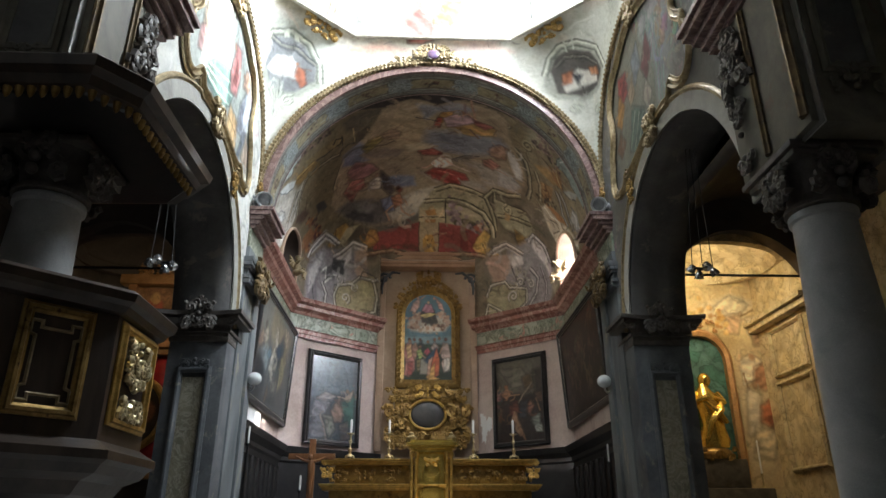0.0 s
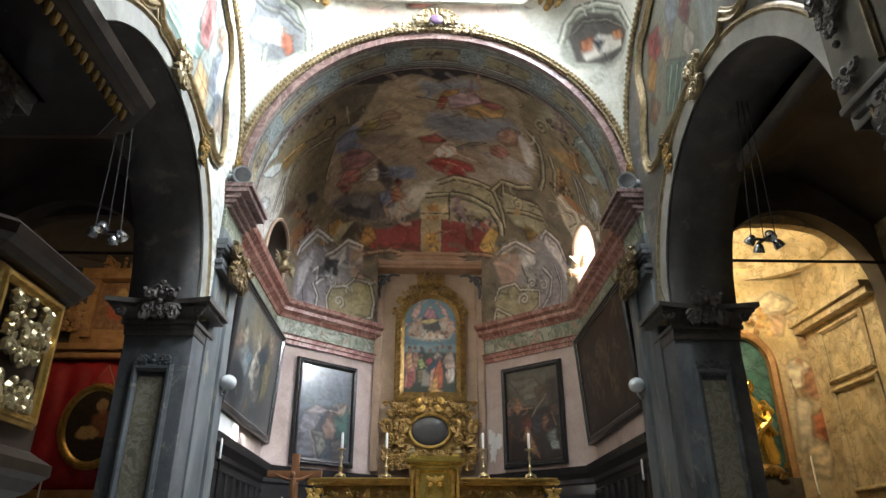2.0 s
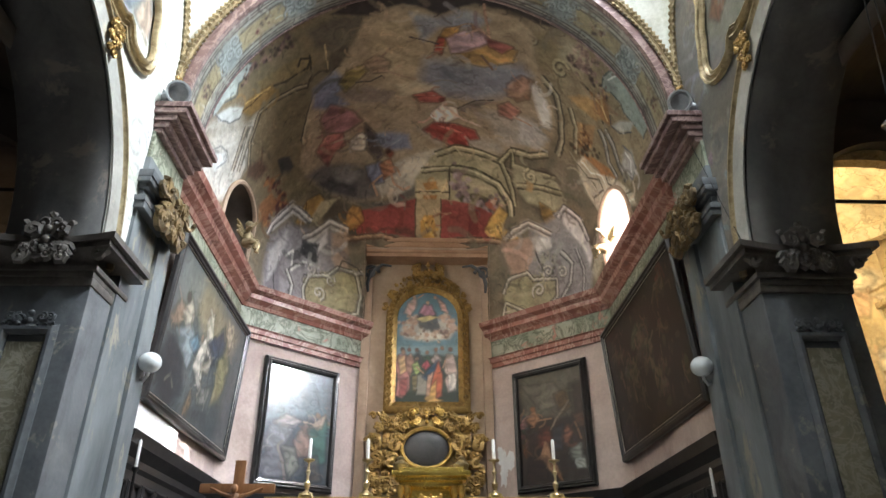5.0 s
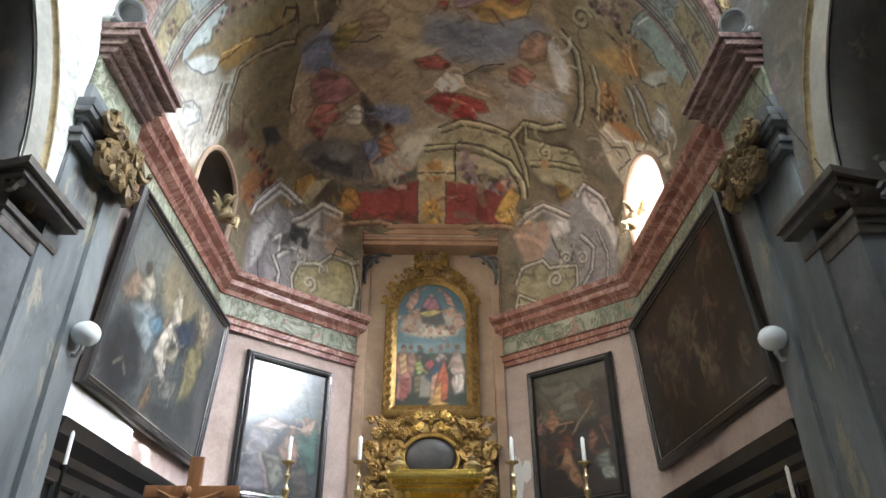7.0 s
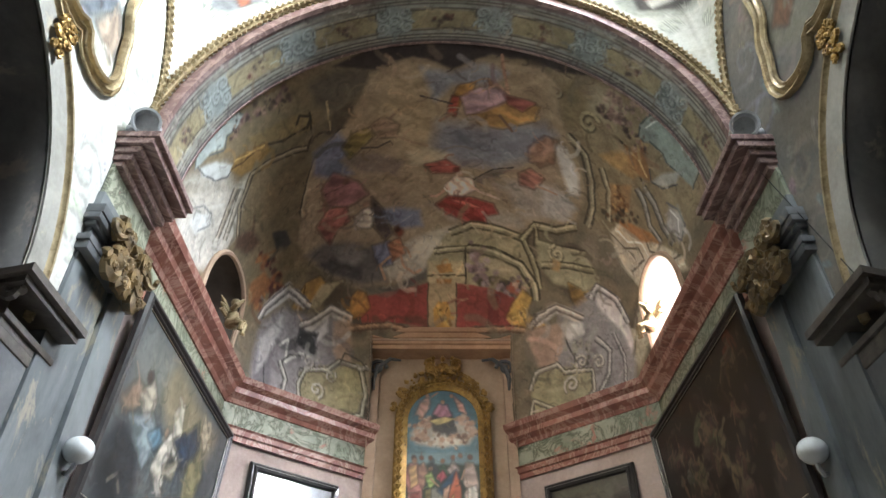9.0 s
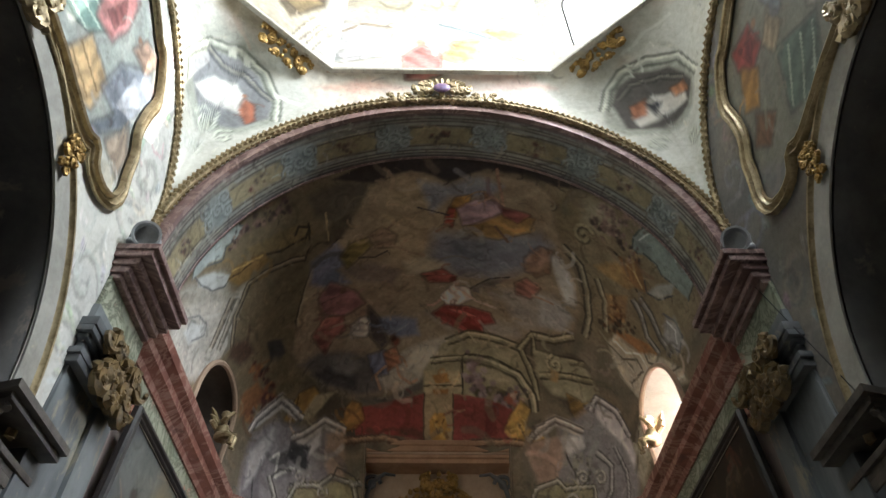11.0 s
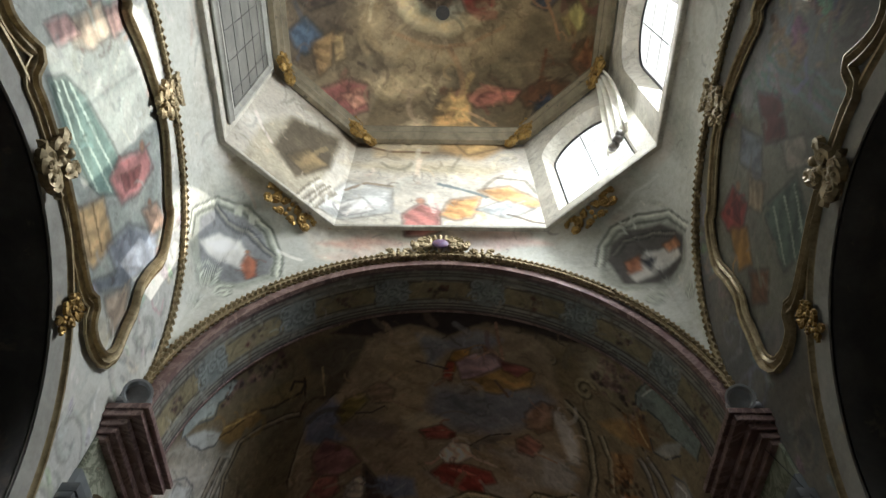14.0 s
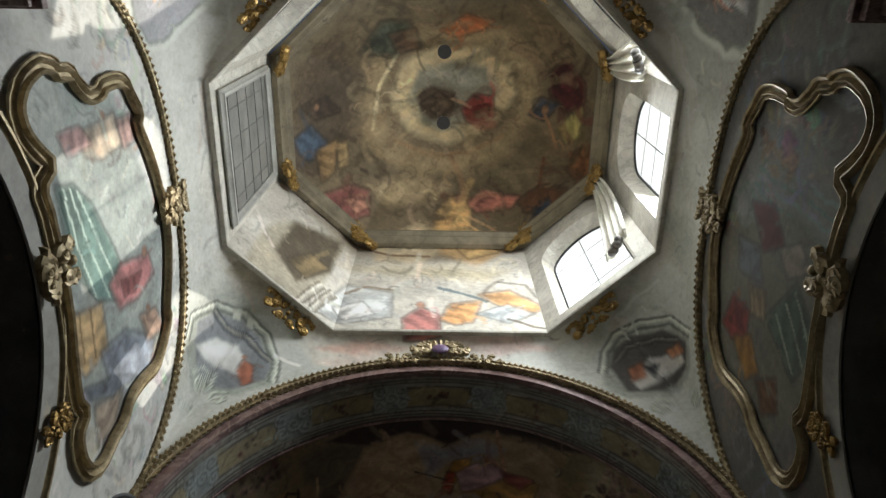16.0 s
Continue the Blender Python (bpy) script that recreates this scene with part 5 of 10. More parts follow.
    cv.stripes([(2.28, 4.28), (2.29, 3.85), (2.89, 4.04), (3.43, 4.15)], 0.062, (0.635, 0.578, 0.427), (0.118, 0.102, 0.0704))
    cv.flowers([(3.12, 2.6), (3.4, 2.35), (3.76, 2.5)], 26, 0.074, ((0.123, 0.112, 0.0923), (0.372, 0.341, 0.265)))
    cv.brushwork(1000, 0.13, 4)
    cv.brushwork(1000, 0.07, 5)
    cv.brushwork(260, 0.3, 3)
    cv.deepen(1.25, 0.27, 0.87)
    return cv


def draw_crossing(cv, mid=0.5, brush=1.0):
    """The painted shapes of dome, drum and pendentives, which run on from one to the next."""
    cv.chart("round", (0, YC, 11), (0, 0, 1), 5.0)
    # dome: swirling rings of cloud round the middle
    cv.fill([(-2.55, -0.47), (-1.37, -1.4), (0.11, -1.55), (1.63, -1.54), (2.28, -0.63), (2.47, 0.75), (1.79, 1.86), (0.23, 2.76), (-1.73, 2.47), (-2.64, 1.17)], (0.202, 0.144, 0.0723), 0.45)
    cv.fill([(-2.27, -0.63), (-1.53, -1.04), (-1.18, -0.39), (-1.38, 0.51), (-2.07, 1.22), (-2.54, 0.91)], (0.13, 0.0931, 0.0545), 0.28)
    cv.fill([(-1.2, 0.1), (-1.03, -0.59), (-0.57, -0.99), (0.11, -1.07), (0.92, -1.09), (1.39, -0.62), (1.39, 0.04), (1.09, 0.69), (0.51, 1.06), (-0.28, 1.13), (-0.84, 0.94), (-1.15, 0.56)], (0.366, 0.266, 0.133), 0.22)
    cv.fill([(-0.93, 0.11), (-0.77, -0.54), (-0.29, -0.83), (0.44, -0.86), (1.1, -0.55), (1.14, 0.06), (0.82, 0.5), (0.15, 0.81), (-0.45, 0.71), (-0.78, 0.44)], (0.246, 0.181, 0.0976), 0.12)
    cv.fill([(-0.76, -0.01), (-0.59, -0.52), (-0.08, -0.77), (0.52, -0.76), (0.94, -0.49), (1.06, -0.13), (0.89, 0.17), (0.48, 0.52), (0.06, 0.66), (-0.4, 0.53), (-0.65, 0.3)], (0.597, 0.474, 0.254), 0.1)
    cv.fill([(-0.51, 0.04), (-0.35, -0.41), (0.12, -0.55), (0.65, -0.49), (0.85, -0.16), (0.57, 0.28), (-0.02, 0.46), (-0.38, 0.32)], (0.254, 0.246, 0.188), 0.099)
    cv.fill([(-0.12, -0.37), (0.37, -0.42), (0.63, -0.27), (0.29, -0.13)], (0.361, 0.361, 0.296), 0.082)
    cv.fill([(-0.4, -0.06), (-0.18, -0.19), (0.14, -0.13), (0.26, 0.1), (0.07, 0.32), (-0.18, 0.3), (-0.34, 0.16)], (0.102, 0.0648, 0.0369), 0.065)
    cv.robe([(-0.32, 0.08), (-0.06, -0.09), (0.13, 0.08), (-0.03, 0.24)], (0.144, 0.0931, 0.0513), 0.049)
    cv.robe([(0.28, 0.13), (0.46, -0.07), (0.72, -0.05), (0.75, 0.21), (0.63, 0.36), (0.36, 0.31)], (0.352, 0.0423, 0.0296), 0.049)
    cv.robe([(0.45, 0.11), (0.68, 0.06), (0.66, 0.3), (0.47, 0.29)], (0.202, 0.0176, 0.013), 0.033)
    cv.stroke([(0.12, -0.0), (0.28, 0.05), (0.4, 0.11)], 0.03, (0.456, 0.262, 0.15))
    cv.stroke([(-0.7, 0.61), (-0.19, 0.82), (0.41, 0.77), (0.9, 0.5)], 0.039, (0.392, 0.231, 0.107))
    cv.stroke([(-1.04, 0.44), (-0.92, -0.22), (-0.65, -0.66)], 0.034, (0.658, 0.552, 0.314))
    cv.stroke([(-1.25, 1.01), (-0.72, 1.29), (0.07, 1.28)], 0.036, (0.107, 0.0723, 0.0395))
    cv.fill([(-1.18, 1.28), (-0.54, 1.12), (0.16, 1.28), (-0.19, 1.55), (-0.92, 1.55)], (0.456, 0.332, 0.168), 0.18)
    cv.robe([(-1.18, -0.71), (-0.9, -1.12), (-0.53, -1.15), (-0.33, -0.8), (-0.69, -0.62)], (0.0723, 0.0887, 0.0578), 0.085)
    cv.robe([(-0.77, -0.94), (-0.41, -1.03), (-0.35, -0.75), (-0.65, -0.68)], (0.15, 0.0802, 0.0395), 0.066)
    cv.robe([(-0.03, -1.02), (0.32, -1.28), (0.69, -1.17), (0.52, -1.04), (0.16, -0.93)], (0.456, 0.127, 0.0252), 0.06)
    cv.stroke([(0.27, -1.15), (0.05, -0.88)], 0.026, (0.479, 0.246, 0.0976))
    cv.robe([(1.55, -0.43), (1.78, -0.71), (2.14, -0.43), (2.17, -0.15), (1.87, 0.04), (1.61, -0.14)], (0.117, 0.013, 0.0194), 0.072)
    cv.robe([(1.69, -0.49), (1.92, -0.54), (2.01, -0.31), (1.79, -0.23)], (0.181, 0.0212, 0.0296), 0.044)
    cv.robe([(1.3, 0.15), (1.45, -0.1), (1.75, -0.04), (1.51, 0.21)], (0.0482, 0.0648, 0.0976), 0.06)
    cv.robe([(1.76, 0.3), (2.14, -0.09), (2.16, 0.36), (1.91, 0.52)], (0.381, 0.323, 0.0887), 0.065)
    cv.stroke([(1.5, 0.09), (1.65, 0.35), (1.74, 0.61)], 0.032, (0.392, 0.188, 0.0802))
    cv.dab((1.53, 0.06), 0.061, (0.332, 0.162, 0.0648))
    cv.robe([(2.0, 0.91), (2.3, 0.42), (2.5, 0.82), (2.23, 1.07)], (0.262, 0.0976, 0.0296), 0.07)
    cv.dab((2.02, 0.69), 0.057, (0.254, 0.102, 0.0395))
    cv.stroke([(1.57, 0.78), (1.56, 1.12), (1.53, 1.41)], 0.037, (0.202, 0.0723, 0.0252))
    cv.robe([(1.25, 1.47), (1.6, 1.21), (2.06, 1.22), (2.17, 1.61), (1.39, 1.62)], (0.162, 0.0648, 0.0232), 0.078)
    cv.robe([(1.53, 1.6), (1.76, 1.39), (2.05, 1.72), (1.68, 1.84)], (0.0369, 0.0685, 0.122), 0.06)
    cv.dab((1.43, 1.36), 0.065, (0.195, 0.0685, 0.0296))
    cv.robe([(-0.06, 1.71), (0.13, 1.44), (0.46, 1.47), (0.49, 1.91), (0.11, 2.05)], (0.491, 0.287, 0.0844), 0.075)
    cv.robe([(0.42, 1.5), (0.78, 1.4), (1.24, 1.4), (1.11, 1.58), (0.57, 1.68)], (0.456, 0.15, 0.0976), 0.055)
    cv.dab((0.04, 1.44), 0.072, (0.254, 0.102, 0.0452))
    cv.dab((0.28, 1.47), 0.072, (0.323, 0.144, 0.0685))
    cv.stroke([(0.46, 1.77), (0.82, 1.92), (1.02, 2.07)], 0.03, (0.456, 0.262, 0.117))
    cv.robe([(-0.1, 1.85), (0.18, 1.78), (0.09, 2.13), (-0.08, 2.09)], (0.479, 0.254, 0.0648), 0.08)
    cv.robe([(-2.1, 1.42), (-1.48, 1.26), (-1.16, 1.35), (-1.2, 1.71), (-1.65, 1.83)], (0.27, 0.0762, 0.0612), 0.077)
    cv.robe([(-1.59, 1.48), (-1.28, 1.4), (-1.16, 1.59), (-1.42, 1.7)], (0.371, 0.162, 0.0976), 0.048)
    cv.robe([(-2.35, 0.47), (-2.03, 0.32), (-1.75, 0.63), (-2.09, 0.82), (-2.27, 0.66)], (0.0612, 0.107, 0.168), 0.075)
    cv.robe([(-1.95, 0.7), (-1.6, 0.56), (-1.7, 1.01), (-1.94, 1.16)], (0.279, 0.162, 0.0545), 0.064)
    cv.robe([(-2.16, -0.01), (-1.81, -0.13), (-1.55, 0.12), (-1.93, 0.2)], (0.0685, 0.0452, 0.0296), 0.072)
    cv.dab((-1.92, 0.03), 0.054, (0.323, 0.168, 0.0802))
    cv.robe([(-1.61, 0.67), (-1.46, 0.58), (-1.44, 0.92), (-1.6, 0.99)], (0.352, 0.231, 0.0887), 0.052)
    cv.fill([(-1.22, 2.27), (-0.41, 1.91), (0.26, 2.22), (-0.44, 2.77), (-1.29, 2.63)], (0.552, 0.423, 0.238), 0.15)
    cv.fill([(-0.92, 2.24), (-0.45, 2.05), (-0.11, 2.23), (-0.54, 2.44)], (0.631, 0.503, 0.296), 0.085)
    cv.fill([(-0.12, 1.95), (0.6, 2.01), (1.27, 2.3), (0.72, 2.8), (-0.0, 2.49)], (0.491, 0.287, 0.0976), 0.15)
    cv.robe([(0.2, 2.24), (0.7, 2.17), (1.04, 2.38), (0.55, 2.58)], (0.552, 0.332, 0.107), 0.066)
    cv.robe([(-0.81, 2.19), (-0.59, 2.03), (-0.36, 2.19), (-0.58, 2.36)], (0.27, 0.144, 0.0578), 0.064)
    cv.stroke([(-1.44, 2.34), (-0.97, 2.51), (-0.22, 2.55)], 0.037, (0.254, 0.138, 0.0578))
    # drum: pale north side with dancing shapes
    cv.fill([(-4.18, 3.74), (-2.22, 2.97), (-0.92, 2.76), (0.8, 2.76), (2.15, 2.83), (3.55, 4.59), (1.44, 5.44), (-1.5, 6.37), (-3.96, 6.16)], (0.644, 0.597, 0.509), 0.31)
    cv.fill([(-2.14, 2.75), (-0.23, 2.77), (1.4, 2.84), (1.01, 3.2), (-0.99, 3.07)], (0.539, 0.456, 0.296), 0.23)
    cv.robe([(-3.63, 4.23), (-2.07, 3.31), (-1.21, 3.62), (-1.44, 4.52), (-2.82, 4.64)], (0.552, 0.565, 0.552), 0.12)
    cv.robe([(-2.83, 4.05), (-1.99, 3.86), (-1.86, 4.35), (-2.68, 4.51)], (0.761, 0.745, 0.716), 0.096)
    cv.stroke([(-2.26, 3.52), (-1.69, 3.35), (-1.08, 3.52)], 0.048, (0.392, 0.296, 0.202))
    cv.robe([(-1.14, 5.54), (-1.11, 4.67), (-0.53, 4.19), (-0.06, 4.51), (-0.02, 5.42), (-0.53, 5.6)], (0.578, 0.195, 0.168), 0.11)
    cv.dab((-0.52, 4.07), 0.13, (0.578, 0.296, 0.188))
    cv.robe([(0.01, 4.72), (0.27, 4.06), (1.01, 3.88), (0.94, 4.78), (0.45, 4.93)], (0.701, 0.323, 0.0844), 0.13)
    cv.stroke([(-0.05, 3.44), (0.55, 3.62), (1.18, 3.86)], 0.06, (0.175, 0.238, 0.254))
    cv.robe([(0.94, 3.63), (1.59, 3.44), (2.61, 3.91), (2.31, 4.31), (1.36, 3.89)], (0.716, 0.361, 0.107), 0.1)
    cv.robe([(1.08, 4.39), (1.72, 3.93), (2.47, 4.17), (1.98, 4.69)], (0.456, 0.491, 0.503), 0.11)
    cv.fill([(-3.72, 5.39), (-2.26, 5.4), (-1.04, 5.86), (-2.54, 6.06)], (0.716, 0.456, 0.352), 0.23)
    cv.fill([(0.01, 5.61), (1.45, 5.29), (2.7, 4.9), (2.14, 5.55)], (0.761, 0.591, 0.503), 0.22)
    cv.stroke([(-3.32, 4.98), (-2.41, 5.08), (-1.42, 5.35)], 0.041, (0.456, 0.323, 0.231))
    cv.stroke([(1.26, 3.18), (1.89, 3.2), (2.32, 3.59)], 0.038, (0.323, 0.296, 0.246))
    cv.stroke([(1.92, 4.51), (2.79, 4.73), (3.46, 4.68)], 0.062, (0.202, 0.168, 0.122))
    # drum: painted columns and dark arch on the north-west side
    cv.fill([(-5.88, 2.82), (-3.86, 1.82), (-2.91, 1.76), (-1.83, 2.35), (-3.26, 3.66), (-4.54, 4.01)], (0.434, 0.381, 0.27), 0.17)
    cv.fill([(-3.99, 2.37), (-2.89, 1.79), (-1.85, 2.24), (-2.48, 2.96), (-3.85, 3.34)], (0.133, 0.0976, 0.0513), 0.16)
    cv.robe([(-3.72, 2.68), (-2.86, 2.52), (-2.51, 2.86), (-3.4, 3.15)], (0.254, 0.175, 0.0723), 0.1)
    cv.stripes([(-4.28, 4.08), (-3.59, 3.69), (-2.92, 3.36)], 0.11, (0.745, 0.701, 0.604), (0.254, 0.216, 0.15))
    cv.stripes([(-3.91, 4.38), (-3.29, 3.94), (-2.64, 3.58)], 0.11, (0.745, 0.701, 0.604), (0.254, 0.216, 0.15))
    # medallions on the front pendentives
    cv.fill([(-7.87, 4.59), (-7.52, 3.89), (-6.29, 3.64), (-5.42, 4.0), (-4.93, 4.7), (-4.88, 5.67), (-5.38, 6.53), (-6.48, 6.6), (-7.58, 6.01)], (0.402, 0.434, 0.371), 0.19)
    cv.stripes([(-7.73, 4.59), (-7.45, 3.96), (-6.3, 3.7), (-5.45, 4.06), (-4.97, 4.76), (-4.94, 5.65), (-5.38, 6.41)], 0.11, (0.716, 0.745, 0.644), (0.175, 0.202, 0.162))
    cv.fill([(-7.32, 4.67), (-7.16, 4.12), (-6.28, 3.89), (-5.53, 4.23), (-5.14, 4.83), (-5.12, 5.71), (-5.51, 6.25), (-6.5, 6.32), (-7.29, 5.73)], (0.262, 0.279, 0.305), 0.11)
    cv.stripes([(-6.4, 3.85), (-6.05, 4.34), (-5.47, 4.77), (-5.11, 5.6)], 0.086, (0.392, 0.392, 0.332), (0.107, 0.117, 0.138))
    cv.fill([(-7.3, 4.78), (-6.39, 4.59), (-5.84, 4.88), (-5.66, 5.46), (-5.93, 5.99), (-6.35, 5.58), (-6.85, 5.23)], (0.716, 0.716, 0.687), 0.089)
    cv.fill([(-6.94, 4.83), (-6.2, 4.77), (-5.97, 5.12), (-6.47, 5.18)], (0.82, 0.82, 0.82), 0.07)
    cv.robe([(-6.06, 5.68), (-5.75, 5.35), (-5.62, 5.68), (-5.88, 6.21), (-6.18, 6.24)], (0.456, 0.122, 0.0452), 0.071)
    cv.dab((-5.73, 5.28), 0.067, (0.527, 0.223, 0.107))
    cv.stroke([(-7.51, 5.53), (-7.01, 5.38), (-6.75, 5.71), (-7.07, 6.12), (-7.47, 6.02)], 0.059, (0.527, 0.578, 0.503))
    cv.volute((-7.23, 5.87), 0.3, (0.716, 0.761, 0.658), (0.202, 0.238, 0.188))
    cv.volute((-6.99, 6.49), 0.3, (0.716, 0.761, 0.658), (0.202, 0.238, 0.188))
    cv.volute((-7.96, 6.53), 0.24, (0.658, 0.701, 0.604), (0.202, 0.238, 0.188))
    cv.fill([(-5.74, 3.84), (-5.53, 3.92), (-5.62, 4.21), (-5.82, 4.12)], (0.658, 0.687, 0.604), 0.047)
    cv.fill([(-5.36, 4.13), (-5.2, 4.24), (-5.35, 4.53), (-5.46, 4.4)], (0.658, 0.687, 0.604), 0.046)
    cv.fill([(4.81, 5.52), (4.85, 4.75), (5.39, 4.17), (6.42, 3.86), (7.45, 4.24), (7.64, 5.18), (7.15, 6.09), (6.12, 6.7), (5.43, 6.58)], (0.381, 0.392, 0.332), 0.19)
    cv.stripes([(5.03, 5.91), (4.84, 5.2), (5.01, 4.62), (5.55, 4.17), (6.54, 3.91), (7.51, 4.24)], 0.11, (0.687, 0.701, 0.604), (0.15, 0.162, 0.133))
    cv.fill([(5.12, 5.64), (5.02, 5.06), (5.35, 4.54), (6.3, 4.18), (7.35, 4.46), (7.41, 5.19), (6.91, 5.95), (6.0, 6.4)], (0.107, 0.0931, 0.0844), 0.11)
    cv.stripes([(5.22, 5.4), (5.38, 4.88), (6.11, 4.49), (6.96, 4.44)], 0.068, (0.262, 0.246, 0.202), (0.0482, 0.0423, 0.0423))
    cv.fill([(5.83, 5.9), (6.09, 5.07), (6.99, 4.69), (7.34, 5.03), (6.64, 5.58), (6.25, 6.18)], (0.604, 0.578, 0.527), 0.091)
    cv.robe([(5.63, 5.57), (5.92, 5.21), (6.16, 5.7), (5.92, 5.96)], (0.423, 0.133, 0.0452), 0.07)
    cv.robe([(6.51, 4.79), (6.97, 4.54), (7.26, 4.75), (6.79, 4.96)], (0.456, 0.162, 0.0497), 0.077)
    cv.robe([(6.01, 5.37), (6.37, 5.2), (6.43, 5.62)], (0.0423, 0.0452, 0.0648), 0.068)
    cv.stroke([(5.13, 4.36), (5.33, 4.64)], 0.049, (0.552, 0.578, 0.503))
    cv.stroke([(5.35, 4.11), (5.55, 4.42)], 0.048, (0.552, 0.578, 0.503))
    cv.volute((7.04, 6.6), 0.3, (0.604, 0.631, 0.527), (0.162, 0.195, 0.15))
    cv.volute((7.95, 5.98), 0.28, (0.604, 0.631, 0.527), (0.162, 0.195, 0.15))
    # pinkish clouds low on the north pendentive band
    cv.fill([(-3.87, 5.91), (-2.5, 5.85), (-1.43, 5.76), (-2.23, 6.28), (-3.37, 6.48)], (0.716, 0.591, 0.503), 0.28)
    cv.fill([(1.27, 5.46), (2.6, 5.23), (3.43, 5.41), (2.18, 5.82)], (0.687, 0.503, 0.434), 0.25)
    cv.brushwork(int(300 * brush), 0.26, 5)
    cv.brushwork(int(900 * brush), 0.13, 6)
    cv.brushwork(int(900 * brush), 0.07, 7)
    cv.deepen(1.25, mid, 0.95)
    return cv


def paint_dome(P):
    return draw_crossing(Paint(P, (0, YC, 10), [(0.10, 0.075, 0.045), (0.22, 0.17, 0.10), (0.15, 0.125, 0.09), (0.26, 0.20, 0.125)], 0.4, 8), 0.14, 0.45)


def paint_drum(P):
    cv = Paint(P, (0, 9, 12), [(0.42, 0.38, 0.30), (0.58, 0.54, 0.46), (0.50, 0.46, 0.39), (0.62, 0.59, 0.52)], 0.3, 12)
    return draw_crossing(cv, 0.5, 0.12)


def paint_pendentive(P):
    cv = Paint(P, (0, YC, 9.5), [(0.46, 0.48, 0.42), (0.60, 0.61, 0.55), (0.54, 0.55, 0.50), (0.66, 0.66, 0.60)], 0.35, 17)
    r = cv.rnd
    for s in (-1, 1):
        for d in (-1,):
            c = (s * 3.38, YC + d * 2.7, 11.75)
            cv.oval(c, 0.98, 0.86, 0, (0.70, 0.72, 0.65), 0.95, 0.06, 0.2)
            cv.oval(c, 0.88, 0.76, 0, (0.30, 0.33, 0.28), 0.9, 0.06, 0.2)
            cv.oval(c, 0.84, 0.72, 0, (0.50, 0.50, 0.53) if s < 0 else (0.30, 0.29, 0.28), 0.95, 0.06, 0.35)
            cv.oval(c, 0.5, 0.2, -0.5 * s, (0.34, 0.34, 0.35), 0.7, 0.3, 0.3, 0, s * 0.2, 0.35)
            cv.cloud((c[0], c[1], c[2] - 0.2), 0.45, (0.85, 0.83, 0.80), (0.40, 0.42, 0.48), 16)
            cv.figure((c[0] - s * 0.25, c[1] + 0.05, c[2] - 0.3), 0.46, (0.66, 0.24, 0.10), (0.70, 0.46, 0.34), (0.85, 0.82, 0.78))
            cv.figure((c[0] + s * 0.2, c[1], c[2] + 0.05), 0.42, (0.80, 0.77, 0.72), (0.70, 0.46, 0.34), (0.60, 0.30, 0.2))
            for k in range(3):
                cv.line(c, [(-0.35 + 0.25 * k, 0.72), (-0.35 + 0.25 * k, 0.92)], 0.09, (0.60, 0.63, 0.57))
            for k, (x, z, sz) in enumerate(((0.35, -1.15, 0.35), (-0.3, -1.3, 0.3), (0.0, -0.95, 0.4), (0.55, -0.8, 0.28), (-0.7, -0.75, 0.3))):
                cv.scroll((c[0] + s * 0.25, c[1] + d * 0.3, c[2] + z), sz, (0.64, 0.67, 0.60), (0.34, 0.38, 0.33), (-1) ** k)
    for k in range(60):
        q = pend(r.random(), r.uniform(0.72, 1.0))
        cv.oval(q, r.uniform(0.3, 0.7), r.uniform(0.12, 0.3), r.uniform(-0.3, 0.3), r.choice(((0.72, 0.70, 0.64), (0.66, 0.62, 0.54), (0.58, 0.50, 0.42), (0.70, 0.66, 0.60))), 0.6, 0.6, 0.3)
    for k in range(34):
        a = r.uniform(0, 6.28)
        q = pend(a / 6.2832, r.uniform(0.6, 0.98))
        cv.line(q, [(-0.5, r.uniform(-0.1, 0.1)), (0.0, 0.08), (0.5, r.uniform(-0.1, 0.1))], 0.05, r.choice(((0.40, 0.42, 0.38), (0.70, 0.71, 0.66), (0.60, 0.50, 0.42))), 0.6)
    for x in (-1.2, -0.5, 0.4, 1.1):
        cv.oval((x, 13.9, 12.75), 0.6, 0.2, 0.1, r.choice(((0.66, 0.48, 0.38), (0.62, 0.36, 0.32), (0.56, 0.58, 0.62))), 0.5, 0.6, 0.3)
    return draw_crossing(cv, 0.5, 0.4)


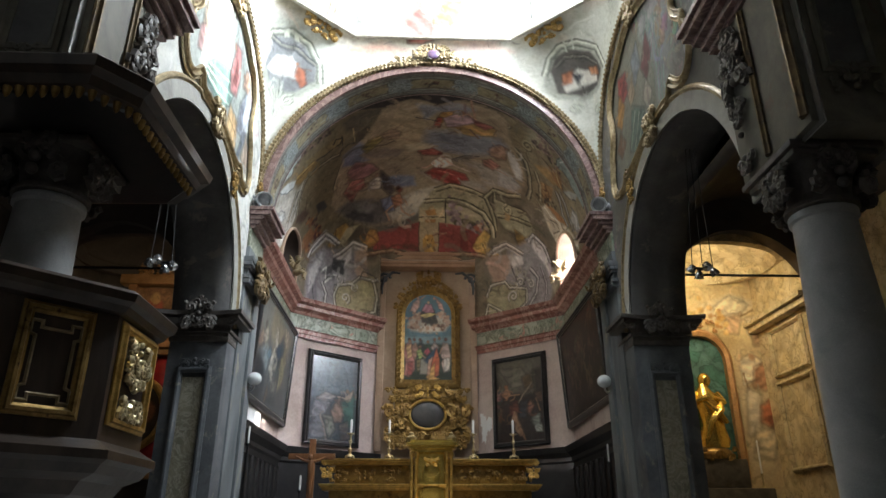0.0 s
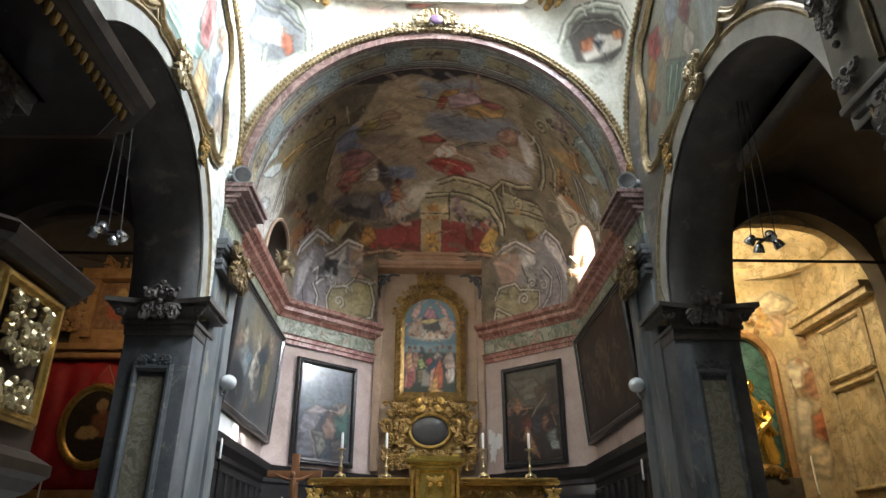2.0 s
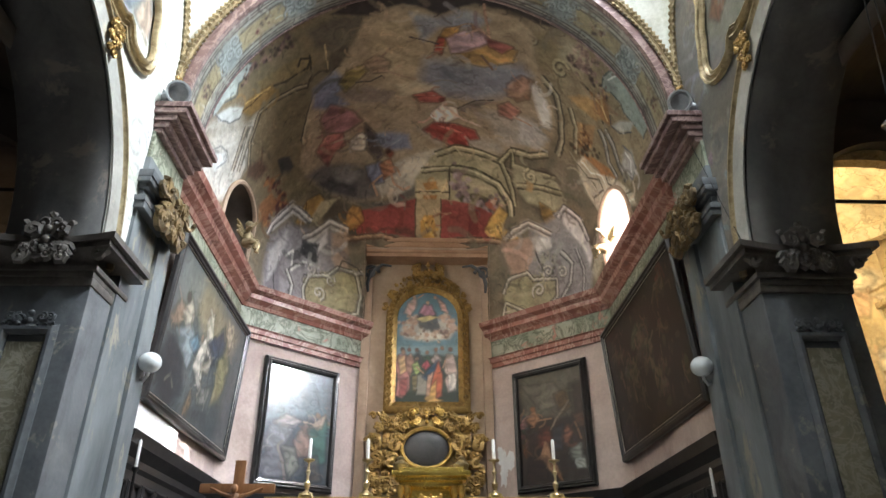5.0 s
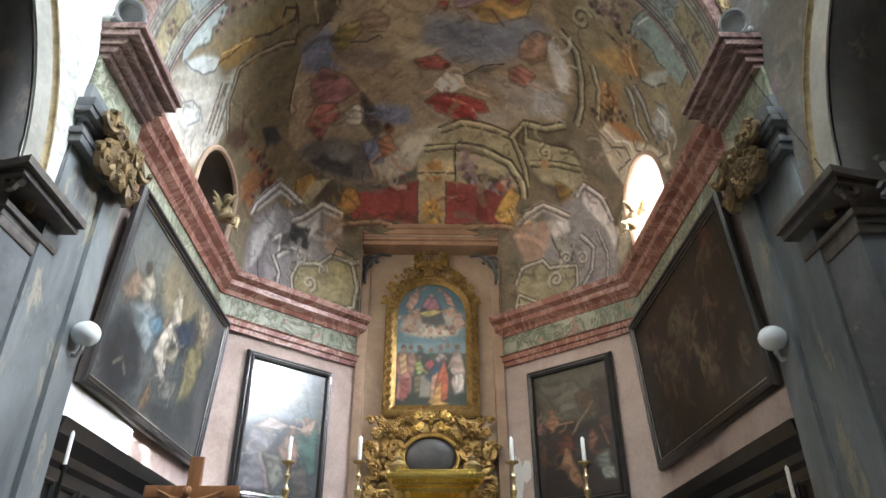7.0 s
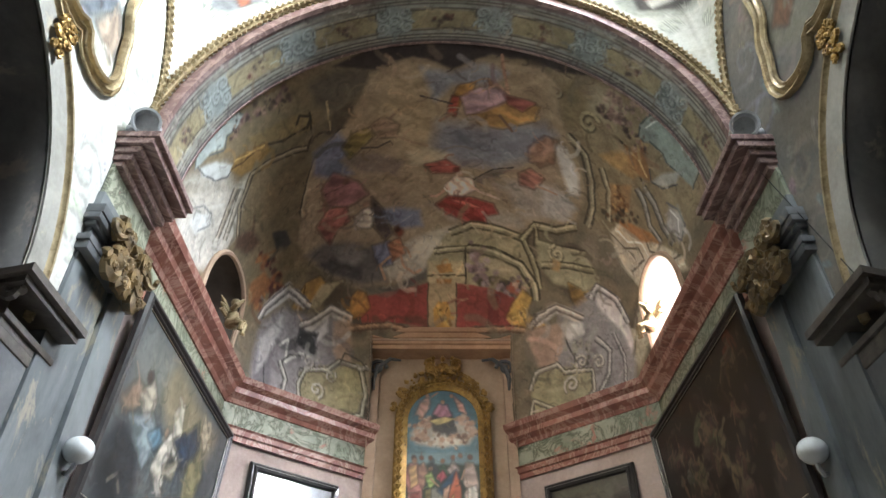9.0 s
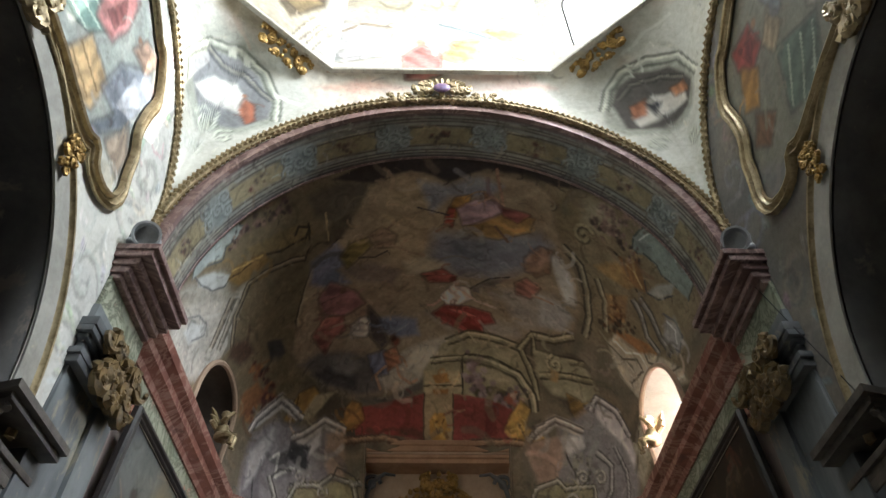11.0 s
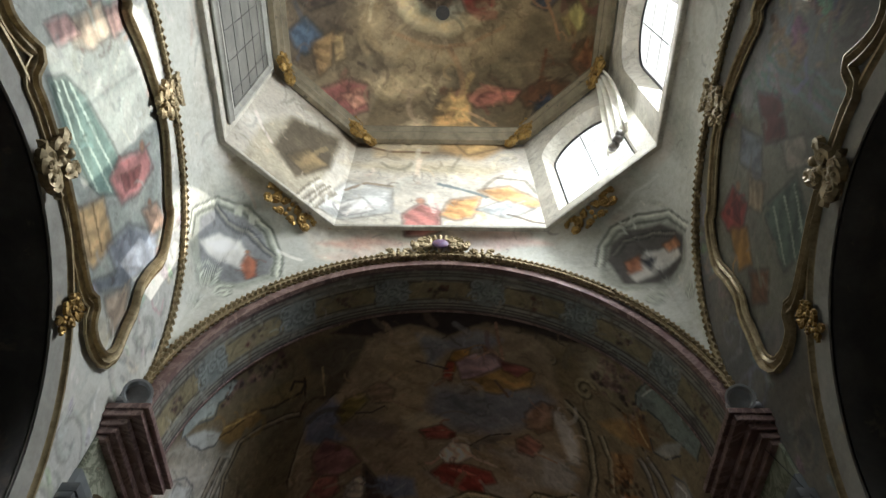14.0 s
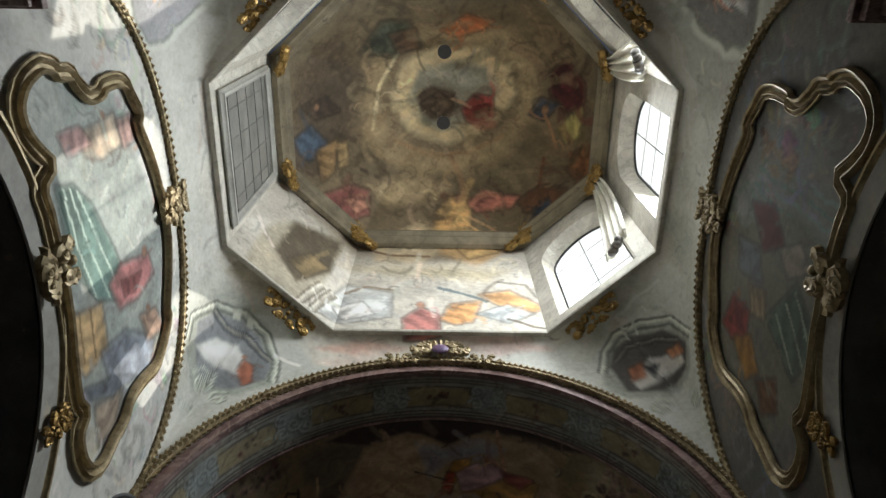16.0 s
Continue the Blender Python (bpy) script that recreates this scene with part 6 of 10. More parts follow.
def draw_west(cv):
    cv.chart("yz")
    cv.fill([(8.73, 8.84), (9.09, 10.41), (11.14, 11.28), (12.58, 10.55), (13.02, 8.66), (11.4, 8.48), (10.3, 8.66), (9.31, 8.72)], (0.347, 0.397, 0.371), 0.18)
    cv.fill([(8.65, 8.67), (8.77, 9.13), (9.13, 9.22), (9.71, 9.11), (9.6, 8.71), (9.17, 8.57)], (0.423, 0.456, 0.423), 0.1)
    cv.robe([(9.84, 8.83), (9.9, 9.14), (10.19, 9.43), (10.97, 9.8), (11.64, 9.99), (11.3, 9.23), (10.69, 8.81)], (0.133, 0.254, 0.223), 0.072)
    cv.stroke([(9.91, 8.95), (10.57, 9.01), (11.25, 9.2)], 0.022, (0.456, 0.604, 0.527))
    cv.stroke([(9.92, 9.08), (10.59, 9.22), (11.39, 9.48)], 0.023, (0.456, 0.604, 0.527))
    cv.stroke([(9.99, 9.22), (10.68, 9.46), (11.52, 9.75)], 0.024, (0.456, 0.604, 0.527))
    cv.stroke([(9.91, 8.86), (10.6, 8.92), (11.15, 9.08)], 0.022, (0.0648, 0.138, 0.112))
    cv.robe([(9.42, 9.46), (9.37, 10.31), (9.71, 10.42), (9.78, 9.86), (9.65, 9.5)], (0.503, 0.392, 0.279), 0.075)
    cv.robe([(9.33, 9.03), (9.34, 9.5), (9.57, 9.67), (9.57, 9.17)], (0.479, 0.27, 0.254), 0.058)
    cv.robe([(9.45, 10.36), (9.44, 10.85), (9.75, 10.91), (9.79, 10.47)], (0.371, 0.216, 0.188), 0.064)
    cv.dab((9.32, 10.04), 0.065, (0.434, 0.231, 0.138))
    cv.robe([(11.26, 9.53), (11.15, 9.87), (11.33, 10.64), (11.63, 10.73), (11.72, 10.17), (11.63, 9.66)], (0.552, 0.195, 0.188), 0.075)
    cv.robe([(11.35, 9.81), (11.45, 10.38), (11.62, 10.13), (11.55, 9.82)], (0.27, 0.0723, 0.0685), 0.043)
    cv.dab((11.24, 10.55), 0.081, (0.479, 0.246, 0.15))
    cv.robe([(11.24, 8.63), (11.39, 9.26), (11.98, 9.22), (11.96, 8.67), (11.71, 8.48)], (0.515, 0.332, 0.133), 0.071)
    cv.stroke([(11.28, 8.77), (11.81, 8.7)], 0.023, (0.262, 0.162, 0.0513))
    cv.stroke([(11.33, 9.01), (11.91, 8.93)], 0.024, (0.262, 0.162, 0.0513))
    cv.robe([(11.94, 9.09), (11.99, 9.69), (12.51, 10.41), (12.79, 10.11), (12.45, 9.17)], (0.254, 0.296, 0.371), 0.095)
    cv.robe([(12.11, 8.59), (12.36, 9.2), (12.67, 9.75), (12.55, 9.13), (12.27, 8.66)], (0.15, 0.181, 0.231), 0.06)
    cv.robe([(12.0, 10.14), (12.12, 10.61), (12.52, 10.78), (12.41, 10.25)], (0.434, 0.262, 0.175), 0.072)
    cv.dab((12.01, 10.4), 0.071, (0.392, 0.202, 0.117))
    cv.robe([(12.44, 8.73), (12.68, 9.32), (12.93, 9.07), (12.92, 8.62)], (0.352, 0.262, 0.188), 0.078)
    cv.fill([(12.34, 8.37), (12.69, 8.64), (12.95, 8.47), (12.69, 8.24)], (0.479, 0.456, 0.371), 0.071)
    cv.brushwork(500, 0.14, 8)
    cv.deepen(1.3, 0.4, 0.95)


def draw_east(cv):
    # pigments darkened to carry the shade of the east wall
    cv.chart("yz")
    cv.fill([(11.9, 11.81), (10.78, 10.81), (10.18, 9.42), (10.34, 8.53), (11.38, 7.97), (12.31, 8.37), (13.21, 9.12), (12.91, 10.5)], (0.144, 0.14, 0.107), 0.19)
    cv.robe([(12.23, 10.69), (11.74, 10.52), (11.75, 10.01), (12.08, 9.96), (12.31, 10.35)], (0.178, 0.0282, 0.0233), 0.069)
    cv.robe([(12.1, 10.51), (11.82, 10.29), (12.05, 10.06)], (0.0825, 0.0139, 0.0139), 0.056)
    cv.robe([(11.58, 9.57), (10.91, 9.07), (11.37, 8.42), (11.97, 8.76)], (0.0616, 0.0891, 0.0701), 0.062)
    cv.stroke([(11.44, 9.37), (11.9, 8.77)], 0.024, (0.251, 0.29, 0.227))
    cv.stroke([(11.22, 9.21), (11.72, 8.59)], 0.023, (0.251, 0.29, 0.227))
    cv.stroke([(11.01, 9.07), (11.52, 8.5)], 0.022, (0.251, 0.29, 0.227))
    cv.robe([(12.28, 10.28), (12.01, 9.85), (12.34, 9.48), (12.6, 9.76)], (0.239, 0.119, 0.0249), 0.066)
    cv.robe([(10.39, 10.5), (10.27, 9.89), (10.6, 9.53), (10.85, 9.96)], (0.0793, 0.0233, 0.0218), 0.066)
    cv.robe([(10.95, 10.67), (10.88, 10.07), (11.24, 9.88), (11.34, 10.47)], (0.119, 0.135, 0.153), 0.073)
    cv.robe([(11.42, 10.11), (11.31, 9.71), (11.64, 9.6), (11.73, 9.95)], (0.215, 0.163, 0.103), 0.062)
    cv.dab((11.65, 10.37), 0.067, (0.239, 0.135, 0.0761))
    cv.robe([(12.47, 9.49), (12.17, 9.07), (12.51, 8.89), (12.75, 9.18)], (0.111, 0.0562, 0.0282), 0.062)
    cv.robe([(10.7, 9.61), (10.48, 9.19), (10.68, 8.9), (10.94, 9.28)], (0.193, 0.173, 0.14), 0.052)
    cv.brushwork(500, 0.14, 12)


def paint_side(s):
    def go(P):
        W_ = [(0.40, 0.42, 0.40), (0.62, 0.62, 0.57), (0.52, 0.53, 0.51), (0.68, 0.66, 0.60)]
        # east side: wall's shade mixed into a darker palette and factor k
        E_SHADED = [(0.08, 0.075, 0.062), (0.17, 0.155, 0.13), (0.12, 0.12, 0.115), (0.21, 0.19, 0.16)]
        cv = Paint(P, (0, 10.6, 7.5), W_ if s < 0 else E_SHADED, 0.35, 21 + s)
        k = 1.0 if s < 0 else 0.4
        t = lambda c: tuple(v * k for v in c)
        X = s * 4.0
        cv.oval((X, 11.0, 9.8), 2.1, 1.3, 0, t((0.50, 0.53, 0.53)), 0.7, 0.3, 0.2)
        cv.cloud((X, 10.3, 10.6), 1.0, t((0.66, 0.66, 0.64)), t((0.42, 0.44, 0.46)), 14)
        for j in range(7):
            cv.line((X, 10.3, 9.5), [(0.5 - 0.13 * j, 0.9), (0.45 - 0.15 * j, 0.1), (0.5 - 0.17 * j, -0.8)], 0.045, t((0.26, 0.44, 0.38) if j % 2 else (0.42, 0.58, 0.52)), 0.85)
        for y, z, sz, col in ((11.7, 10.1, 0.7, (0.62, 0.26, 0.23)), (12.3, 9.0, 0.8, (0.34, 0.39, 0.47)), (11.5, 8.95, 0.55, (0.54, 0.40, 0.20)), (9.6, 10.1, 0.65, (0.58, 0.38, 0.36)), (9.2, 9.4, 0.5, (0.44, 0.48, 0.50)), (10.9, 10.9, 0.5, (0.50, 0.30, 0.28)), (12.6, 10.3, 0.5, (0.52, 0.34, 0.22))):
            cv.figure((X, y, z), sz, t(col), t((0.58, 0.42, 0.32)), t((0.64, 0.62, 0.58)))
        busy(cv, lambda q: (X, q.uniform(8.5, 13.3), q.uniform(8.3, 11.3)), 130, 0.14, tuple(t(v) for v in ((0.64, 0.62, 0.57), (0.40, 0.44, 0.46), (0.56, 0.42, 0.34), (0.34, 0.42, 0.40), (0.50, 0.47, 0.38))), 0.6)
        for y, z in ((13.5, 9.5), (13.6, 8.6), (13.3, 7.3), (13.5, 6.6), (8.1, 9.5), (7.7, 8.6), (13.0, 10.9), (8.3, 10.8)):
            cv.scroll((X, y, z), 0.34, t((0.62, 0.62, 0.58)), t((0.36, 0.36, 0.34)), 1)
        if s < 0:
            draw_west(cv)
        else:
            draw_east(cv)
        return cv
    return go


def paint_band(P):
    """Broad arch band: lines along its edges, ochre panels, blue-grey scrolled cartouches between them."""
    cv = Paint(P, (0, 12, 8), [(0.27, 0.28, 0.25), (0.40, 0.40, 0.34), (0.33, 0.35, 0.33), (0.44, 0.42, 0.36)], 0.5, 31)
    cv.chart("yz")
    y0, y1 = float(P[:, 1].min()), float(P[:, 1].max())
    turn = np.arctan2(P[:, 2] - SPRING, P[:, 0])
    cv.Q = np.stack([3.84 * turn, P[:, 1]], 1) + 0.012 * np.stack([cv.fine, cv.broad], 1)
    end, w = 3.84 * math.pi, y1 - y0
    long = lambda f: [(end * k / 24, y0 + w * f) for k in range(25)]
    cv.stroke(long(0.03), 0.05, (0.24, 0.15, 0.16))
    cv.stripes(long(0.15), 0.03, (0.52, 0.50, 0.42), (0.16, 0.13, 0.12))
    cv.stripes(long(0.85), 0.03, (0.42, 0.40, 0.34), (0.12, 0.095, 0.09))
    cv.stroke(long(0.96), 0.06, (0.15, 0.11, 0.115))
    for k in range(7):
        a = end * (k + 0.5) / 7
        hw = end / 7 * 0.33
        box_ = [(a - hw, y0 + w * 0.3), (a + hw, y0 + w * 0.3), (a + hw, y0 + w * 0.7), (a - hw, y0 + w * 0.7)]
        cv.fill(box_, (0.40, 0.33, 0.17), 0.04)
        cv.stripes(box_ + box_[:1], 0.022, (0.54, 0.50, 0.38), (0.15, 0.12, 0.09))
        cv.flowers([(a - 0.12, y0 + w * 0.5), (a + 0.12, y0 + w * 0.5)], 12, 0.05, ((0.22, 0.07, 0.06), (0.14, 0.09, 0.08), (0.40, 0.30, 0.2)))
    for k in range(1, 7):
        a = end * k / 7
        cv.fill([(a + 0.3 * math.cos(t), y0 + w * 0.5 + 0.3 * math.sin(t)) for t in (0, 0.8, 1.6, 2.4, 3.2, 4.0, 4.8, 5.6)], (0.30, 0.36, 0.36), 0.1)
        for dx, dy in ((-0.22, 0.12), (0.22, 0.12), (-0.2, -0.14), (0.2, -0.14), (0, 0.0)):
            cv.volute((a + dx, y0 + w * 0.5 + dy), 0.14, (0.42, 0.48, 0.48), (0.13, 0.16, 0.17))
    cv.brushwork(500, 0.1, 32)
    cv.deepen(1.35, 0.3, 0.7)
    return cv


def paint_altar(P):
    cv = Paint(P, (0, 12, 5), [(0.12, 0.18, 0.22), (0.30, 0.36, 0.38), (0.22, 0.24, 0.22)], 0.5, 41)
    cv.chart("xz")
    cv.fill([(-0.79, 8.52), (-0.5, 8.92), (0.02, 9.11), (0.56, 8.92), (0.84, 8.52), (0.84, 7.48), (-0.79, 7.48)], (0.0782, 0.223, 0.314), 0.074)
    cv.fill([(-0.74, 8.0), (0.03, 8.13), (0.8, 8.0), (0.82, 7.58), (-0.76, 7.58)], (0.159, 0.332, 0.423), 0.099)
    cv.fill([(-0.67, 8.03), (-0.5, 8.26), (-0.21, 8.33), (0.31, 8.29), (0.6, 8.29), (0.75, 8.0), (0.6, 7.79), (0.03, 7.71), (-0.56, 7.79)], (0.687, 0.578, 0.434), 0.099)
    cv.fill([(-0.56, 7.92), (0.03, 7.95), (0.63, 7.92), (0.42, 7.78), (-0.33, 7.78)], (0.807, 0.716, 0.578), 0.049)
    cv.flowers([(-0.53, 8.0), (-0.33, 7.9), (0.03, 7.84), (0.42, 7.9), (0.68, 8.05)], 70, 0.062, ((0.578, 0.314, 0.188), (0.745, 0.527, 0.352), (0.254, 0.107, 0.0648)))
    cv.flowers([(-0.6, 8.13), (-0.41, 8.33), (-0.21, 8.39)], 30, 0.062, ((0.631, 0.352, 0.216), (0.479, 0.202, 0.117), (0.745, 0.479, 0.314)))
    cv.flowers([(0.42, 8.39), (0.56, 8.29), (0.68, 8.13)], 30, 0.062, ((0.631, 0.352, 0.216), (0.479, 0.202, 0.117), (0.745, 0.479, 0.314)))
    cv.fill([(-0.25, 8.39), (-0.04, 8.68), (0.25, 8.52), (0.29, 8.13), (0.02, 8.0), (-0.21, 8.13)], (0.0423, 0.0252, 0.0212), 0.074)
    cv.robe([(-0.18, 8.5), (-0.06, 8.72), (0.13, 8.72), (0.22, 8.46), (0.05, 8.37)], (0.527, 0.195, 0.279), 0.049)
    cv.dab((0.03, 8.79), 0.049, (0.631, 0.352, 0.216))
    cv.robe([(-0.27, 8.33), (0.08, 8.42), (0.31, 8.37), (0.08, 8.26), (-0.13, 8.24)], (0.687, 0.527, 0.162), 0.037)
    cv.robe([(0.02, 8.24), (0.25, 8.33), (0.33, 8.07), (0.13, 7.97)], (0.0685, 0.0513, 0.0395), 0.037)
    cv.robe([(-0.57, 8.5), (-0.46, 8.79), (-0.29, 8.92), (-0.27, 8.63), (-0.43, 8.42)], (0.631, 0.352, 0.279), 0.049)
    cv.robe([(0.29, 8.92), (0.49, 8.72), (0.56, 8.5), (0.4, 8.58)], (0.687, 0.314, 0.246), 0.049)
    cv.dab((-0.33, 8.94), 0.049, (0.578, 0.279, 0.162))
    cv.dab((0.23, 8.94), 0.049, (0.578, 0.279, 0.162))
    cv.stroke([(-0.21, 8.92), (-0.1, 9.0)], 0.026, (0.527, 0.246, 0.138))
    cv.fill([(-0.76, 7.58), (0.82, 7.61), (0.82, 7.32), (-0.76, 7.32)], (0.275, 0.434, 0.479), 0.062)
    cv.fill([(-0.78, 7.34), (0.84, 7.34), (0.86, 6.09), (-0.8, 6.09)], (0.0612, 0.0976, 0.0482), 0.074)
    cv.fill([(-0.8, 6.4), (0.86, 6.4), (0.86, 6.09), (-0.8, 6.09)], (0.0331, 0.0578, 0.0273), 0.049)
    cv.fill([(-0.25, 6.82), (0.08, 6.82), (0.05, 6.32), (-0.23, 6.32)], (0.434, 0.392, 0.314), 0.062)
    cv.robe([(-0.77, 7.11), (-0.68, 7.34), (-0.53, 7.34), (-0.41, 6.95), (-0.43, 6.45), (-0.6, 6.24), (-0.74, 6.3), (-0.69, 6.69)], (0.631, 0.216, 0.188), 0.049)
    cv.robe([(-0.69, 7.28), (-0.55, 7.32), (-0.48, 6.95), (-0.64, 6.82)], (0.745, 0.434, 0.162), 0.037)
    cv.robe([(-0.64, 6.69), (-0.46, 6.76), (-0.5, 6.32), (-0.64, 6.3)], (0.456, 0.0976, 0.0802), 0.037)
    cv.dab((-0.6, 7.48), 0.062, (0.144, 0.0578, 0.0296))
    cv.dab((-0.58, 7.41), 0.062, (0.527, 0.262, 0.138))
    cv.robe([(-0.48, 7.28), (-0.39, 7.37), (-0.29, 7.15), (-0.39, 6.82), (-0.48, 6.95)], (0.578, 0.279, 0.188), 0.049)
    cv.dab((-0.43, 7.48), 0.055, (0.254, 0.0976, 0.0513))
    cv.robe([(-0.29, 7.34), (-0.18, 7.45), (-0.09, 7.21), (-0.18, 7.08)], (0.0452, 0.0513, 0.0648), 0.049)
    cv.dab((-0.23, 7.48), 0.055, (0.195, 0.0802, 0.0395))
    cv.robe([(-0.06, 7.24), (0.05, 7.32), (0.15, 7.16), (0.05, 7.03)], (0.0513, 0.138, 0.0685), 0.049)
    cv.dab((0.03, 7.41), 0.055, (0.392, 0.188, 0.0976))
    cv.robe([(-0.34, 7.08), (-0.23, 7.19), (-0.13, 6.95), (-0.25, 6.82)], (0.392, 0.527, 0.117), 0.037)
    cv.robe([(-0.34, 6.79), (-0.23, 6.82), (-0.25, 6.4), (-0.34, 6.43)], (0.254, 0.188, 0.0648), 0.037)
    cv.dab((-0.24, 7.24), 0.049, (0.527, 0.279, 0.162))
    cv.stroke([(-0.23, 7.03), (-0.06, 6.87)], 0.026, (0.631, 0.352, 0.188))
    cv.robe([(-0.09, 7.11), (0.03, 7.21), (0.1, 7.06), (-0.02, 6.95)], (0.578, 0.0648, 0.0976), 0.037)
    cv.robe([(0.13, 7.21), (0.25, 7.41), (0.37, 7.21), (0.29, 7.02)], (0.527, 0.392, 0.352), 0.049)
    cv.dab((0.26, 7.48), 0.055, (0.434, 0.188, 0.0976))
    cv.dab((0.41, 7.53), 0.055, (0.392, 0.188, 0.0976))
    cv.robe([(-0.09, 6.77), (0.08, 7.0), (0.31, 7.21), (0.38, 7.06), (0.19, 6.82), (0.01, 6.69)], (0.0252, 0.0976, 0.188), 0.049)
    cv.robe([(0.1, 6.3), (0.17, 6.76), (0.31, 7.16), (0.42, 6.82), (0.38, 6.32), (0.26, 6.23)], (0.745, 0.138, 0.0296), 0.049)
    cv.robe([(-0.02, 6.22), (0.12, 6.49), (0.26, 6.69), (0.24, 6.23), (0.42, 6.19), (0.08, 6.14)], (0.82, 0.434, 0.0648), 0.037)
    cv.robe([(0.05, 6.82), (0.17, 6.9), (0.08, 6.3), (0.01, 6.27)], (0.687, 0.352, 0.216), 0.037)
    cv.robe([(0.46, 7.08), (0.52, 7.37), (0.68, 7.37), (0.77, 6.95), (0.73, 6.43), (0.56, 6.4), (0.49, 6.69)], (0.687, 0.479, 0.392), 0.049)
    cv.robe([(0.56, 6.82), (0.73, 6.89), (0.75, 6.45), (0.59, 6.43)], (0.82, 0.745, 0.658), 0.037)
    cv.dab((0.62, 7.5), 0.062, (0.254, 0.107, 0.0648))
    cv.robe([(0.38, 6.95), (0.52, 6.82), (0.45, 6.72)], (0.0252, 0.0452, 0.0296), 0.037)
    cv.stroke([(0.49, 7.21), (0.42, 7.02)], 0.026, (0.578, 0.314, 0.188))
    cv.brushwork(260, 0.05, 11)
    cv.deepen(1.2, 0.3, 0.6)
    return cv


def draw_big(cv):
    cv.chart("yz")
    cv.fill([(15.65, 4.48), (15.63, 6.97), (19.97, 6.97), (19.97, 4.47)], (0.108, 0.131, 0.141), 0.19)
    cv.fill([(16.29, 6.54), (16.98, 6.94), (18.51, 6.75), (19.46, 6.71), (19.13, 6.13), (17.69, 5.95), (16.88, 6.17)], (0.294, 0.249, 0.141), 0.36)
    cv.fill([(15.67, 6.28), (15.95, 6.95), (16.98, 6.94), (16.79, 6.12), (16.12, 5.79)], (0.206, 0.225, 0.209), 0.28)
    cv.fill([(15.65, 5.15), (15.99, 5.56), (16.57, 5.47), (17.01, 4.88), (16.55, 4.42), (15.88, 4.49)], (0.0339, 0.0459, 0.0602), 0.19)
    cv.fill([(15.73, 4.8), (16.05, 5.09), (16.64, 4.67), (16.36, 4.43)], (0.0213, 0.0317, 0.0409), 0.14)
    cv.robe([(15.78, 5.71), (16.03, 6.06), (16.4, 6.07), (16.17, 5.73), (15.92, 5.65)], (0.294, 0.197, 0.122), 0.11)
    cv.robe([(16.21, 5.97), (16.47, 6.3), (16.73, 6.14), (16.73, 5.81), (16.48, 5.78)], (0.433, 0.386, 0.294), 0.083)
    cv.dab((16.33, 6.29), 0.11, (0.0803, 0.0542, 0.0385))
    cv.stroke([(16.44, 5.95), (16.6, 5.8), (16.78, 5.74)], 0.043, (0.473, 0.414, 0.326))
    cv.robe([(16.14, 5.63), (16.75, 5.91), (17.19, 5.74), (16.94, 5.27), (16.49, 5.44)], (0.26, 0.334, 0.359), 0.11)
    cv.robe([(16.83, 5.67), (17.09, 5.88), (17.35, 5.76), (17.14, 5.58)], (0.0858, 0.203, 0.286), 0.083)
    cv.robe([(17.43, 6.24), (17.53, 6.49), (17.71, 6.53), (17.9, 6.14), (18.04, 5.7), (17.76, 5.78)], (0.483, 0.443, 0.359), 0.069)
    cv.dab((17.52, 6.51), 0.083, (0.326, 0.264, 0.185))
    cv.robe([(17.21, 5.38), (17.34, 5.71), (17.55, 5.99), (17.72, 5.92), (17.66, 5.55), (17.81, 5.24), (17.72, 5.12)], (0.537, 0.494, 0.405), 0.069)
    cv.dab((17.38, 5.93), 0.083, (0.294, 0.209, 0.141))
    cv.stroke([(17.55, 5.42), (17.84, 5.16), (17.75, 5.0)], 0.043, (0.537, 0.473, 0.377))
    cv.robe([(17.95, 6.07), (18.48, 6.56), (18.74, 6.29), (18.64, 5.88), (18.18, 5.76)], (0.0205, 0.0514, 0.0877), 0.097)
    cv.robe([(17.69, 5.95), (18.03, 6.2), (18.4, 5.99), (18.18, 5.76)], (0.0267, 0.0602, 0.108), 0.069)
    cv.robe([(18.67, 6.48), (18.64, 6.81), (19.05, 6.54), (19.01, 6.3)], (0.414, 0.342, 0.235), 0.069)
    cv.stroke([(18.89, 6.47), (19.2, 6.43)], 0.036, (0.433, 0.359, 0.249))
    cv.robe([(17.6, 5.53), (18.15, 5.79), (18.02, 5.5), (17.68, 5.42)], (0.326, 0.294, 0.209), 0.083)
    cv.robe([(18.48, 5.87), (18.88, 6.24), (19.2, 5.94), (19.08, 5.48), (18.82, 5.11), (18.51, 5.01), (18.6, 5.42)], (0.275, 0.242, 0.104), 0.11)
    cv.robe([(17.71, 5.03), (18.41, 5.35), (18.26, 4.98), (17.81, 4.88)], (0.191, 0.197, 0.162), 0.083)
    cv.robe([(17.2, 4.61), (17.4, 5.01), (17.53, 4.84), (17.42, 4.56)], (0.191, 0.122, 0.0602), 0.069)
    cv.stroke([(17.4, 5.01), (17.33, 4.73), (17.25, 4.55)], 0.036, (0.294, 0.197, 0.104))
    cv.fill([(17.43, 4.6), (19.07, 5.28), (19.8, 4.71), (18.72, 4.53)], (0.0633, 0.0803, 0.0877), 0.19)
    cv.stroke([(16.16, 4.82), (16.34, 4.96), (16.55, 4.8)], 0.036, (0.191, 0.173, 0.141))
    cv.brushwork(260, 0.14, 9)
    cv.deepen(1.15, 0.2, 0.62)


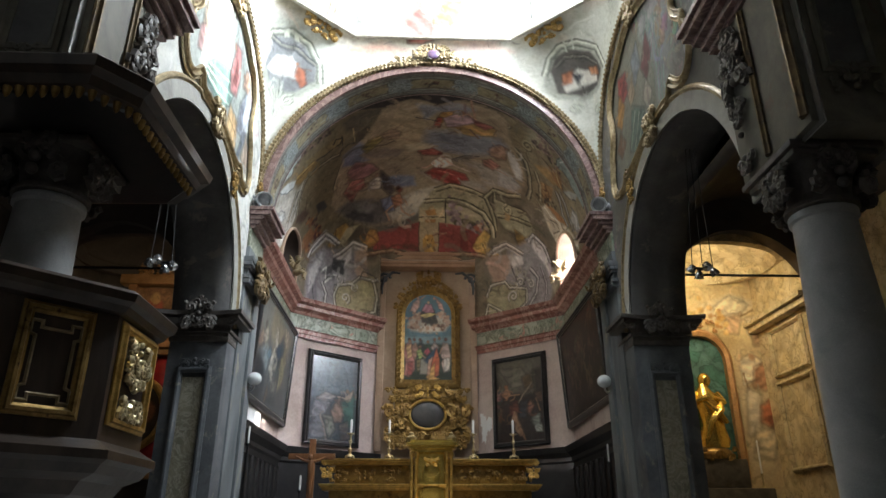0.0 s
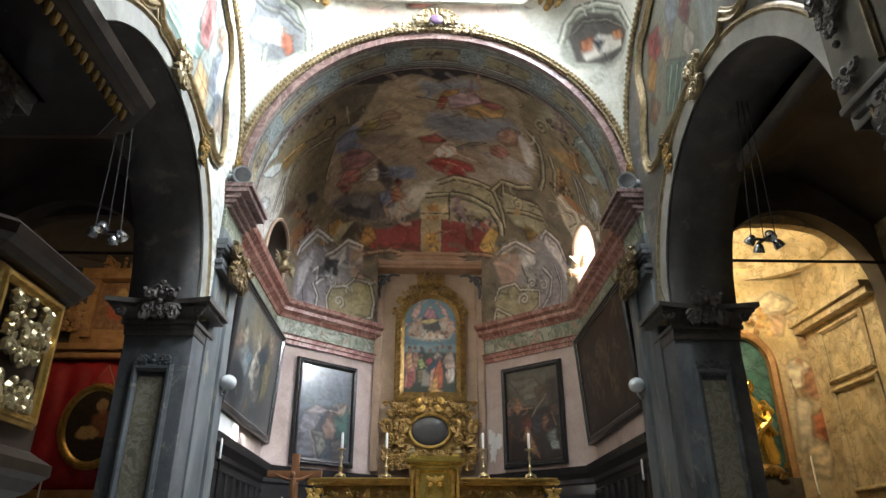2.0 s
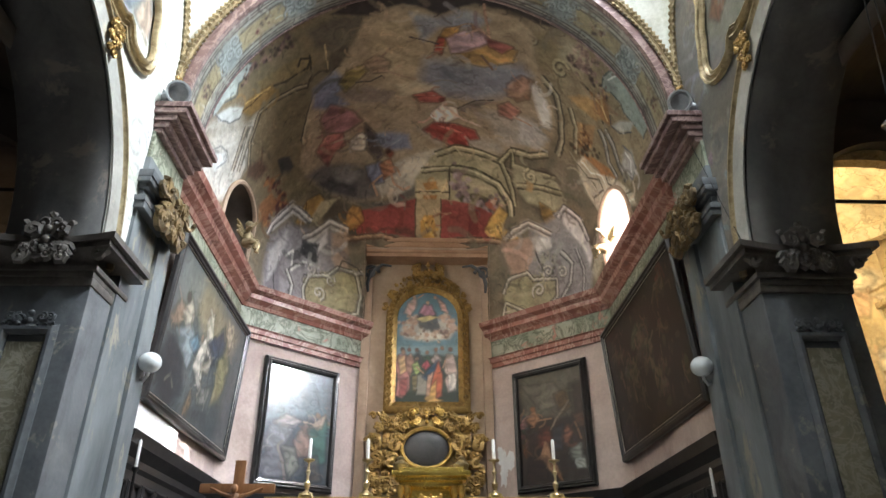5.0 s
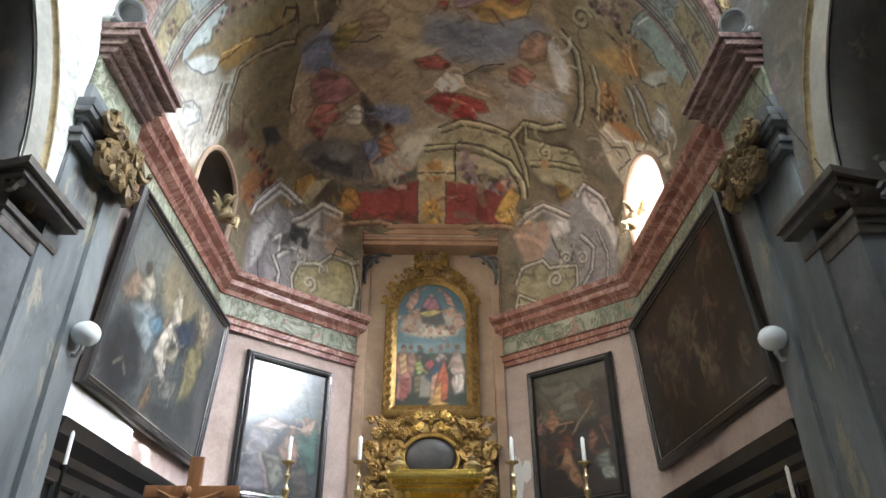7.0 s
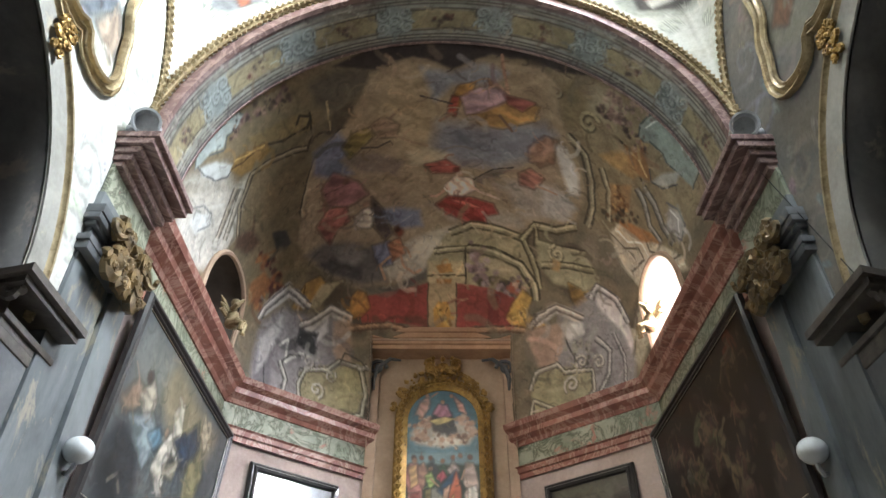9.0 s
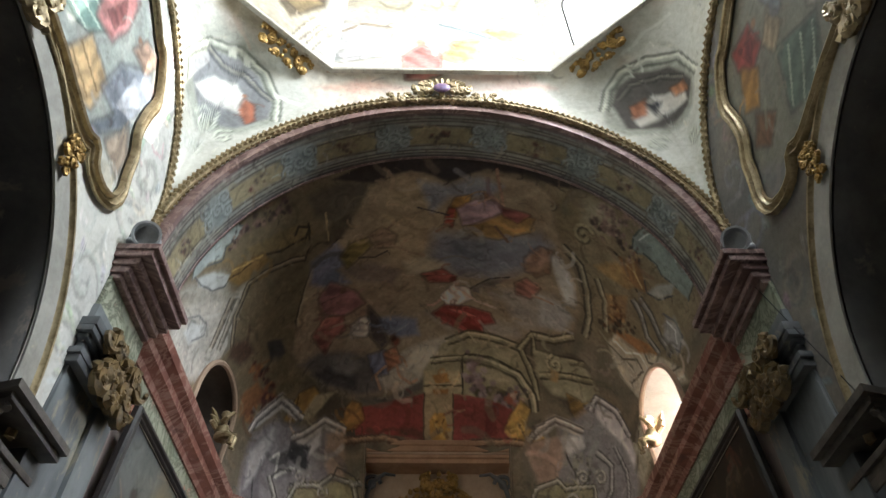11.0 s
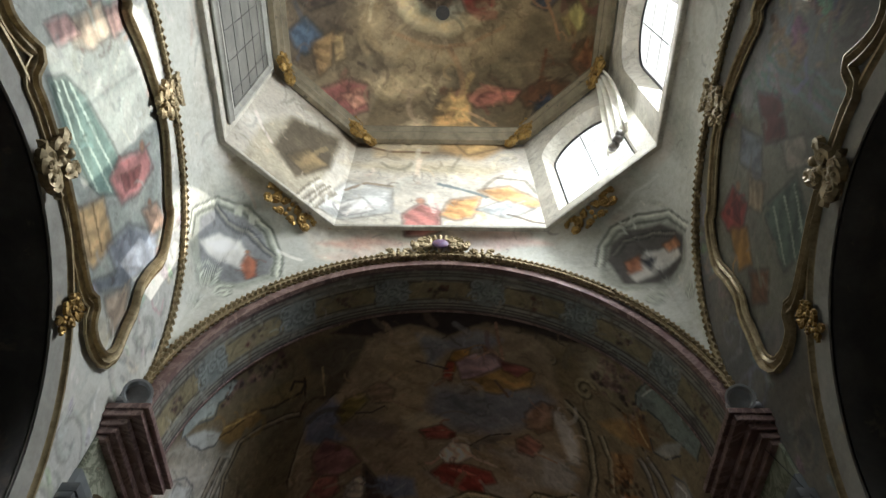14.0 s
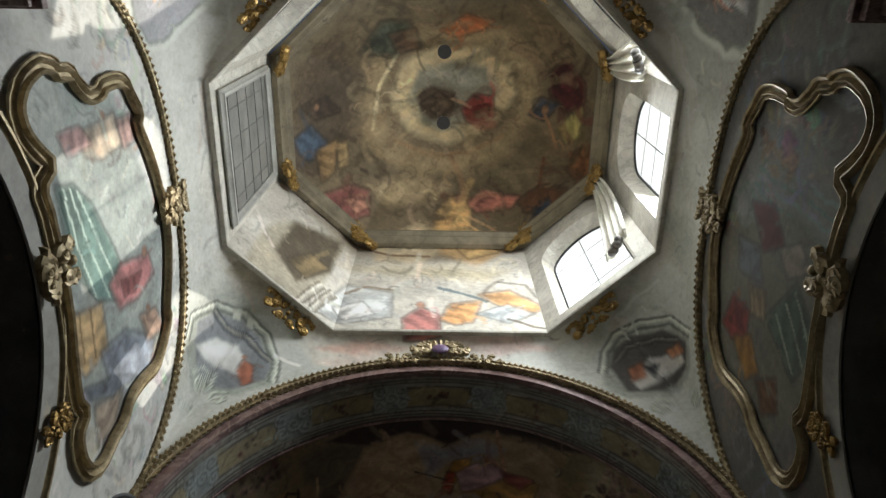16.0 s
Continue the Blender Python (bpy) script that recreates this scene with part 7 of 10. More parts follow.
def draw_diag(cv, s):
    cv.chart("xz")
    if s < 0:
        cv.fill([(-3.54, 6.57), (-2.26, 6.57), (-2.26, 5.58), (-3.49, 5.26)], (0.152, 0.188, 0.223), 0.21)
        cv.fill([(-3.49, 5.26), (-2.26, 5.58), (-2.26, 4.07), (-3.54, 4.07)], (0.0545, 0.0749, 0.09), 0.14)
        cv.robe([(-3.44, 4.84), (-3.35, 5.18), (-3.15, 5.29), (-2.96, 5.17), (-3.1, 4.79), (-3.32, 4.54)], (0.194, 0.188, 0.211), 0.072)
        cv.robe([(-3.54, 4.39), (-3.33, 4.64), (-3.18, 4.78), (-3.03, 4.15), (-3.35, 4.11)], (0.121, 0.121, 0.138), 0.062)
        cv.stroke([(-3.18, 4.78), (-3.05, 4.36), (-2.99, 4.0)], 0.037, (0.235, 0.199, 0.188))
        cv.robe([(-2.89, 4.95), (-2.7, 5.35), (-2.53, 5.15), (-2.63, 4.65), (-2.81, 4.62)], (0.235, 0.157, 0.13), 0.062)
        cv.robe([(-3.1, 4.79), (-2.88, 4.78), (-2.79, 4.4), (-2.94, 4.16)], (0.157, 0.157, 0.138), 0.062)
        cv.robe([(-2.64, 5.24), (-2.31, 5.57), (-2.28, 4.6), (-2.46, 4.45)], (0.0642, 0.13, 0.113), 0.062)
        cv.robe([(-2.6, 5.31), (-2.42, 5.54), (-2.3, 5.64), (-2.39, 5.3)], (0.316, 0.235, 0.188), 0.051)
        cv.dab((-2.47, 5.59), 0.062, (0.211, 0.148, 0.113))
        cv.robe([(-2.66, 4.53), (-2.44, 4.69), (-2.34, 4.18), (-2.57, 4.09)], (0.0865, 0.0765, 0.0702), 0.062)
        cv.stroke([(-2.75, 5.39), (-2.55, 5.38), (-2.41, 5.48)], 0.027, (0.331, 0.254, 0.211))
        cv.robe([(-3.32, 5.25), (-3.09, 5.48), (-2.8, 5.38), (-3.05, 5.2)], (0.26, 0.235, 0.235), 0.051)
    else:
        cv.fill([(2.26, 6.57), (3.54, 6.57), (3.54, 5.24), (2.34, 5.41)], (0.105, 0.101, 0.0749), 0.17)
        cv.fill([(2.35, 5.54), (3.57, 5.46), (3.54, 4.07), (2.26, 4.07)], (0.0191, 0.0123, 0.0101), 0.13)
        cv.robe([(2.3, 6.35), (2.92, 6.28), (3.16, 5.82), (2.67, 5.71)], (0.136, 0.122, 0.0969), 0.063)
        cv.robe([(2.94, 6.01), (3.19, 6.06), (3.24, 5.67), (3.04, 5.54)], (0.0749, 0.0506, 0.024), 0.063)
        cv.robe([(3.25, 6.17), (3.48, 6.21), (3.52, 5.47), (3.3, 5.41)], (0.0316, 0.0207, 0.0162), 0.074)
        cv.stroke([(3.21, 5.8), (2.94, 5.45), (2.82, 5.23)], 0.027, (0.226, 0.184, 0.131))
        cv.robe([(2.35, 5.54), (2.52, 5.75), (2.6, 5.53), (2.49, 5.37)], (0.274, 0.141, 0.0749), 0.053)
        cv.dab((2.49, 5.76), 0.063, (0.246, 0.113, 0.0562))
        cv.stroke([(2.55, 5.48), (2.84, 5.47)], 0.022, (0.304, 0.184, 0.105))
        cv.robe([(2.57, 5.11), (2.73, 5.31), (2.85, 5.05), (2.74, 4.83), (2.58, 4.89)], (0.101, 0.0316, 0.0207), 0.074)
        cv.robe([(2.57, 4.63), (2.75, 4.95), (2.81, 4.65), (2.95, 4.23), (2.82, 4.25)], (0.319, 0.184, 0.105), 0.053)
        cv.stroke([(2.7, 4.96), (2.63, 4.68), (2.47, 4.62)], 0.033, (0.319, 0.184, 0.105))
        cv.stroke([(2.76, 4.6), (2.91, 4.24), (3.01, 3.96)], 0.038, (0.274, 0.141, 0.0749))
        cv.robe([(2.99, 5.02), (3.15, 5.27), (3.22, 5.08), (3.11, 4.88)], (0.226, 0.105, 0.0683), 0.053)
        cv.robe([(2.87, 5.22), (3.06, 5.3), (3.01, 4.78), (2.82, 4.76)], (0.0296, 0.0316, 0.0405), 0.063)
        cv.robe([(3.26, 5.48), (3.48, 5.48), (3.48, 5.14), (3.32, 5.23)], (0.0716, 0.0405, 0.0277), 0.053)
        cv.robe([(3.18, 4.75), (3.36, 4.82), (3.37, 4.49), (3.2, 4.52)], (0.184, 0.207, 0.184), 0.053)
        cv.robe([(3.24, 4.52), (3.41, 4.54), (3.43, 4.32), (3.26, 4.32)], (0.246, 0.274, 0.246), 0.042)
        cv.robe([(2.38, 4.66), (2.67, 4.61), (2.66, 4.05), (2.33, 4.06)], (0.0176, 0.00909, 0.00639), 0.084)
        cv.stroke([(3.29, 5.3), (3.38, 4.93)], 0.027, (0.178, 0.105, 0.0621))
    cv.brushwork(160, 0.1, 10)


def paint_big(s):
    def go(P):
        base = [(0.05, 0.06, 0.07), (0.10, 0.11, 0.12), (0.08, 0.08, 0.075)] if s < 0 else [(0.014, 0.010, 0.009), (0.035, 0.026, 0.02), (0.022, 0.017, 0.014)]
        cv = Paint(P, (0, 17.5, 5), base, 0.4, 51 + s)
        X = s * 4.07
        if s < 0:
            cv.oval((X, 17.7, 6.1), 1.1, 0.9, 0, (0.28, 0.27, 0.22), 0.85, 0.6, 0.2)
            cv.oval((X, 16.5, 5.4), 0.7, 1.0, 0, (0.06, 0.07, 0.07), 0.85, 0.5, 0.2)
            for y, z, sz, col in ((17.8, 5.5, 0.8, (0.46, 0.42, 0.36)), (18.2, 6.0, 0.75, (0.20, 0.34, 0.40)), (18.0, 5.2, 0.6, (0.40, 0.36, 0.30)), (17.2, 6.4, 0.5, (0.44, 0.36, 0.26)), (19.2, 6.3, 0.45, (0.38, 0.30, 0.22)), (18.7, 5.5, 0.6, (0.09, 0.18, 0.24)), (17.0, 5.0, 0.5, (0.12, 0.14, 0.15))):
                cv.figure((X, y, z), sz, col, (0.50, 0.40, 0.30), (0.56, 0.52, 0.46))
        else:
            for y, z, sz, col in ((17.9, 6.1, 0.7, (0.26, 0.21, 0.15)), (17.4, 5.8, 0.7, (0.12, 0.10, 0.08)), (18.6, 5.6, 0.7, (0.09, 0.07, 0.05)), (16.3, 6.6, 0.5, (0.26, 0.10, 0.03)), (17.1, 5.2, 0.6, (0.14, 0.12, 0.10)), (19.1, 6.0, 0.6, (0.12, 0.07, 0.04))):
                cv.figure((X, y, z), sz, col, (0.28, 0.21, 0.14), (0.20, 0.18, 0.15))
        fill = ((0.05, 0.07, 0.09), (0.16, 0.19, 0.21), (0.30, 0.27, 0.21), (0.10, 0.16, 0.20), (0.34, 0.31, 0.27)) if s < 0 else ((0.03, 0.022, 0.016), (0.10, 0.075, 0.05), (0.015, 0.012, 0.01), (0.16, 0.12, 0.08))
        busy(cv, lambda q: (X, q.uniform(15.8, 19.8), q.uniform(4.5, 6.95)), 150, 0.13, fill, 0.7)
        for j in range(9):
            cv.figure((X, 16.1 + 0.42 * j, 5.0 + 1.5 * ((j * 0.618) % 1)), 0.36, fill[2 if s < 0 else 1], (0.44, 0.34, 0.25) if s < 0 else (0.24, 0.17, 0.11), fill[-1])
        if s < 0:
            draw_big(cv)
        else:
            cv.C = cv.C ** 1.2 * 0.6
        return cv
    return go


def paint_diag(s):
    def go(P):
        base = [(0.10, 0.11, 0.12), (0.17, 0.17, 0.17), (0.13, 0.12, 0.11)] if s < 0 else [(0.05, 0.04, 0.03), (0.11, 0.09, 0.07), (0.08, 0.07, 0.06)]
        cv = Paint(P, (0, 17, 5), base, 0.5, 61 + s)
        cv.oval((s * 2.9, 21.2, 6.2), 0.9, 0.4, 0, (0.22, 0.22, 0.20) if s < 0 else (0.24, 0.23, 0.19), 0.85, 0.5, 0.2)
        for x, z, sz, col in ((2.7, 5.2, 0.6, (0.34, 0.26, 0.20)), (3.2, 4.8, 0.7, (0.38, 0.29, 0.22)), (2.5, 4.9, 0.5, (0.26, 0.14, 0.10)), (3.1, 5.5, 0.5, (0.30, 0.20, 0.14)), (2.4, 5.6, 0.5, (0.14, 0.20, 0.20)), (3.3, 4.4, 0.45, (0.44, 0.41, 0.37)), (2.8, 4.4, 0.5, (0.20, 0.14, 0.09)), (2.9, 5.9, 0.45, (0.22, 0.18, 0.15))):
            cv.figure((s * x, 21.2 - (x - 2.9) * 0.9, z), sz, col, (0.46, 0.33, 0.23), (0.44, 0.40, 0.35))
        busy(cv, lambda q: (lambda x: (s * x, 21.2 - (x - 2.9) * 0.9, q.uniform(4.1, 6.5)))(q.uniform(2.1, 3.7)), 60, 0.1, ((0.05, 0.045, 0.04), (0.22, 0.17, 0.12), (0.12, 0.12, 0.11)), 0.7)
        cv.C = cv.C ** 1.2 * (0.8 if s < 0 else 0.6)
        draw_diag(cv, s)
        return cv
    return go


def paint_chapel(P):
    cv = Paint(P, (6.5, 12, 4), [(0.46, 0.34, 0.17), (0.62, 0.49, 0.28), (0.54, 0.42, 0.26), (0.68, 0.57, 0.36)], 0.35, 71)
    cv.chart("xz")
    cv.fill([(6.82, 8.26), (8.84, 8.62), (9.78, 7.81), (9.11, 5.92), (8.12, 6.22), (6.7, 6.82)], (0.716, 0.578, 0.323), 0.3)
    cv.fill([(7.2, 7.13), (8.02, 7.46), (8.75, 7.23), (8.19, 6.68), (7.44, 6.67)], (0.687, 0.604, 0.434), 0.15)
    cv.robe([(7.57, 7.06), (8.01, 7.38), (8.43, 7.15), (8.06, 6.75), (7.68, 6.75)], (0.745, 0.658, 0.479), 0.089)
    cv.robe([(7.84, 6.83), (8.23, 6.91), (8.07, 6.37), (7.77, 6.37)], (0.578, 0.392, 0.246), 0.089)
    cv.robe([(8.36, 6.76), (8.84, 6.92), (9.08, 6.53), (8.64, 6.22), (8.37, 6.37)], (0.776, 0.687, 0.527), 0.089)
    cv.robe([(8.44, 6.37), (8.83, 6.45), (8.84, 6.07), (8.46, 6.07)], (0.479, 0.314, 0.188), 0.089)
    cv.stroke([(8.22, 6.83), (8.72, 7.07), (9.21, 6.84)], 0.031, (0.254, 0.175, 0.0802))
    cv.robe([(8.01, 5.62), (8.35, 5.84), (8.53, 5.62), (8.31, 5.18), (8.03, 5.03)], (0.807, 0.716, 0.552), 0.075)
    cv.robe([(8.36, 5.47), (8.76, 5.62), (8.89, 5.19), (8.55, 4.89), (8.27, 4.96)], (0.479, 0.246, 0.138), 0.089)
    cv.dab((8.33, 5.74), 0.1, (0.552, 0.332, 0.188))
    cv.stroke([(8.04, 5.32), (8.11, 4.89)], 0.031, (0.262, 0.15, 0.0648))
    cv.robe([(8.11, 4.89), (8.38, 4.75), (8.22, 3.91), (7.96, 3.78)], (0.578, 0.503, 0.392), 0.12)
    cv.robe([(8.37, 4.47), (8.73, 4.68), (8.86, 4.26), (8.52, 3.98), (8.31, 4.12)], (0.434, 0.138, 0.0648), 0.1)
    cv.robe([(8.56, 4.19), (9.12, 4.47), (9.1, 3.64), (8.65, 3.51)], (0.202, 0.0648, 0.0395), 0.12)
    cv.dab((8.63, 4.58), 0.1, (0.392, 0.188, 0.0976))
    cv.robe([(8.15, 3.91), (8.64, 3.85), (8.45, 3.24), (8.03, 3.24)], (0.631, 0.527, 0.352), 0.12)
    cv.fill([(9.21, 6.84), (9.9, 6.85), (9.41, 4.47), (9.03, 4.75)], (0.392, 0.262, 0.107), 0.21)
    cv.stroke([(9.41, 8.13), (9.35, 7.16), (9.24, 6.23)], 0.039, (0.254, 0.15, 0.0452))
    cv.flowers([(6.78, 6.82), (7.19, 7.06), (7.61, 6.83), (7.84, 6.37)], 40, 0.075, ((0.687, 0.434, 0.138), (0.434, 0.202, 0.0513), (0.807, 0.604, 0.279)))
    cv.stripes([(9.1, 6.84), (9.35, 7.8), (9.85, 8.55)], 0.05, (0.776, 0.631, 0.314), (0.262, 0.15, 0.0343))
    cv.brushwork(350, 0.12, 72)
    return cv


# ---- plan ----
W = 4.0            # nave wall to axis
Y0, Y1 = 7.4, 14.1  # crossing bay
YC, SPRING, R = 10.75, 8.4, 4.0
AYC, AZC, AR = 10.38, 5.45, 2.7   # side arches


def side_top(y):
    u = min(1, abs(y - YC) / 3.35)
    return SPRING + 3.4 * (1 - u ** 2.4) ** (1 / 2.4)


def front_top(x):
    return SPRING + math.sqrt(max(0, R * R - x * x))


# floor: one stone sheet with a raised chancel
structure("floor", boxm(-9.2, 9.2, -6.3, 23.2, -0.3, 0.0), FLOOR, "worn grey stone church floor")
structure("chancel_step", boxm(-4.2, 4.2, 15.0, 22.4, 0.0, 0.34, bevel=0.02), FLOOR, "raised stone chancel floor")

# nave side walls over the arches
for s, nm in ((-1, "wall_west"), (1, "wall_east")):
    bm = bmesh.new()

    def low(y):
        d = y - AYC
        return AZC + math.sqrt(AR * AR - d * d) if abs(d) < AR else 5.6

    ys = [6.0, 6.5, 6.9, 7.3, 7.4, 7.67] + [AYC - AR * math.cos(radians(a)) for a in range(0, 181, 6)] + [13.1, 13.4, 13.7, 14.1]
    ys = sorted(set(round(y, 4) for y in ys))
    zs = lambda y: [low(y), max(side_top(y), low(y) + 0.2)]
    cols_in = [[bm.verts.new((s * (W + 0.02), y, z)) for z in (zs(y)[0], (zs(y)[0] + zs(y)[1]) / 2, zs(y)[1])] for y in ys]
    cols_out = [[bm.verts.new((s * 5.15, y, z)) for z in (zs(y)[0], 13.2)] for y in ys]
    for i in range(len(ys) - 1):
        a, b = cols_in[i], cols_in[i + 1]
        bm.faces.new((a[0], b[0], b[1], a[1])), bm.faces.new((a[1], b[1], b[2], a[2]))
        c, d = cols_out[i], cols_out[i + 1]
        bm.faces.new((c[0], d[0], d[1], c[1]))
    structure(nm, bm, PLAIN, "nave wall above an open side arch", smooth=False)
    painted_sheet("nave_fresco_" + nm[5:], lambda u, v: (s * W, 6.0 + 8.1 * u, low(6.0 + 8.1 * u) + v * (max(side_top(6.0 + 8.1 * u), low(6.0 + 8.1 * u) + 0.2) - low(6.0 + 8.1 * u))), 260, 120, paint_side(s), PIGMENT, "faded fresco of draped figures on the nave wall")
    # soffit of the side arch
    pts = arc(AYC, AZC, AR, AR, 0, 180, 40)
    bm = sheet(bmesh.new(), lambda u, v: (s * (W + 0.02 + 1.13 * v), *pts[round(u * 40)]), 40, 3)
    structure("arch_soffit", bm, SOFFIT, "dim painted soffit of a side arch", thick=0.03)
    bm = bmesh.new()
    ap = arc(AYC, AZC, AR + 0.16, AR + 0.16, 0, 180, 40)
    sweep(bm, [(s * W, y, z) for y, z in ap], [(-0.16, 0), (-0.16, 0.025), (0.15, 0.025), (0.15, 0)], (-s, 0, 0))
    structure("archivolt", bm, ARCHIVOLT, "pale plaster band round a side arch")
    bm = bmesh.new()
    ap = arc(AYC, AZC, AR + 0.34, AR + 0.34, -2, 182, 44)
    sweep(bm, [(s * W, y, z) for y, z in ap], mould(0.8), (-s, 0, 0))
    structure("gilt_arch_moulding", bm, GILT_PALE, "gilded moulding round a side arch")

# front arch wall to the apse, and its twin towards the nave
for y, d, nm in ((Y1, 1, "arch_wall_north"), (Y0, -1, "arch_wall_south")):
    depth = 0.95 if d > 0 else 0.7
    painted_sheet(nm, lambda u, v: (3.84 * math.cos(math.pi * u), y + d * (0.06 + depth * v), SPRING + 3.84 * math.sin(math.pi * u)), 400, 32, paint_band, PIGMENT, "broad painted arch band with faded ornaments")
    bm = bmesh.new()
    sweep(bm, [(x, y + d * 0.02, z) for x, z in arc(0, SPRING, R - 0.10, R - 0.10, 0, 180, 60)], [(-0.10, -0.03), (-0.10, 0.02), (0.10, 0.05), (0.10, -0.03)], (0, -d, 0))
    structure("arch_fascia", bm, DARK_MARBLE, "purplish marbled fascia of the great arch")

# pendentives from the four arches to the octagonal drum
ZB, ZT = 13.0, 17.2
OCT = [(3.72, -1.38), (3.72, 1.38), (1.95, 3.02), (-1.95, 3.02), (-3.72, 1.38), (-3.72, -1.38), (-1.95, -3.02), (1.95, -3.02)]


def rim(a):
    """Where the ray at an angle from the bay's centre meets the walls, and the arch's height there."""
    c, s_ = math.cos(a), math.sin(a)
    k = min(W / max(1e-6, abs(c)), 3.35 / max(1e-6, abs(s_)))
    x, y = k * c, k * s_
    if abs(abs(x) - W) < 1e-4:
        return Vector((x, YC + y, side_top(YC + y)))
    return Vector((x, YC + y, front_top(x)))


def octo(a, z, grow=1.0):
    c, s_ = math.cos(a), math.sin(a)
    best = 1e9
    for (x1, y1), (x2, y2) in zip(OCT, OCT[1:] + OCT[:1]):
        nx, ny = y2 - y1, x1 - x2
        q = c * nx + s_ * ny
        if q > 1e-6:
            best = min(best, (x1 * nx + y1 * ny) / q)
    return Vector((best * grow * c, YC + best * grow * s_, z))


def pend(u, v):
    a = 2 * math.pi * u
    b, t = rim(a), octo(a, ZB)
    h, q = 1 - math.cos(v * math.pi / 2), math.sin(v * math.pi / 2)
    return (b.x + (t.x - b.x) * h, b.y + (t.y - b.y) * h, b.z + (t.z - b.z) * q)


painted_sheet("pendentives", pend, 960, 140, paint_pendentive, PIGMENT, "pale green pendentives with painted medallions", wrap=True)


# drum: eight walls, some with arched windows
def drum_side(i, window):
    (x1, y1), (x2, y2) = OCT[i], OCT[(i + 1) % 8]
    p, q = Vector((x1, YC + y1, 0)), Vector((x2, YC + y2, 0))
    mid, along = (p + q) / 2, (q - p)
    length = along.length
    along.normalize()
    outw = Vector((mid.x, mid.y - YC, 0)).normalized()
    outw = Vector((along.y, -along.x, 0)) if Vector((along.y, -along.x, 0)).dot(outw) > 0 else Vector((-along.y, along.x, 0))
    at = lambda a, z, o=0.0: mid + along * a + outw * o + Vector((0, 0, z))
    bm = bmesh.new()
    hw, z0, zs_ = min(0.88, length * 0.36), 13.3, 15.75
    if window:
        arch = [(hw * math.cos(radians(t)), zs_ + hw * 0.75 * math.sin(radians(t))) for t in range(0, 181, 15)]
        hole = [(hw, z0)] + arch + [(-hw, z0)]
        outer = [(length / 2, ZB)] + [(max(-length / 2, min(length / 2, 1.6 * a * length / 2 / hw)), min(ZT, zs_ + (z - zs_) * 4 + 0.0)) for a, z in arch] + [(-length / 2, ZB)]
        outer[1], outer[-2] = (length / 2, zs_), (-length / 2, zs_)
        outer = [(a, ZT) if 3 <= k <= len(outer) - 4 else (a, z) for k, (a, z) in enumerate(outer)]
        outer[2], outer[-3] = (length / 2, ZT), (-length / 2, ZT)
        vo, vi = [bm.verts.new(at(*o)) for o in outer], [bm.verts.new(at(*h)) for h in hole]
        splay = [bm.verts.new(at(a * 0.9, z0 + 0.08 + (z - z0) * 0.93, 0.35)) for a, z in hole]
        k = len(hole)
        for j in range(k):
            m = (j + 1) % k
            bm.faces.new((vo[j], vo[m], vi[m], vi[j]))
            bm.faces.new((vi[j], vi[m], splay[m], splay[j]))
    else:
        if i in (2, 3):
            bm.free()
            painted_sheet("drum_wall", lambda u, v: tuple(at((u - 0.5) * length, ZB + v * (ZT - ZB))), int(length / 0.03), 140, paint_drum, PIGMENT, "drum wall painted with figures and clouds")
            return at, outw, along, length, hw
        bm.faces.new([bm.verts.new(v) for v in (at(-length / 2, ZB), at(length / 2, ZB), at(length / 2, ZT), at(-length / 2, ZT))])
    wall = structure("drum_wall", bm, DRUM, "painted drum wall" + (" with a splayed arched window" if window else ""), smooth=False)
    if window:
        win = thing("window_%d" % (i + 1), at(0, z0, 0.5), "arched iron-barred window in the drum", "window", "drum windows", "structure")
        hole2 = [(a * 0.9, z0 + 0.08 + (z - z0) * 0.93) for a, z in hole]
        bm = bmesh.new()
        sweep(bm, [at(a, z, 0.33) for a, z in hole2], [(-0.02, -0.02), (-0.02, 0.02), (0.02, 0.02), (0.02, -0.02)], tuple(-outw), closed=True)
        part("window_frame", bm, IRON, win)
        top = zs_ * 0.86 + (z0 + 0.15) * 0.14
        for a in (0.0,):
            bm = bmesh.new()
            tube(bm, [at(a, z0 + 0.08, 0.32), at(a, zs_ + 0.5, 0.32)], 0.012, 6)
            part("bar", bm, IRON, win)
        for k in range(1, 4):
            bm = bmesh.new()
            z = z0 + 0.1 + k * 0.7
            tube(bm, [at(-hw * 0.9, z, 0.32), at(hw * 0.9, z, 0.32)], 0.006, 6)
            part("bar", bm, IRON, win)
    return at, outw, along, length, hw


DRUMS = {i: drum_side(i, i in (0, 1, 5, 7)) for i in range(8)}

# dome over the drum
painted_sheet("dome", lambda u, v: tuple(octo(2 * math.pi * u, ZT + 0.12 + 2.6 * math.sin(v * math.pi / 2), 0.97 * math.cos(v * math.pi / 2) + 0.0001)), 480, 130, paint_dome, PIGMENT, "frescoed dome with swirling clouds and figures", wrap=True)
bm = bmesh.new()
ring = [(x * 0.985, YC + y * 0.985, ZT) for x, y in OCT]
CORN = [(-0.02, -0.2), (0.10, -0.2), (0.14, -0.12), (0.22, -0.08), (0.22, 0.0), (0.30, 0.06), (0.30, 0.14), (-0.02, 0.14)]


def ring_moulding(name, ring, prof, mat, label):
    bm = bmesh.new()
    c = Vector((0, YC, 0))
    sweep(bm, ring, [(v, u) for u, v in [(b, a) for a, b in prof]], (0, 0, 1), closed=True)
    return structure(name, bm, mat, label, smooth=False)


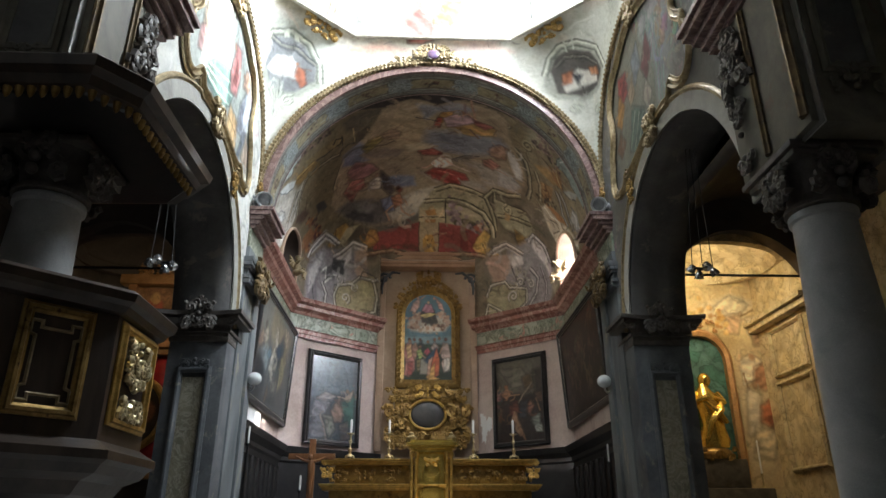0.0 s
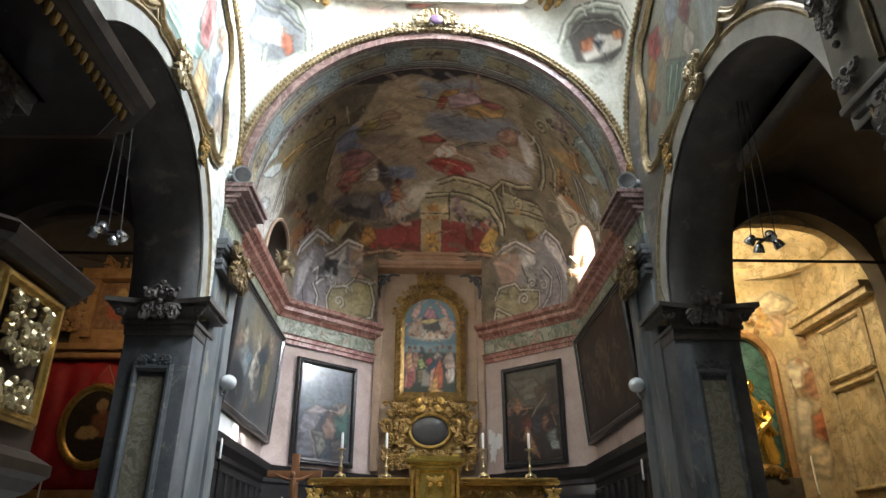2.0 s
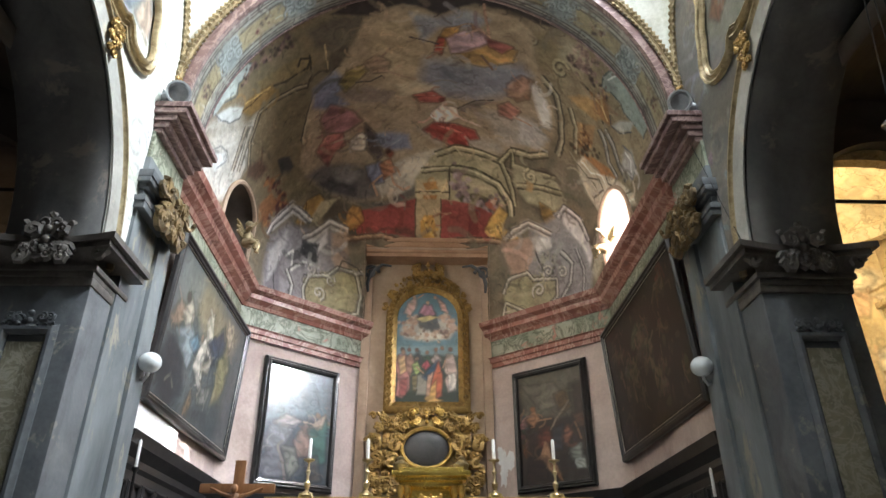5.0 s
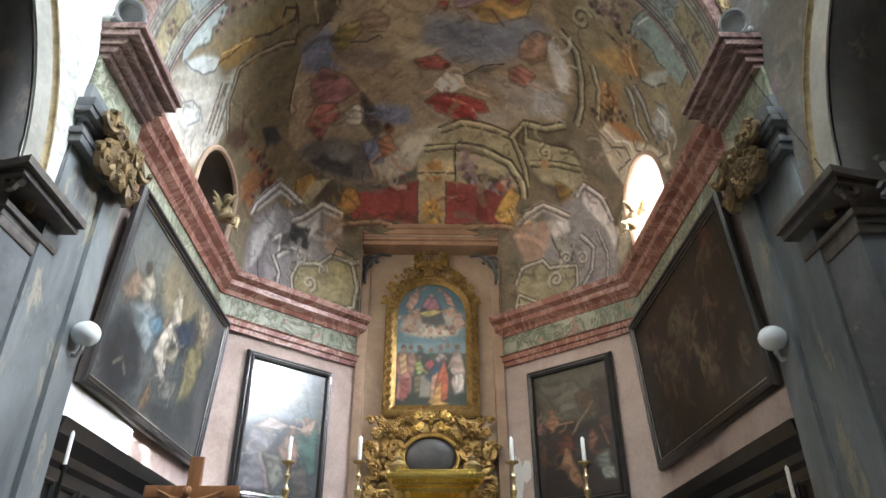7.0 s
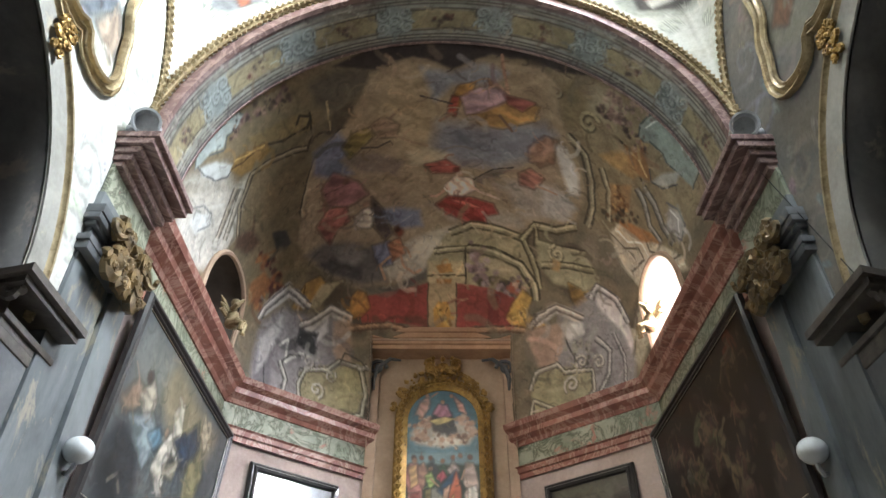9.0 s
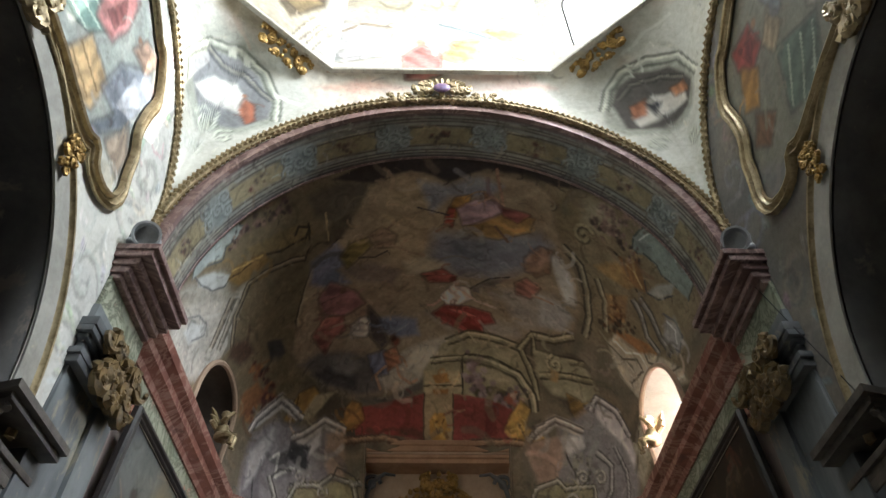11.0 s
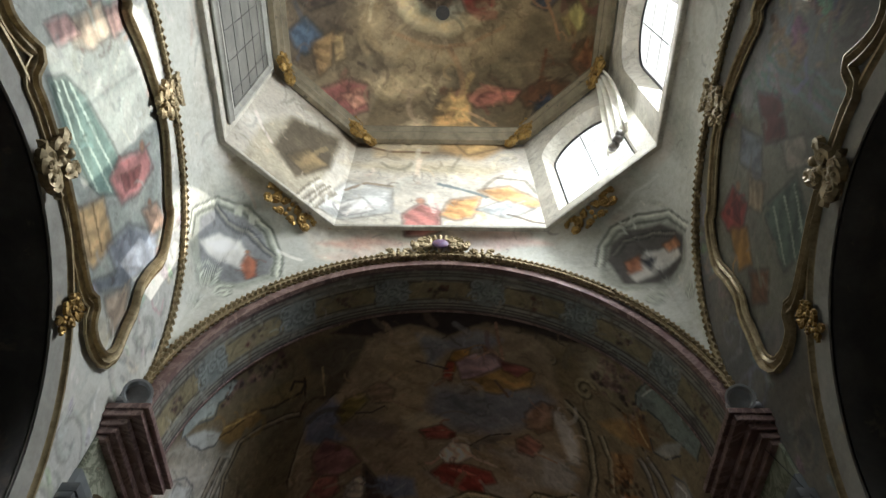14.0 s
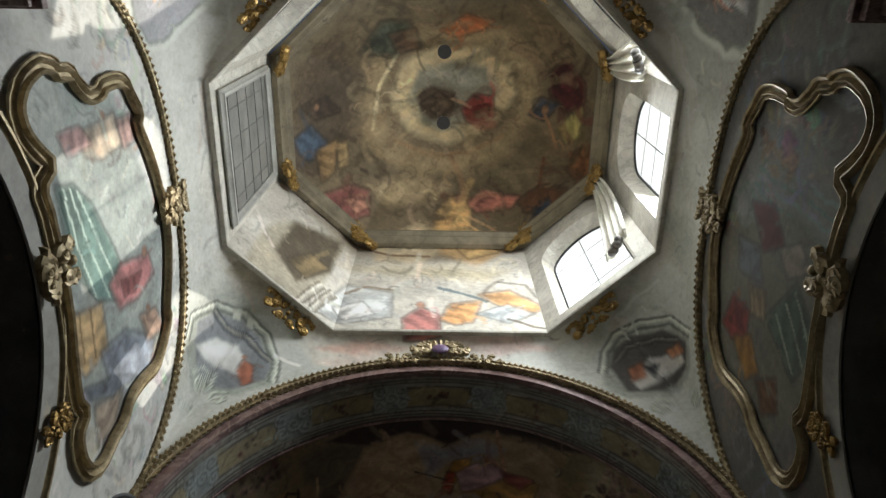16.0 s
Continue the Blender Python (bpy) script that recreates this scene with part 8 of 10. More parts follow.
ring_moulding("drum_cornice", ring, [(a, b) for a, b in CORN], STUCCO_OLIVE, "stepped stucco cornice under the dome")
ring_moulding("drum_base_moulding", [(x, YC + y, ZB) for x, y in OCT], [(-0.05, -0.035), (0.03, -0.035), (0.045, 0), (0.03, 0.035), (-0.05, 0.035)], DRUM, "stucco moulding at the foot of the drum")

# ---- chancel and apse ----
CW = 4.25
PLAN = [(-CW, 14.95), (-CW, 20.0), (-1.62, 22.35), (1.62, 22.35), (CW, 20.0), (CW, 14.95)]
for k, nm in ((0, "wall_chancel_west"), (1, "wall_apse_northwest"), (2, "wall_apse_north"), (3, "wall_apse_northeast"), (4, "wall_chancel_east")):
    (xa, ya), (xb, yb) = PLAN[k], PLAN[k + 1]
    bm = bmesh.new()
    nx, ny = yb - ya, xa - xb
    ln = math.hypot(nx, ny)
    ox, oy = -nx / ln * 0.35, -ny / ln * 0.35
    top = 10.4 if k == 2 else 8.3
    vs = [bm.verts.new(p) for p in ((xa, ya, 0), (xb, yb, 0), (xb, yb, top), (xa, ya, top))]
    vb = [bm.verts.new((v.co.x + ox, v.co.y + oy, v.co.z)) for v in vs]
    bm.faces.new(vs), bm.faces.new(vb)
    for j in range(4):
        bm.faces.new((vs[j], vs[(j + 1) % 4], vb[(j + 1) % 4], vb[j]))
    structure(nm, bm, PINK if k != 2 else APSE_WALL, "pinkish limewashed apse wall" if k != 2 else "ochre painted wall behind the altarpiece", smooth=False)


def apse_base(a):
    """The apse plan seen from the centre of the half dome, at an angle from 0 to 180 degrees."""
    c, s_ = math.cos(a), math.sin(a)
    pts = [(CW, 18.3)] + [(CW, 20.0), (1.62, 22.35), (-1.62, 22.35), (-CW, 20.0)] + [(-CW, 18.3)]
    best = 1e9
    for (x1, y1), (x2, y2) in zip(pts, pts[1:]):
        nx, ny = y2 - y1, x1 - x2
        q = c * nx + s_ * ny
        if q > 1e-6:
            best = min(best, (x1 * nx + (y1 - 18.3) * ny) / q)
    return best


def vault(u, v):
    """Barrel from the arch to y = 18.3, then a half dome; u along the crown, v from one cornice over to the other."""
    a = math.pi * v
    y = 14.95 + 3.35 * u
    return (4.05 * math.cos(a), y, SPRING - 0.3 + 4.3 * math.sin(a))


def recess_top(y):
    """Height of the arched recesses over the cornice, at a distance along the chancel."""
    return 8.75 + 0.75 * max(0.0, 1 - abs((y - 18.1) / 0.92) ** 2.4) ** (1 / 2.4)


def in_recess(x, y, z):
    return abs(x) > 3 and abs(y - 18.1) < 0.92 and z < recess_top(y)


def on_vault(x, z, off=0.03):
    c = math.sqrt(max(0, 1 - ((z - SPRING + 0.3) / 4.3) ** 2))
    r = 4.05 * c
    return (x, 18.3 + math.sqrt(max(0.01, r * r - x * x)) - off, z)


painted_sheet("chancel_vault", vault, 150, 560, paint_vault, PIGMENT, "frescoed chancel vault with painted clouds and figures", lambda u, v: in_recess(*vault(u, v)))


def half_dome(u, v):
    a = math.pi * u
    r0 = 0.72 * 4.05 + 0.28 * min(4.6, apse_base(a))
    c, s_ = math.cos(v * math.pi / 2), math.sin(v * math.pi / 2)
    r = r0 * c
    return (r * math.cos(a), 18.3 + r * math.sin(a), SPRING - 0.3 + 4.3 * s_)


def niche_gap(u, v):
    x, y, z = half_dome(u, v)
    return abs(x) < 1.6 and z < 10.15 and y > 19 or in_recess(x, y, z)


painted_sheet("apse_half_dome", half_dome, 520, 200, paint_vault, PIGMENT, "frescoed half dome of the apse", niche_gap)

# entablature round the chancel: architrave, frieze, cornice
ENT = [(-CW + 0.04, 13.9), (-CW + 0.04, 20.0 - 0.02), (-1.62, 22.33), ]
ARCHIT = [(0, 7.0), (0.06, 7.0), (0.06, 7.1), (0.10, 7.12), (0.10, 7.22), (0.14, 7.25), (0, 7.27)]
FRZ = [(0, 7.26), (0.05, 7.26), (0.05, 7.72), (0, 7.72)]
CRN = [(0, 7.70), (0.08, 7.70), (0.12, 7.78), (0.24, 7.86), (0.26, 7.96), (0.38, 8.02), (0.42, 8.13), (0, 8.16)]


def run_profile(name, path, prof, mat, label, s):
    """Carries a wall profile (out, height) along a plan path; s mirrors it to the other side."""
    bm = bmesh.new()
    pts = [Vector((s * -x, y, 0)) for x, y in path]
    sweep(bm, pts, [(o * (-s), z) for o, z in prof], (0, 0, 1))
    return structure(name, bm, mat, label, smooth=False)


for s in (1, -1):
    run_profile("architrave", [(-x, y) for x, y in ENT], ARCHIT, RED_MARBLE, "red marbled architrave round the apse", s)
    run_profile("frieze", [(-x, y) for x, y in ENT], FRZ, FRIEZE, "green marbled frieze round the apse", s)
    run_profile("cornice", [(-x, y) for x, y in ENT], CRN, RED_MARBLE, "red marbled cornice round the apse", s)

# ---- piers, pilasters, capitals, columns ----
def panel_frame(bm, x, y, z0, z1, hw, out, k=0.5):
    """A raised moulding frame on a face that looks along out (unit x or y)."""
    o = Vector(out)
    r = Vector((o.y, -o.x, 0))
    c = Vector((x, y, 0))
    pts = [c + r * a + Vector((0, 0, z)) for a, z in ((-hw, z0), (hw, z0), (hw, z1), (-hw, z1))]
    return sweep(bm, pts, mould(k), tuple(o), closed=True)


for s, nm in ((-1, "pier_west"), (1, "pier_east")):
    pier = thing(nm, (s * 4.6, 13.4, 0), "grey painted stone pier with sunk panels and a dark carved capital", "pier", "crossing piers", "structure")
    xs = sorted((s * 4.0, s * 5.12))
    part("shaft", boxm(*xs, 13.14, 14.0, 0.5, 5.02, bevel=0.03), PIER, pier)
    part("plinth", boxm(xs[0] - 0.06, xs[1] + 0.06, 13.06, 14.0, 0.0, 0.5, bevel=0.03), PIER, pier)
    part("panel", boxm(s * 4.56 - 0.2, s * 4.56 + 0.2, 13.115, 13.2, 1.9, 4.3), PANEL, pier, "olive marbled sunk panel")
    part("panel_moulding", panel_frame(bmesh.new(), s * 4.56, 13.135, 1.6, 4.45, 0.27, (0, -1, 0), 0.9), PIER, pier)
    bm = scrolls(bmesh.new(), (s * 4.56, 13.12, 4.55), (1, 0, 0), (0, 0, 1), (0, -1, 0), 0.6, 0.35, 3, 11, 0.08)
    part("stucco_leaf", bm, PIER, pier)
    bm = scrolls(bmesh.new(), (s * 4.56, 13.12, 1.75), (1, 0, 0), (0, 0, 1), (0, -1, 0), 0.7, 0.6, 4, 12, 0.08)
    part("stucco_cartouche", bm, PIER, pier)
    # capital
    cap = part("capital", boxm(xs[0] - 0.02, xs[1] + 0.02, 13.1, 14.0, 5.0, 5.12, bevel=0.03), DARKCAP, pier, "dark carved capital with leaves")
    bm = bmesh.new()
    x0, x1 = xs[0] - 0.02, xs[1] + 0.02
    for z0, z1, g in ((5.10, 5.17, 0.0), (5.17, 5.24, 0.04)):
        box(bm, x0 - g, x1 + g, 13.08 - g, 14.0, z0, z1, 0.012)
    for z0, z1, g in ((5.42, 5.49, 0.20), (5.49, 5.57, 0.27)):
        front = [(x0 - g + (x1 - x0 + 2 * g) * k / 12, 13.08 - g + 0.16 * math.sin(math.pi * k / 12)) for k in range(13)]
        ring = front + [(x1 + g, 14.0), (x0 - g, 14.0)]
        lo, hi = [bm.verts.new((x, y, z0)) for x, y in ring], [bm.verts.new((x, y, z1)) for x, y in ring]
        bm.faces.new(lo), bm.faces.new(hi)
        for k in range(len(ring)):
            m = (k + 1) % len(ring)
            bm.faces.new((lo[k], lo[m], hi[m], hi[k]))
    sheet(bm, lambda u, v: (x0 - 0.02 - 0.2 * v * v + (x1 - x0 + 0.04 + 0.4 * v * v) * u, 13.06 - 0.18 * v * v + 0.12 * v * math.sin(math.pi * u), 5.22 + 0.21 * v), 12, 5)
    part("abacus", bm, DARKCAP, cap)
    bm = scrolls(bmesh.new(), (s * 4.56, 12.98, 5.5), (1, 0, 0), (0, 0, 1), (0, -1, 0.2), 0.6, 0.55, 9, 5, 0.11)
    part("leafwork", bm, DARKCAP, cap)
    for e in (x0 - 0.06, x1 + 0.06):
        bm = bmesh.new()
        tube(bm, [(e + 0.09 * (1 - k / 12) * math.cos(k * 0.75) * (1 if e > s * 4.56 else -1), 13.0 - 0.02, 5.36 + 0.09 * (1 - k / 12) * math.sin(k * 0.75)) for k in range(12)], [0.05] * 12, 6)
        part("volute", bm, DARKCAP, cap)
    # sconce on the pier
    sc = thing("wall_sconce", (s * 4.56, 13.1, 1.95), "small candle sconce with a white candle on the pier", "sconce", "pier sconces")
    bm = bmesh.new()
    tube(bm, [(s * 4.56, 13.13, 1.78), (s * 4.56, 13.0, 1.74), (s * 4.56, 12.92, 1.82)], 0.015, 6)
    lathe(bm, [(0.0, 0), (0.05, 0.01), (0.055, 0.03), (0.02, 0.03)], (s * 4.56, 12.92, 1.82), 10)
    part("bracket", bm, IRON, sc)
    part("candle", lathe(bmesh.new(), [(0.017, 0), (0.017, 0.25), (0.004, 0.27)], (s * 4.56, 12.92, 1.85), 10), WAX, sc)
    part("backplate", scrolls(bmesh.new(), (s * 4.56, 13.12, 1.8), (1, 0, 0), (0, 0, 1), (0, -1, 0), 0.3, 0.34, 3, 21, 0.12), IRON, sc)

    # tall chancel pilaster behind the pier
    pil = thing("pilaster_west" if s < 0 else "pilaster_east", (s * 4.3, 14.4, 0), "blue-grey painted chancel pilaster with a gilded capital", "pilaster", "chancel pilasters", "structure")
    xa = sorted((s * 3.96, s * 5.1))
    part("shaft", boxm(*xa, 13.72, 14.9, 0, 6.42, bevel=0.02), PILASTER, pil)
    part("return_strip", boxm(*sorted((s * 3.9, s * 4.3)), 14.52, 14.94, 0, 6.42, bevel=0.015), PILASTER, pil)
    part("wall_strip", boxm(*sorted((s * 3.99, s * 5.1)), 13.70, 14.1, 5.58, 8.5), PILASTER, pil)
    bm = bmesh.new()
    box(bm, *sorted((s * 3.86, s * 5.0)), 13.66, 15.0, 6.42, 6.52, 0.015)
    box(bm, *sorted((s * 3.80, s * 5.0)), 13.60, 15.05, 6.88, 7.0, 0.015)
    box(bm, *sorted((s * 3.92, s * 5.0)), 13.70, 14.96, 6.50, 6.9, 0.01)
    for z0, z1, g in ((6.52, 6.60, 0.07), (6.74, 6.80, 0.05), (6.80, 6.88, 0.10)):
        box(bm, *sorted((s * (3.92 - g), s * 5.0)), 13.70 - g, 14.96 + g, z0, z1, 0.012)
    cp = part("capital", bm, PIER, pil)
    bm = scrolls(bmesh.new(), (s * 3.80, 14.35, 6.66), (0, 1, 0), (0, 0, 1), (-s, 0, 0), 1.0, 0.75, 13, 31, 0.12)
    part("gilded_leaves", bm, BRONZED, cp, "gilded acanthus leaves")
    bm = bmesh.new()
    for y in (13.85, 14.85):
        tube(bm, [(s * (3.78 - 0.015 * k), y + 0.17 * (1 - k / 15) * math.cos(0.6 * k), 6.80 + 0.15 * (1 - k / 15) * math.sin(0.6 * k)) for k in range(14)], [0.055 - 0.002 * k for k in range(14)], 6)
    part("gilded_volutes", bm, BRONZED, cp, "gilded corner volutes")
    # entablature block that breaks forward over the pilaster
    blk = thing("entablature_block", (s * 4.0, 14.3, 7.0), "projecting marbled entablature block over a pilaster", "entablature", "entablature blocks", "structure")
    bm = bmesh.new()
    part("block_architrave", boxm(*sorted((s * 3.92, s * 5.0)), 13.68, 15.0, 7.0, 7.26, bevel=0.015), PILASTER, blk)
    part("block_frieze", boxm(*sorted((s * 3.95, s * 5.0)), 13.7, 14.98, 7.25, 7.72), FRIEZE, blk)
    bm = bmesh.new()
    for z0, z1, g in ((7.70, 7.78, 0.03), (7.78, 7.88, 0.12), (7.88, 7.98, 0.22), (7.98, 8.08, 0.36), (8.08, 8.17, 0.42)):
        box(bm, *sorted((s * (3.9 - g), s * 5.0)), 13.72 - g * 0.35, 14.9 + g * 0.25, z0, z1, 0.012)
    part("block_cornice", bm, DARK_MARBLE, blk, "stepped brown and red marbled cornice", smooth=False)

# columns of the nave arcade
CAPP = [(0.34, 0.0), (0.40, 0.03), (0.40, 0.08), (0.35, 0.10), (0.34, 0.16), (0.36, 0.3), (0.40, 0.45), (0.50, 0.58)]
for s in (-1, 1):
    cx, cy = s * 4.38, 6.98
    col = thing("column", (cx, cy, 0), "grey stone nave column with a dark carved capital", "column", "nave columns", "structure")
    part("shaft", lathe(bmesh.new(), [(0.43, 0.4), (0.425, 1.6), (0.395, 3.2), (0.335, 4.86), (0.37, 4.88), (0.37, 4.95), (0.34, 4.97)], (cx, cy, 0), 36), COLUMN, col)
    part("base", lathe(bmesh.new(), [(0.56, 0), (0.56, 0.15), (0.52, 0.2), (0.45, 0.24), (0.49, 0.3), (0.43, 0.38), (0.41, 0.42)], (cx, cy, 0), 32), COLUMN, col)
    cap = part("capital", lathe(bmesh.new(), CAPP, (cx, cy, 4.96), 28), DARKCAP, col, "dark carved leaf capital")
    for k, (ox, oy) in enumerate(((0, -1), (-s, 0), (0, 1), (s, 0))):
        bm = scrolls(bmesh.new(), (cx + ox * 0.44, cy + oy * 0.44, 5.3), (oy, -ox, 0), (0, 0, 1), (ox, oy, 0), 0.7, 0.6, 6, 40 + k, 0.11)
        part("leafwork", bm, DARKCAP, cap)
    bm = bmesh.new()
    box(bm, cx - 0.48, cx + 0.5, cy - 0.48, cy + 0.6, 5.5, 5.58, 0.02)
    box(bm, cx - 0.53, cx + 0.55, cy - 0.53, cy + 0.68, 5.58, 5.66, 0.02)
    part("abacus", bm, DARKCAP, cap)
    imp = thing("impost_pilaster", (s * 4.3, 6.8, 5.66), "painted impost pilaster with a blue sunk panel above the column", "pilaster", "impost pilasters", "structure")
    part("shaft", boxm(*sorted((s * 3.92, s * 5.1)), 6.1, 7.7, 5.66, 8.3, bevel=0.02), IMPOST, imp)
    part("panel", boxm(s * 4.5 - 0.22, s * 4.5 + 0.22, 6.08, 6.2, 6.4, 7.9), SOFFIT, imp)
    part("panel_moulding", panel_frame(bmesh.new(), s * 4.5, 6.09, 6.35, 7.95, 0.28, (0, -1, 0), 0.8), IMPOST, imp)
    part("stucco_shell", scrolls(bmesh.new(), (s * 4.5, 6.08, 6.2), (1, 0, 0), (0, 0, 1), (0, -1, 0), 0.7, 0.4, 5, 51, 0.08), IMPOST, imp)
    part("carved_console", scrolls(scrolls(bmesh.new(), (s * 3.88, 7.3, 7.3), (0, 1, 0), (0, 0, 1), (-s, 0, 0), 0.62, 1.0, 9, 52, 0.11), (s * 3.88, 7.42, 6.3), (0, 1, 0), (0, 0, 1), (-s, 0, 0), 0.42, 1.3, 8, 53, 0.11), DARKCAP, imp, "dark carved foliage console")
    bm = bmesh.new()
    sweep(bm, [(s * 3.91, 6.16, 5.75), (s * 3.91, 6.16, 8.2)], mould(0.9), (-s, 0, 0))
    sweep(bm, [(s * 3.91, 6.98, 5.75), (s * 3.91, 6.98, 7.9)], mould(0.7), (-s, 0, 0))
    part("edge_mouldings", bm, BRONZED, imp, "browned gilded edge mouldings")
    blk = thing("entablature_block", (s * 4.0, 7.0, 7.9), "projecting marbled entablature block over the column", "entablature", "entablature blocks", "structure")
    bm = bmesh.new()
    for z0, z1, g in ((7.95, 8.03, 0.03), (8.03, 8.13, 0.12), (8.13, 8.23, 0.22), (8.23, 8.33, 0.34), (8.33, 8.42, 0.40)):
        box(bm, *sorted((s * (3.9 - g), s * 5.0)), 6.4 - g * 0.25, 7.9 + g * 0.4, z0, z1, 0.012)
    part("block_cornice", bm, DARK_MARBLE, blk, smooth=False)

# ---- aisles, side chapels and the nave behind ----
for s, nm in ((-1, "west"), (1, "east")):
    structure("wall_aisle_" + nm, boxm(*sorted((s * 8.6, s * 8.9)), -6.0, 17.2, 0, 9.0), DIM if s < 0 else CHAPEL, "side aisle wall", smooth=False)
    structure("ceiling_aisle_" + nm, sheet(bmesh.new(), lambda u, v: (s * (5.1 + 3.5 * u), -6 + 19.9 * v, 7.6 + 1.1 * math.sin(math.pi * u)), 16, 8), DIM, "dark aisle vault", thick=0.2)
    # outer box, never in view, that keeps sun out of the aisle
    structure("roof_aisle_" + nm, boxm(*sorted((s * 5.1, s * 8.9)), -6.3, 17.2, 9.0, 9.2), DIM, "unseen aisle roof added against sun leaks", smooth=False)
    # wall with an arch into the side chapel
    bm = bmesh.new()
    ax, az, ar = s * 6.9, 6.3, 1.6
    pts = [(ax + 1.75, 0.0), (ax + ar, 0.0)]
    inner = [(ax + ar, 0.0)] + arc(ax, az, ar, ar, 0, 180, 24) + [(ax - ar, 0.0)]
    outer = [(ax + 1.8, 0.0)] + [(ax + (1.8 if x > ax + 0.8 else -1.8 if x < ax - 0.8 else (x - ax) * 2.25), 9.0) for x, z in arc(ax, az, ar, ar, 0, 180, 24)] + [(ax - 1.8, 0.0)]
    outer[1], outer[-2] = (ax + 1.8, az), (ax - 1.8, az)
    for yy in (13.9, 14.3):
        vi, vo = [bm.verts.new((x, yy, z)) for x, z in inner], [bm.verts.new((x, yy, z)) for x, z in outer]
        for k in range(len(vi) - 1):
            bm.faces.new((vi[k], vi[k + 1], vo[k + 1], vo[k]))
        if yy > 14:
            for k in range(len(vi) - 1):
                bm.faces.new((vp[k], vp[k + 1], vi[k + 1], vi[k]))
        vp = vi
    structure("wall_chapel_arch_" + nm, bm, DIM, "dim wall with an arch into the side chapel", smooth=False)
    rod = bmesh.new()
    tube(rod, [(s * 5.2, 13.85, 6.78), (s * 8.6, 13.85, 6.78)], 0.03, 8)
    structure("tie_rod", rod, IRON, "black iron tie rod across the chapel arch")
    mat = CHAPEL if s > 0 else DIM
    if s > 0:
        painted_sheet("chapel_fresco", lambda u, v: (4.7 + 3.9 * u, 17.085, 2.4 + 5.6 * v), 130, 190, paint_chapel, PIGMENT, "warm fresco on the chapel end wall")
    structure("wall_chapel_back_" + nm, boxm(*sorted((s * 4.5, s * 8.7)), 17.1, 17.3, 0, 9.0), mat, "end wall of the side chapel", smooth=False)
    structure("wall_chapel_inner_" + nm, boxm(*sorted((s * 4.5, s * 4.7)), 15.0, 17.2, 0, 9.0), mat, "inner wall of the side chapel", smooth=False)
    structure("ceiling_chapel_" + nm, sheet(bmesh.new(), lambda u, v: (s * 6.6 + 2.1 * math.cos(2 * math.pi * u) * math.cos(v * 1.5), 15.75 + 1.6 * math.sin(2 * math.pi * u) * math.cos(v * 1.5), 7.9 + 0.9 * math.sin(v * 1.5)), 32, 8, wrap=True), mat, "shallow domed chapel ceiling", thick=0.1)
    bm = bmesh.new()
    sweep(bm, [(s * 6.6 + 2.05 * math.cos(2 * math.pi * k / 40), 15.75 + 1.55 * math.sin(2 * math.pi * k / 40), 7.8) for k in range(40)], [(-0.1, -0.1), (0.1, -0.1), (0.16, 0.1), (-0.1, 0.1)], (0, 0, 1), closed=True)
    structure("chapel_cornice_" + nm, bm, mat, "moulded ring under the chapel ceiling")
bm = boxm(8.35, 8.6, 14.3, 17.1, 6.35, 6.5, bevel=0.02)
box(bm, 8.25, 8.6, 14.3, 17.1, 6.5, 6.62, 0.02)
structure("chapel_side_cornice", bm, CHAPEL, "ochre cornice on the chapel wall")
# unseen nave shell, added to close the space behind the viewer
structure("wall_nave_south", boxm(-9.2, 9.2, -6.3, -6.0, 0, 13), PLAIN, "plain nave end wall", smooth=False)
for s, nm in ((-1, "west"), (1, "east")):
    structure("wall_nave_" + nm, boxm(*sorted((s * 4.0, s * 5.15)), -6.0, 4.8, 5.8, 12.6), PLAIN, "nave wall over the arcade", smooth=False)
for s, nm in ((-1, "west"), (1, "east")):
    # block added out of view to shut a gap that let sky light in
    structure("wall_nave_upper_" + nm, boxm(*sorted((s * 4.0, s * 5.2)), 4.8, 6.2, 8.9, 12.6), PLAIN, "unseen block closing a sky leak over the arcade", smooth=False)
structure("ceiling_nave", sheet(bmesh.new(), lambda u, v: (4.2 * math.cos(math.pi * u), -6.2 + 12.2 * v, 8.6 + 4.0 * math.sin(math.pi * u)), 32, 6), PLAIN, "plain nave vault", thick=0.2)
# outer shell piece, out of view, added to keep the sun out
structure("wall_chancel_outer", boxm(-5.2, 5.2, 22.75, 23.0, 0, 13), PLAIN, "unseen outer wall added behind the apse", smooth=False)

# warm lamps of the east chapel and the dim lights of the west one
area_lamp("chapel_lamp_east", (6.3, 14.6, 7.2), (7.0, 17.0, 5.6), 1.6, 0.3, 42, (1.0, 0.80, 0.48))
area_lamp("chapel_cove_east", (6.6, 15.7, 7.75), (6.6, 15.9, 9.5), 2.4, 1.6, 16, (1.0, 0.80, 0.45))
area_lamp("chapel_lamp_west", (-6.4, 14.6, 7.0), (-7.0, 17.0, 5.0), 1.4, 0.3, 8, (1.0, 0.72, 0.42))

# ---- closing pieces round the great arch ----
# backing and filler boxes added to stop sun and sky leaking in
for s in (-1, 1):
    structure("wall_arch_shoulder", boxm(*sorted((s * 4.06, s * 5.2)), 13.75, 15.3, 8.1, 13.4), PLAIN, "plain backing added behind the arch shoulder", smooth=False)
    structure("impost_course", boxm(*sorted((s * 3.86, s * 4.4)), 14.12, 15.1, 8.15, 8.42, bevel=0.01), ARCHIVOLT, "pale impost course above the cornice")
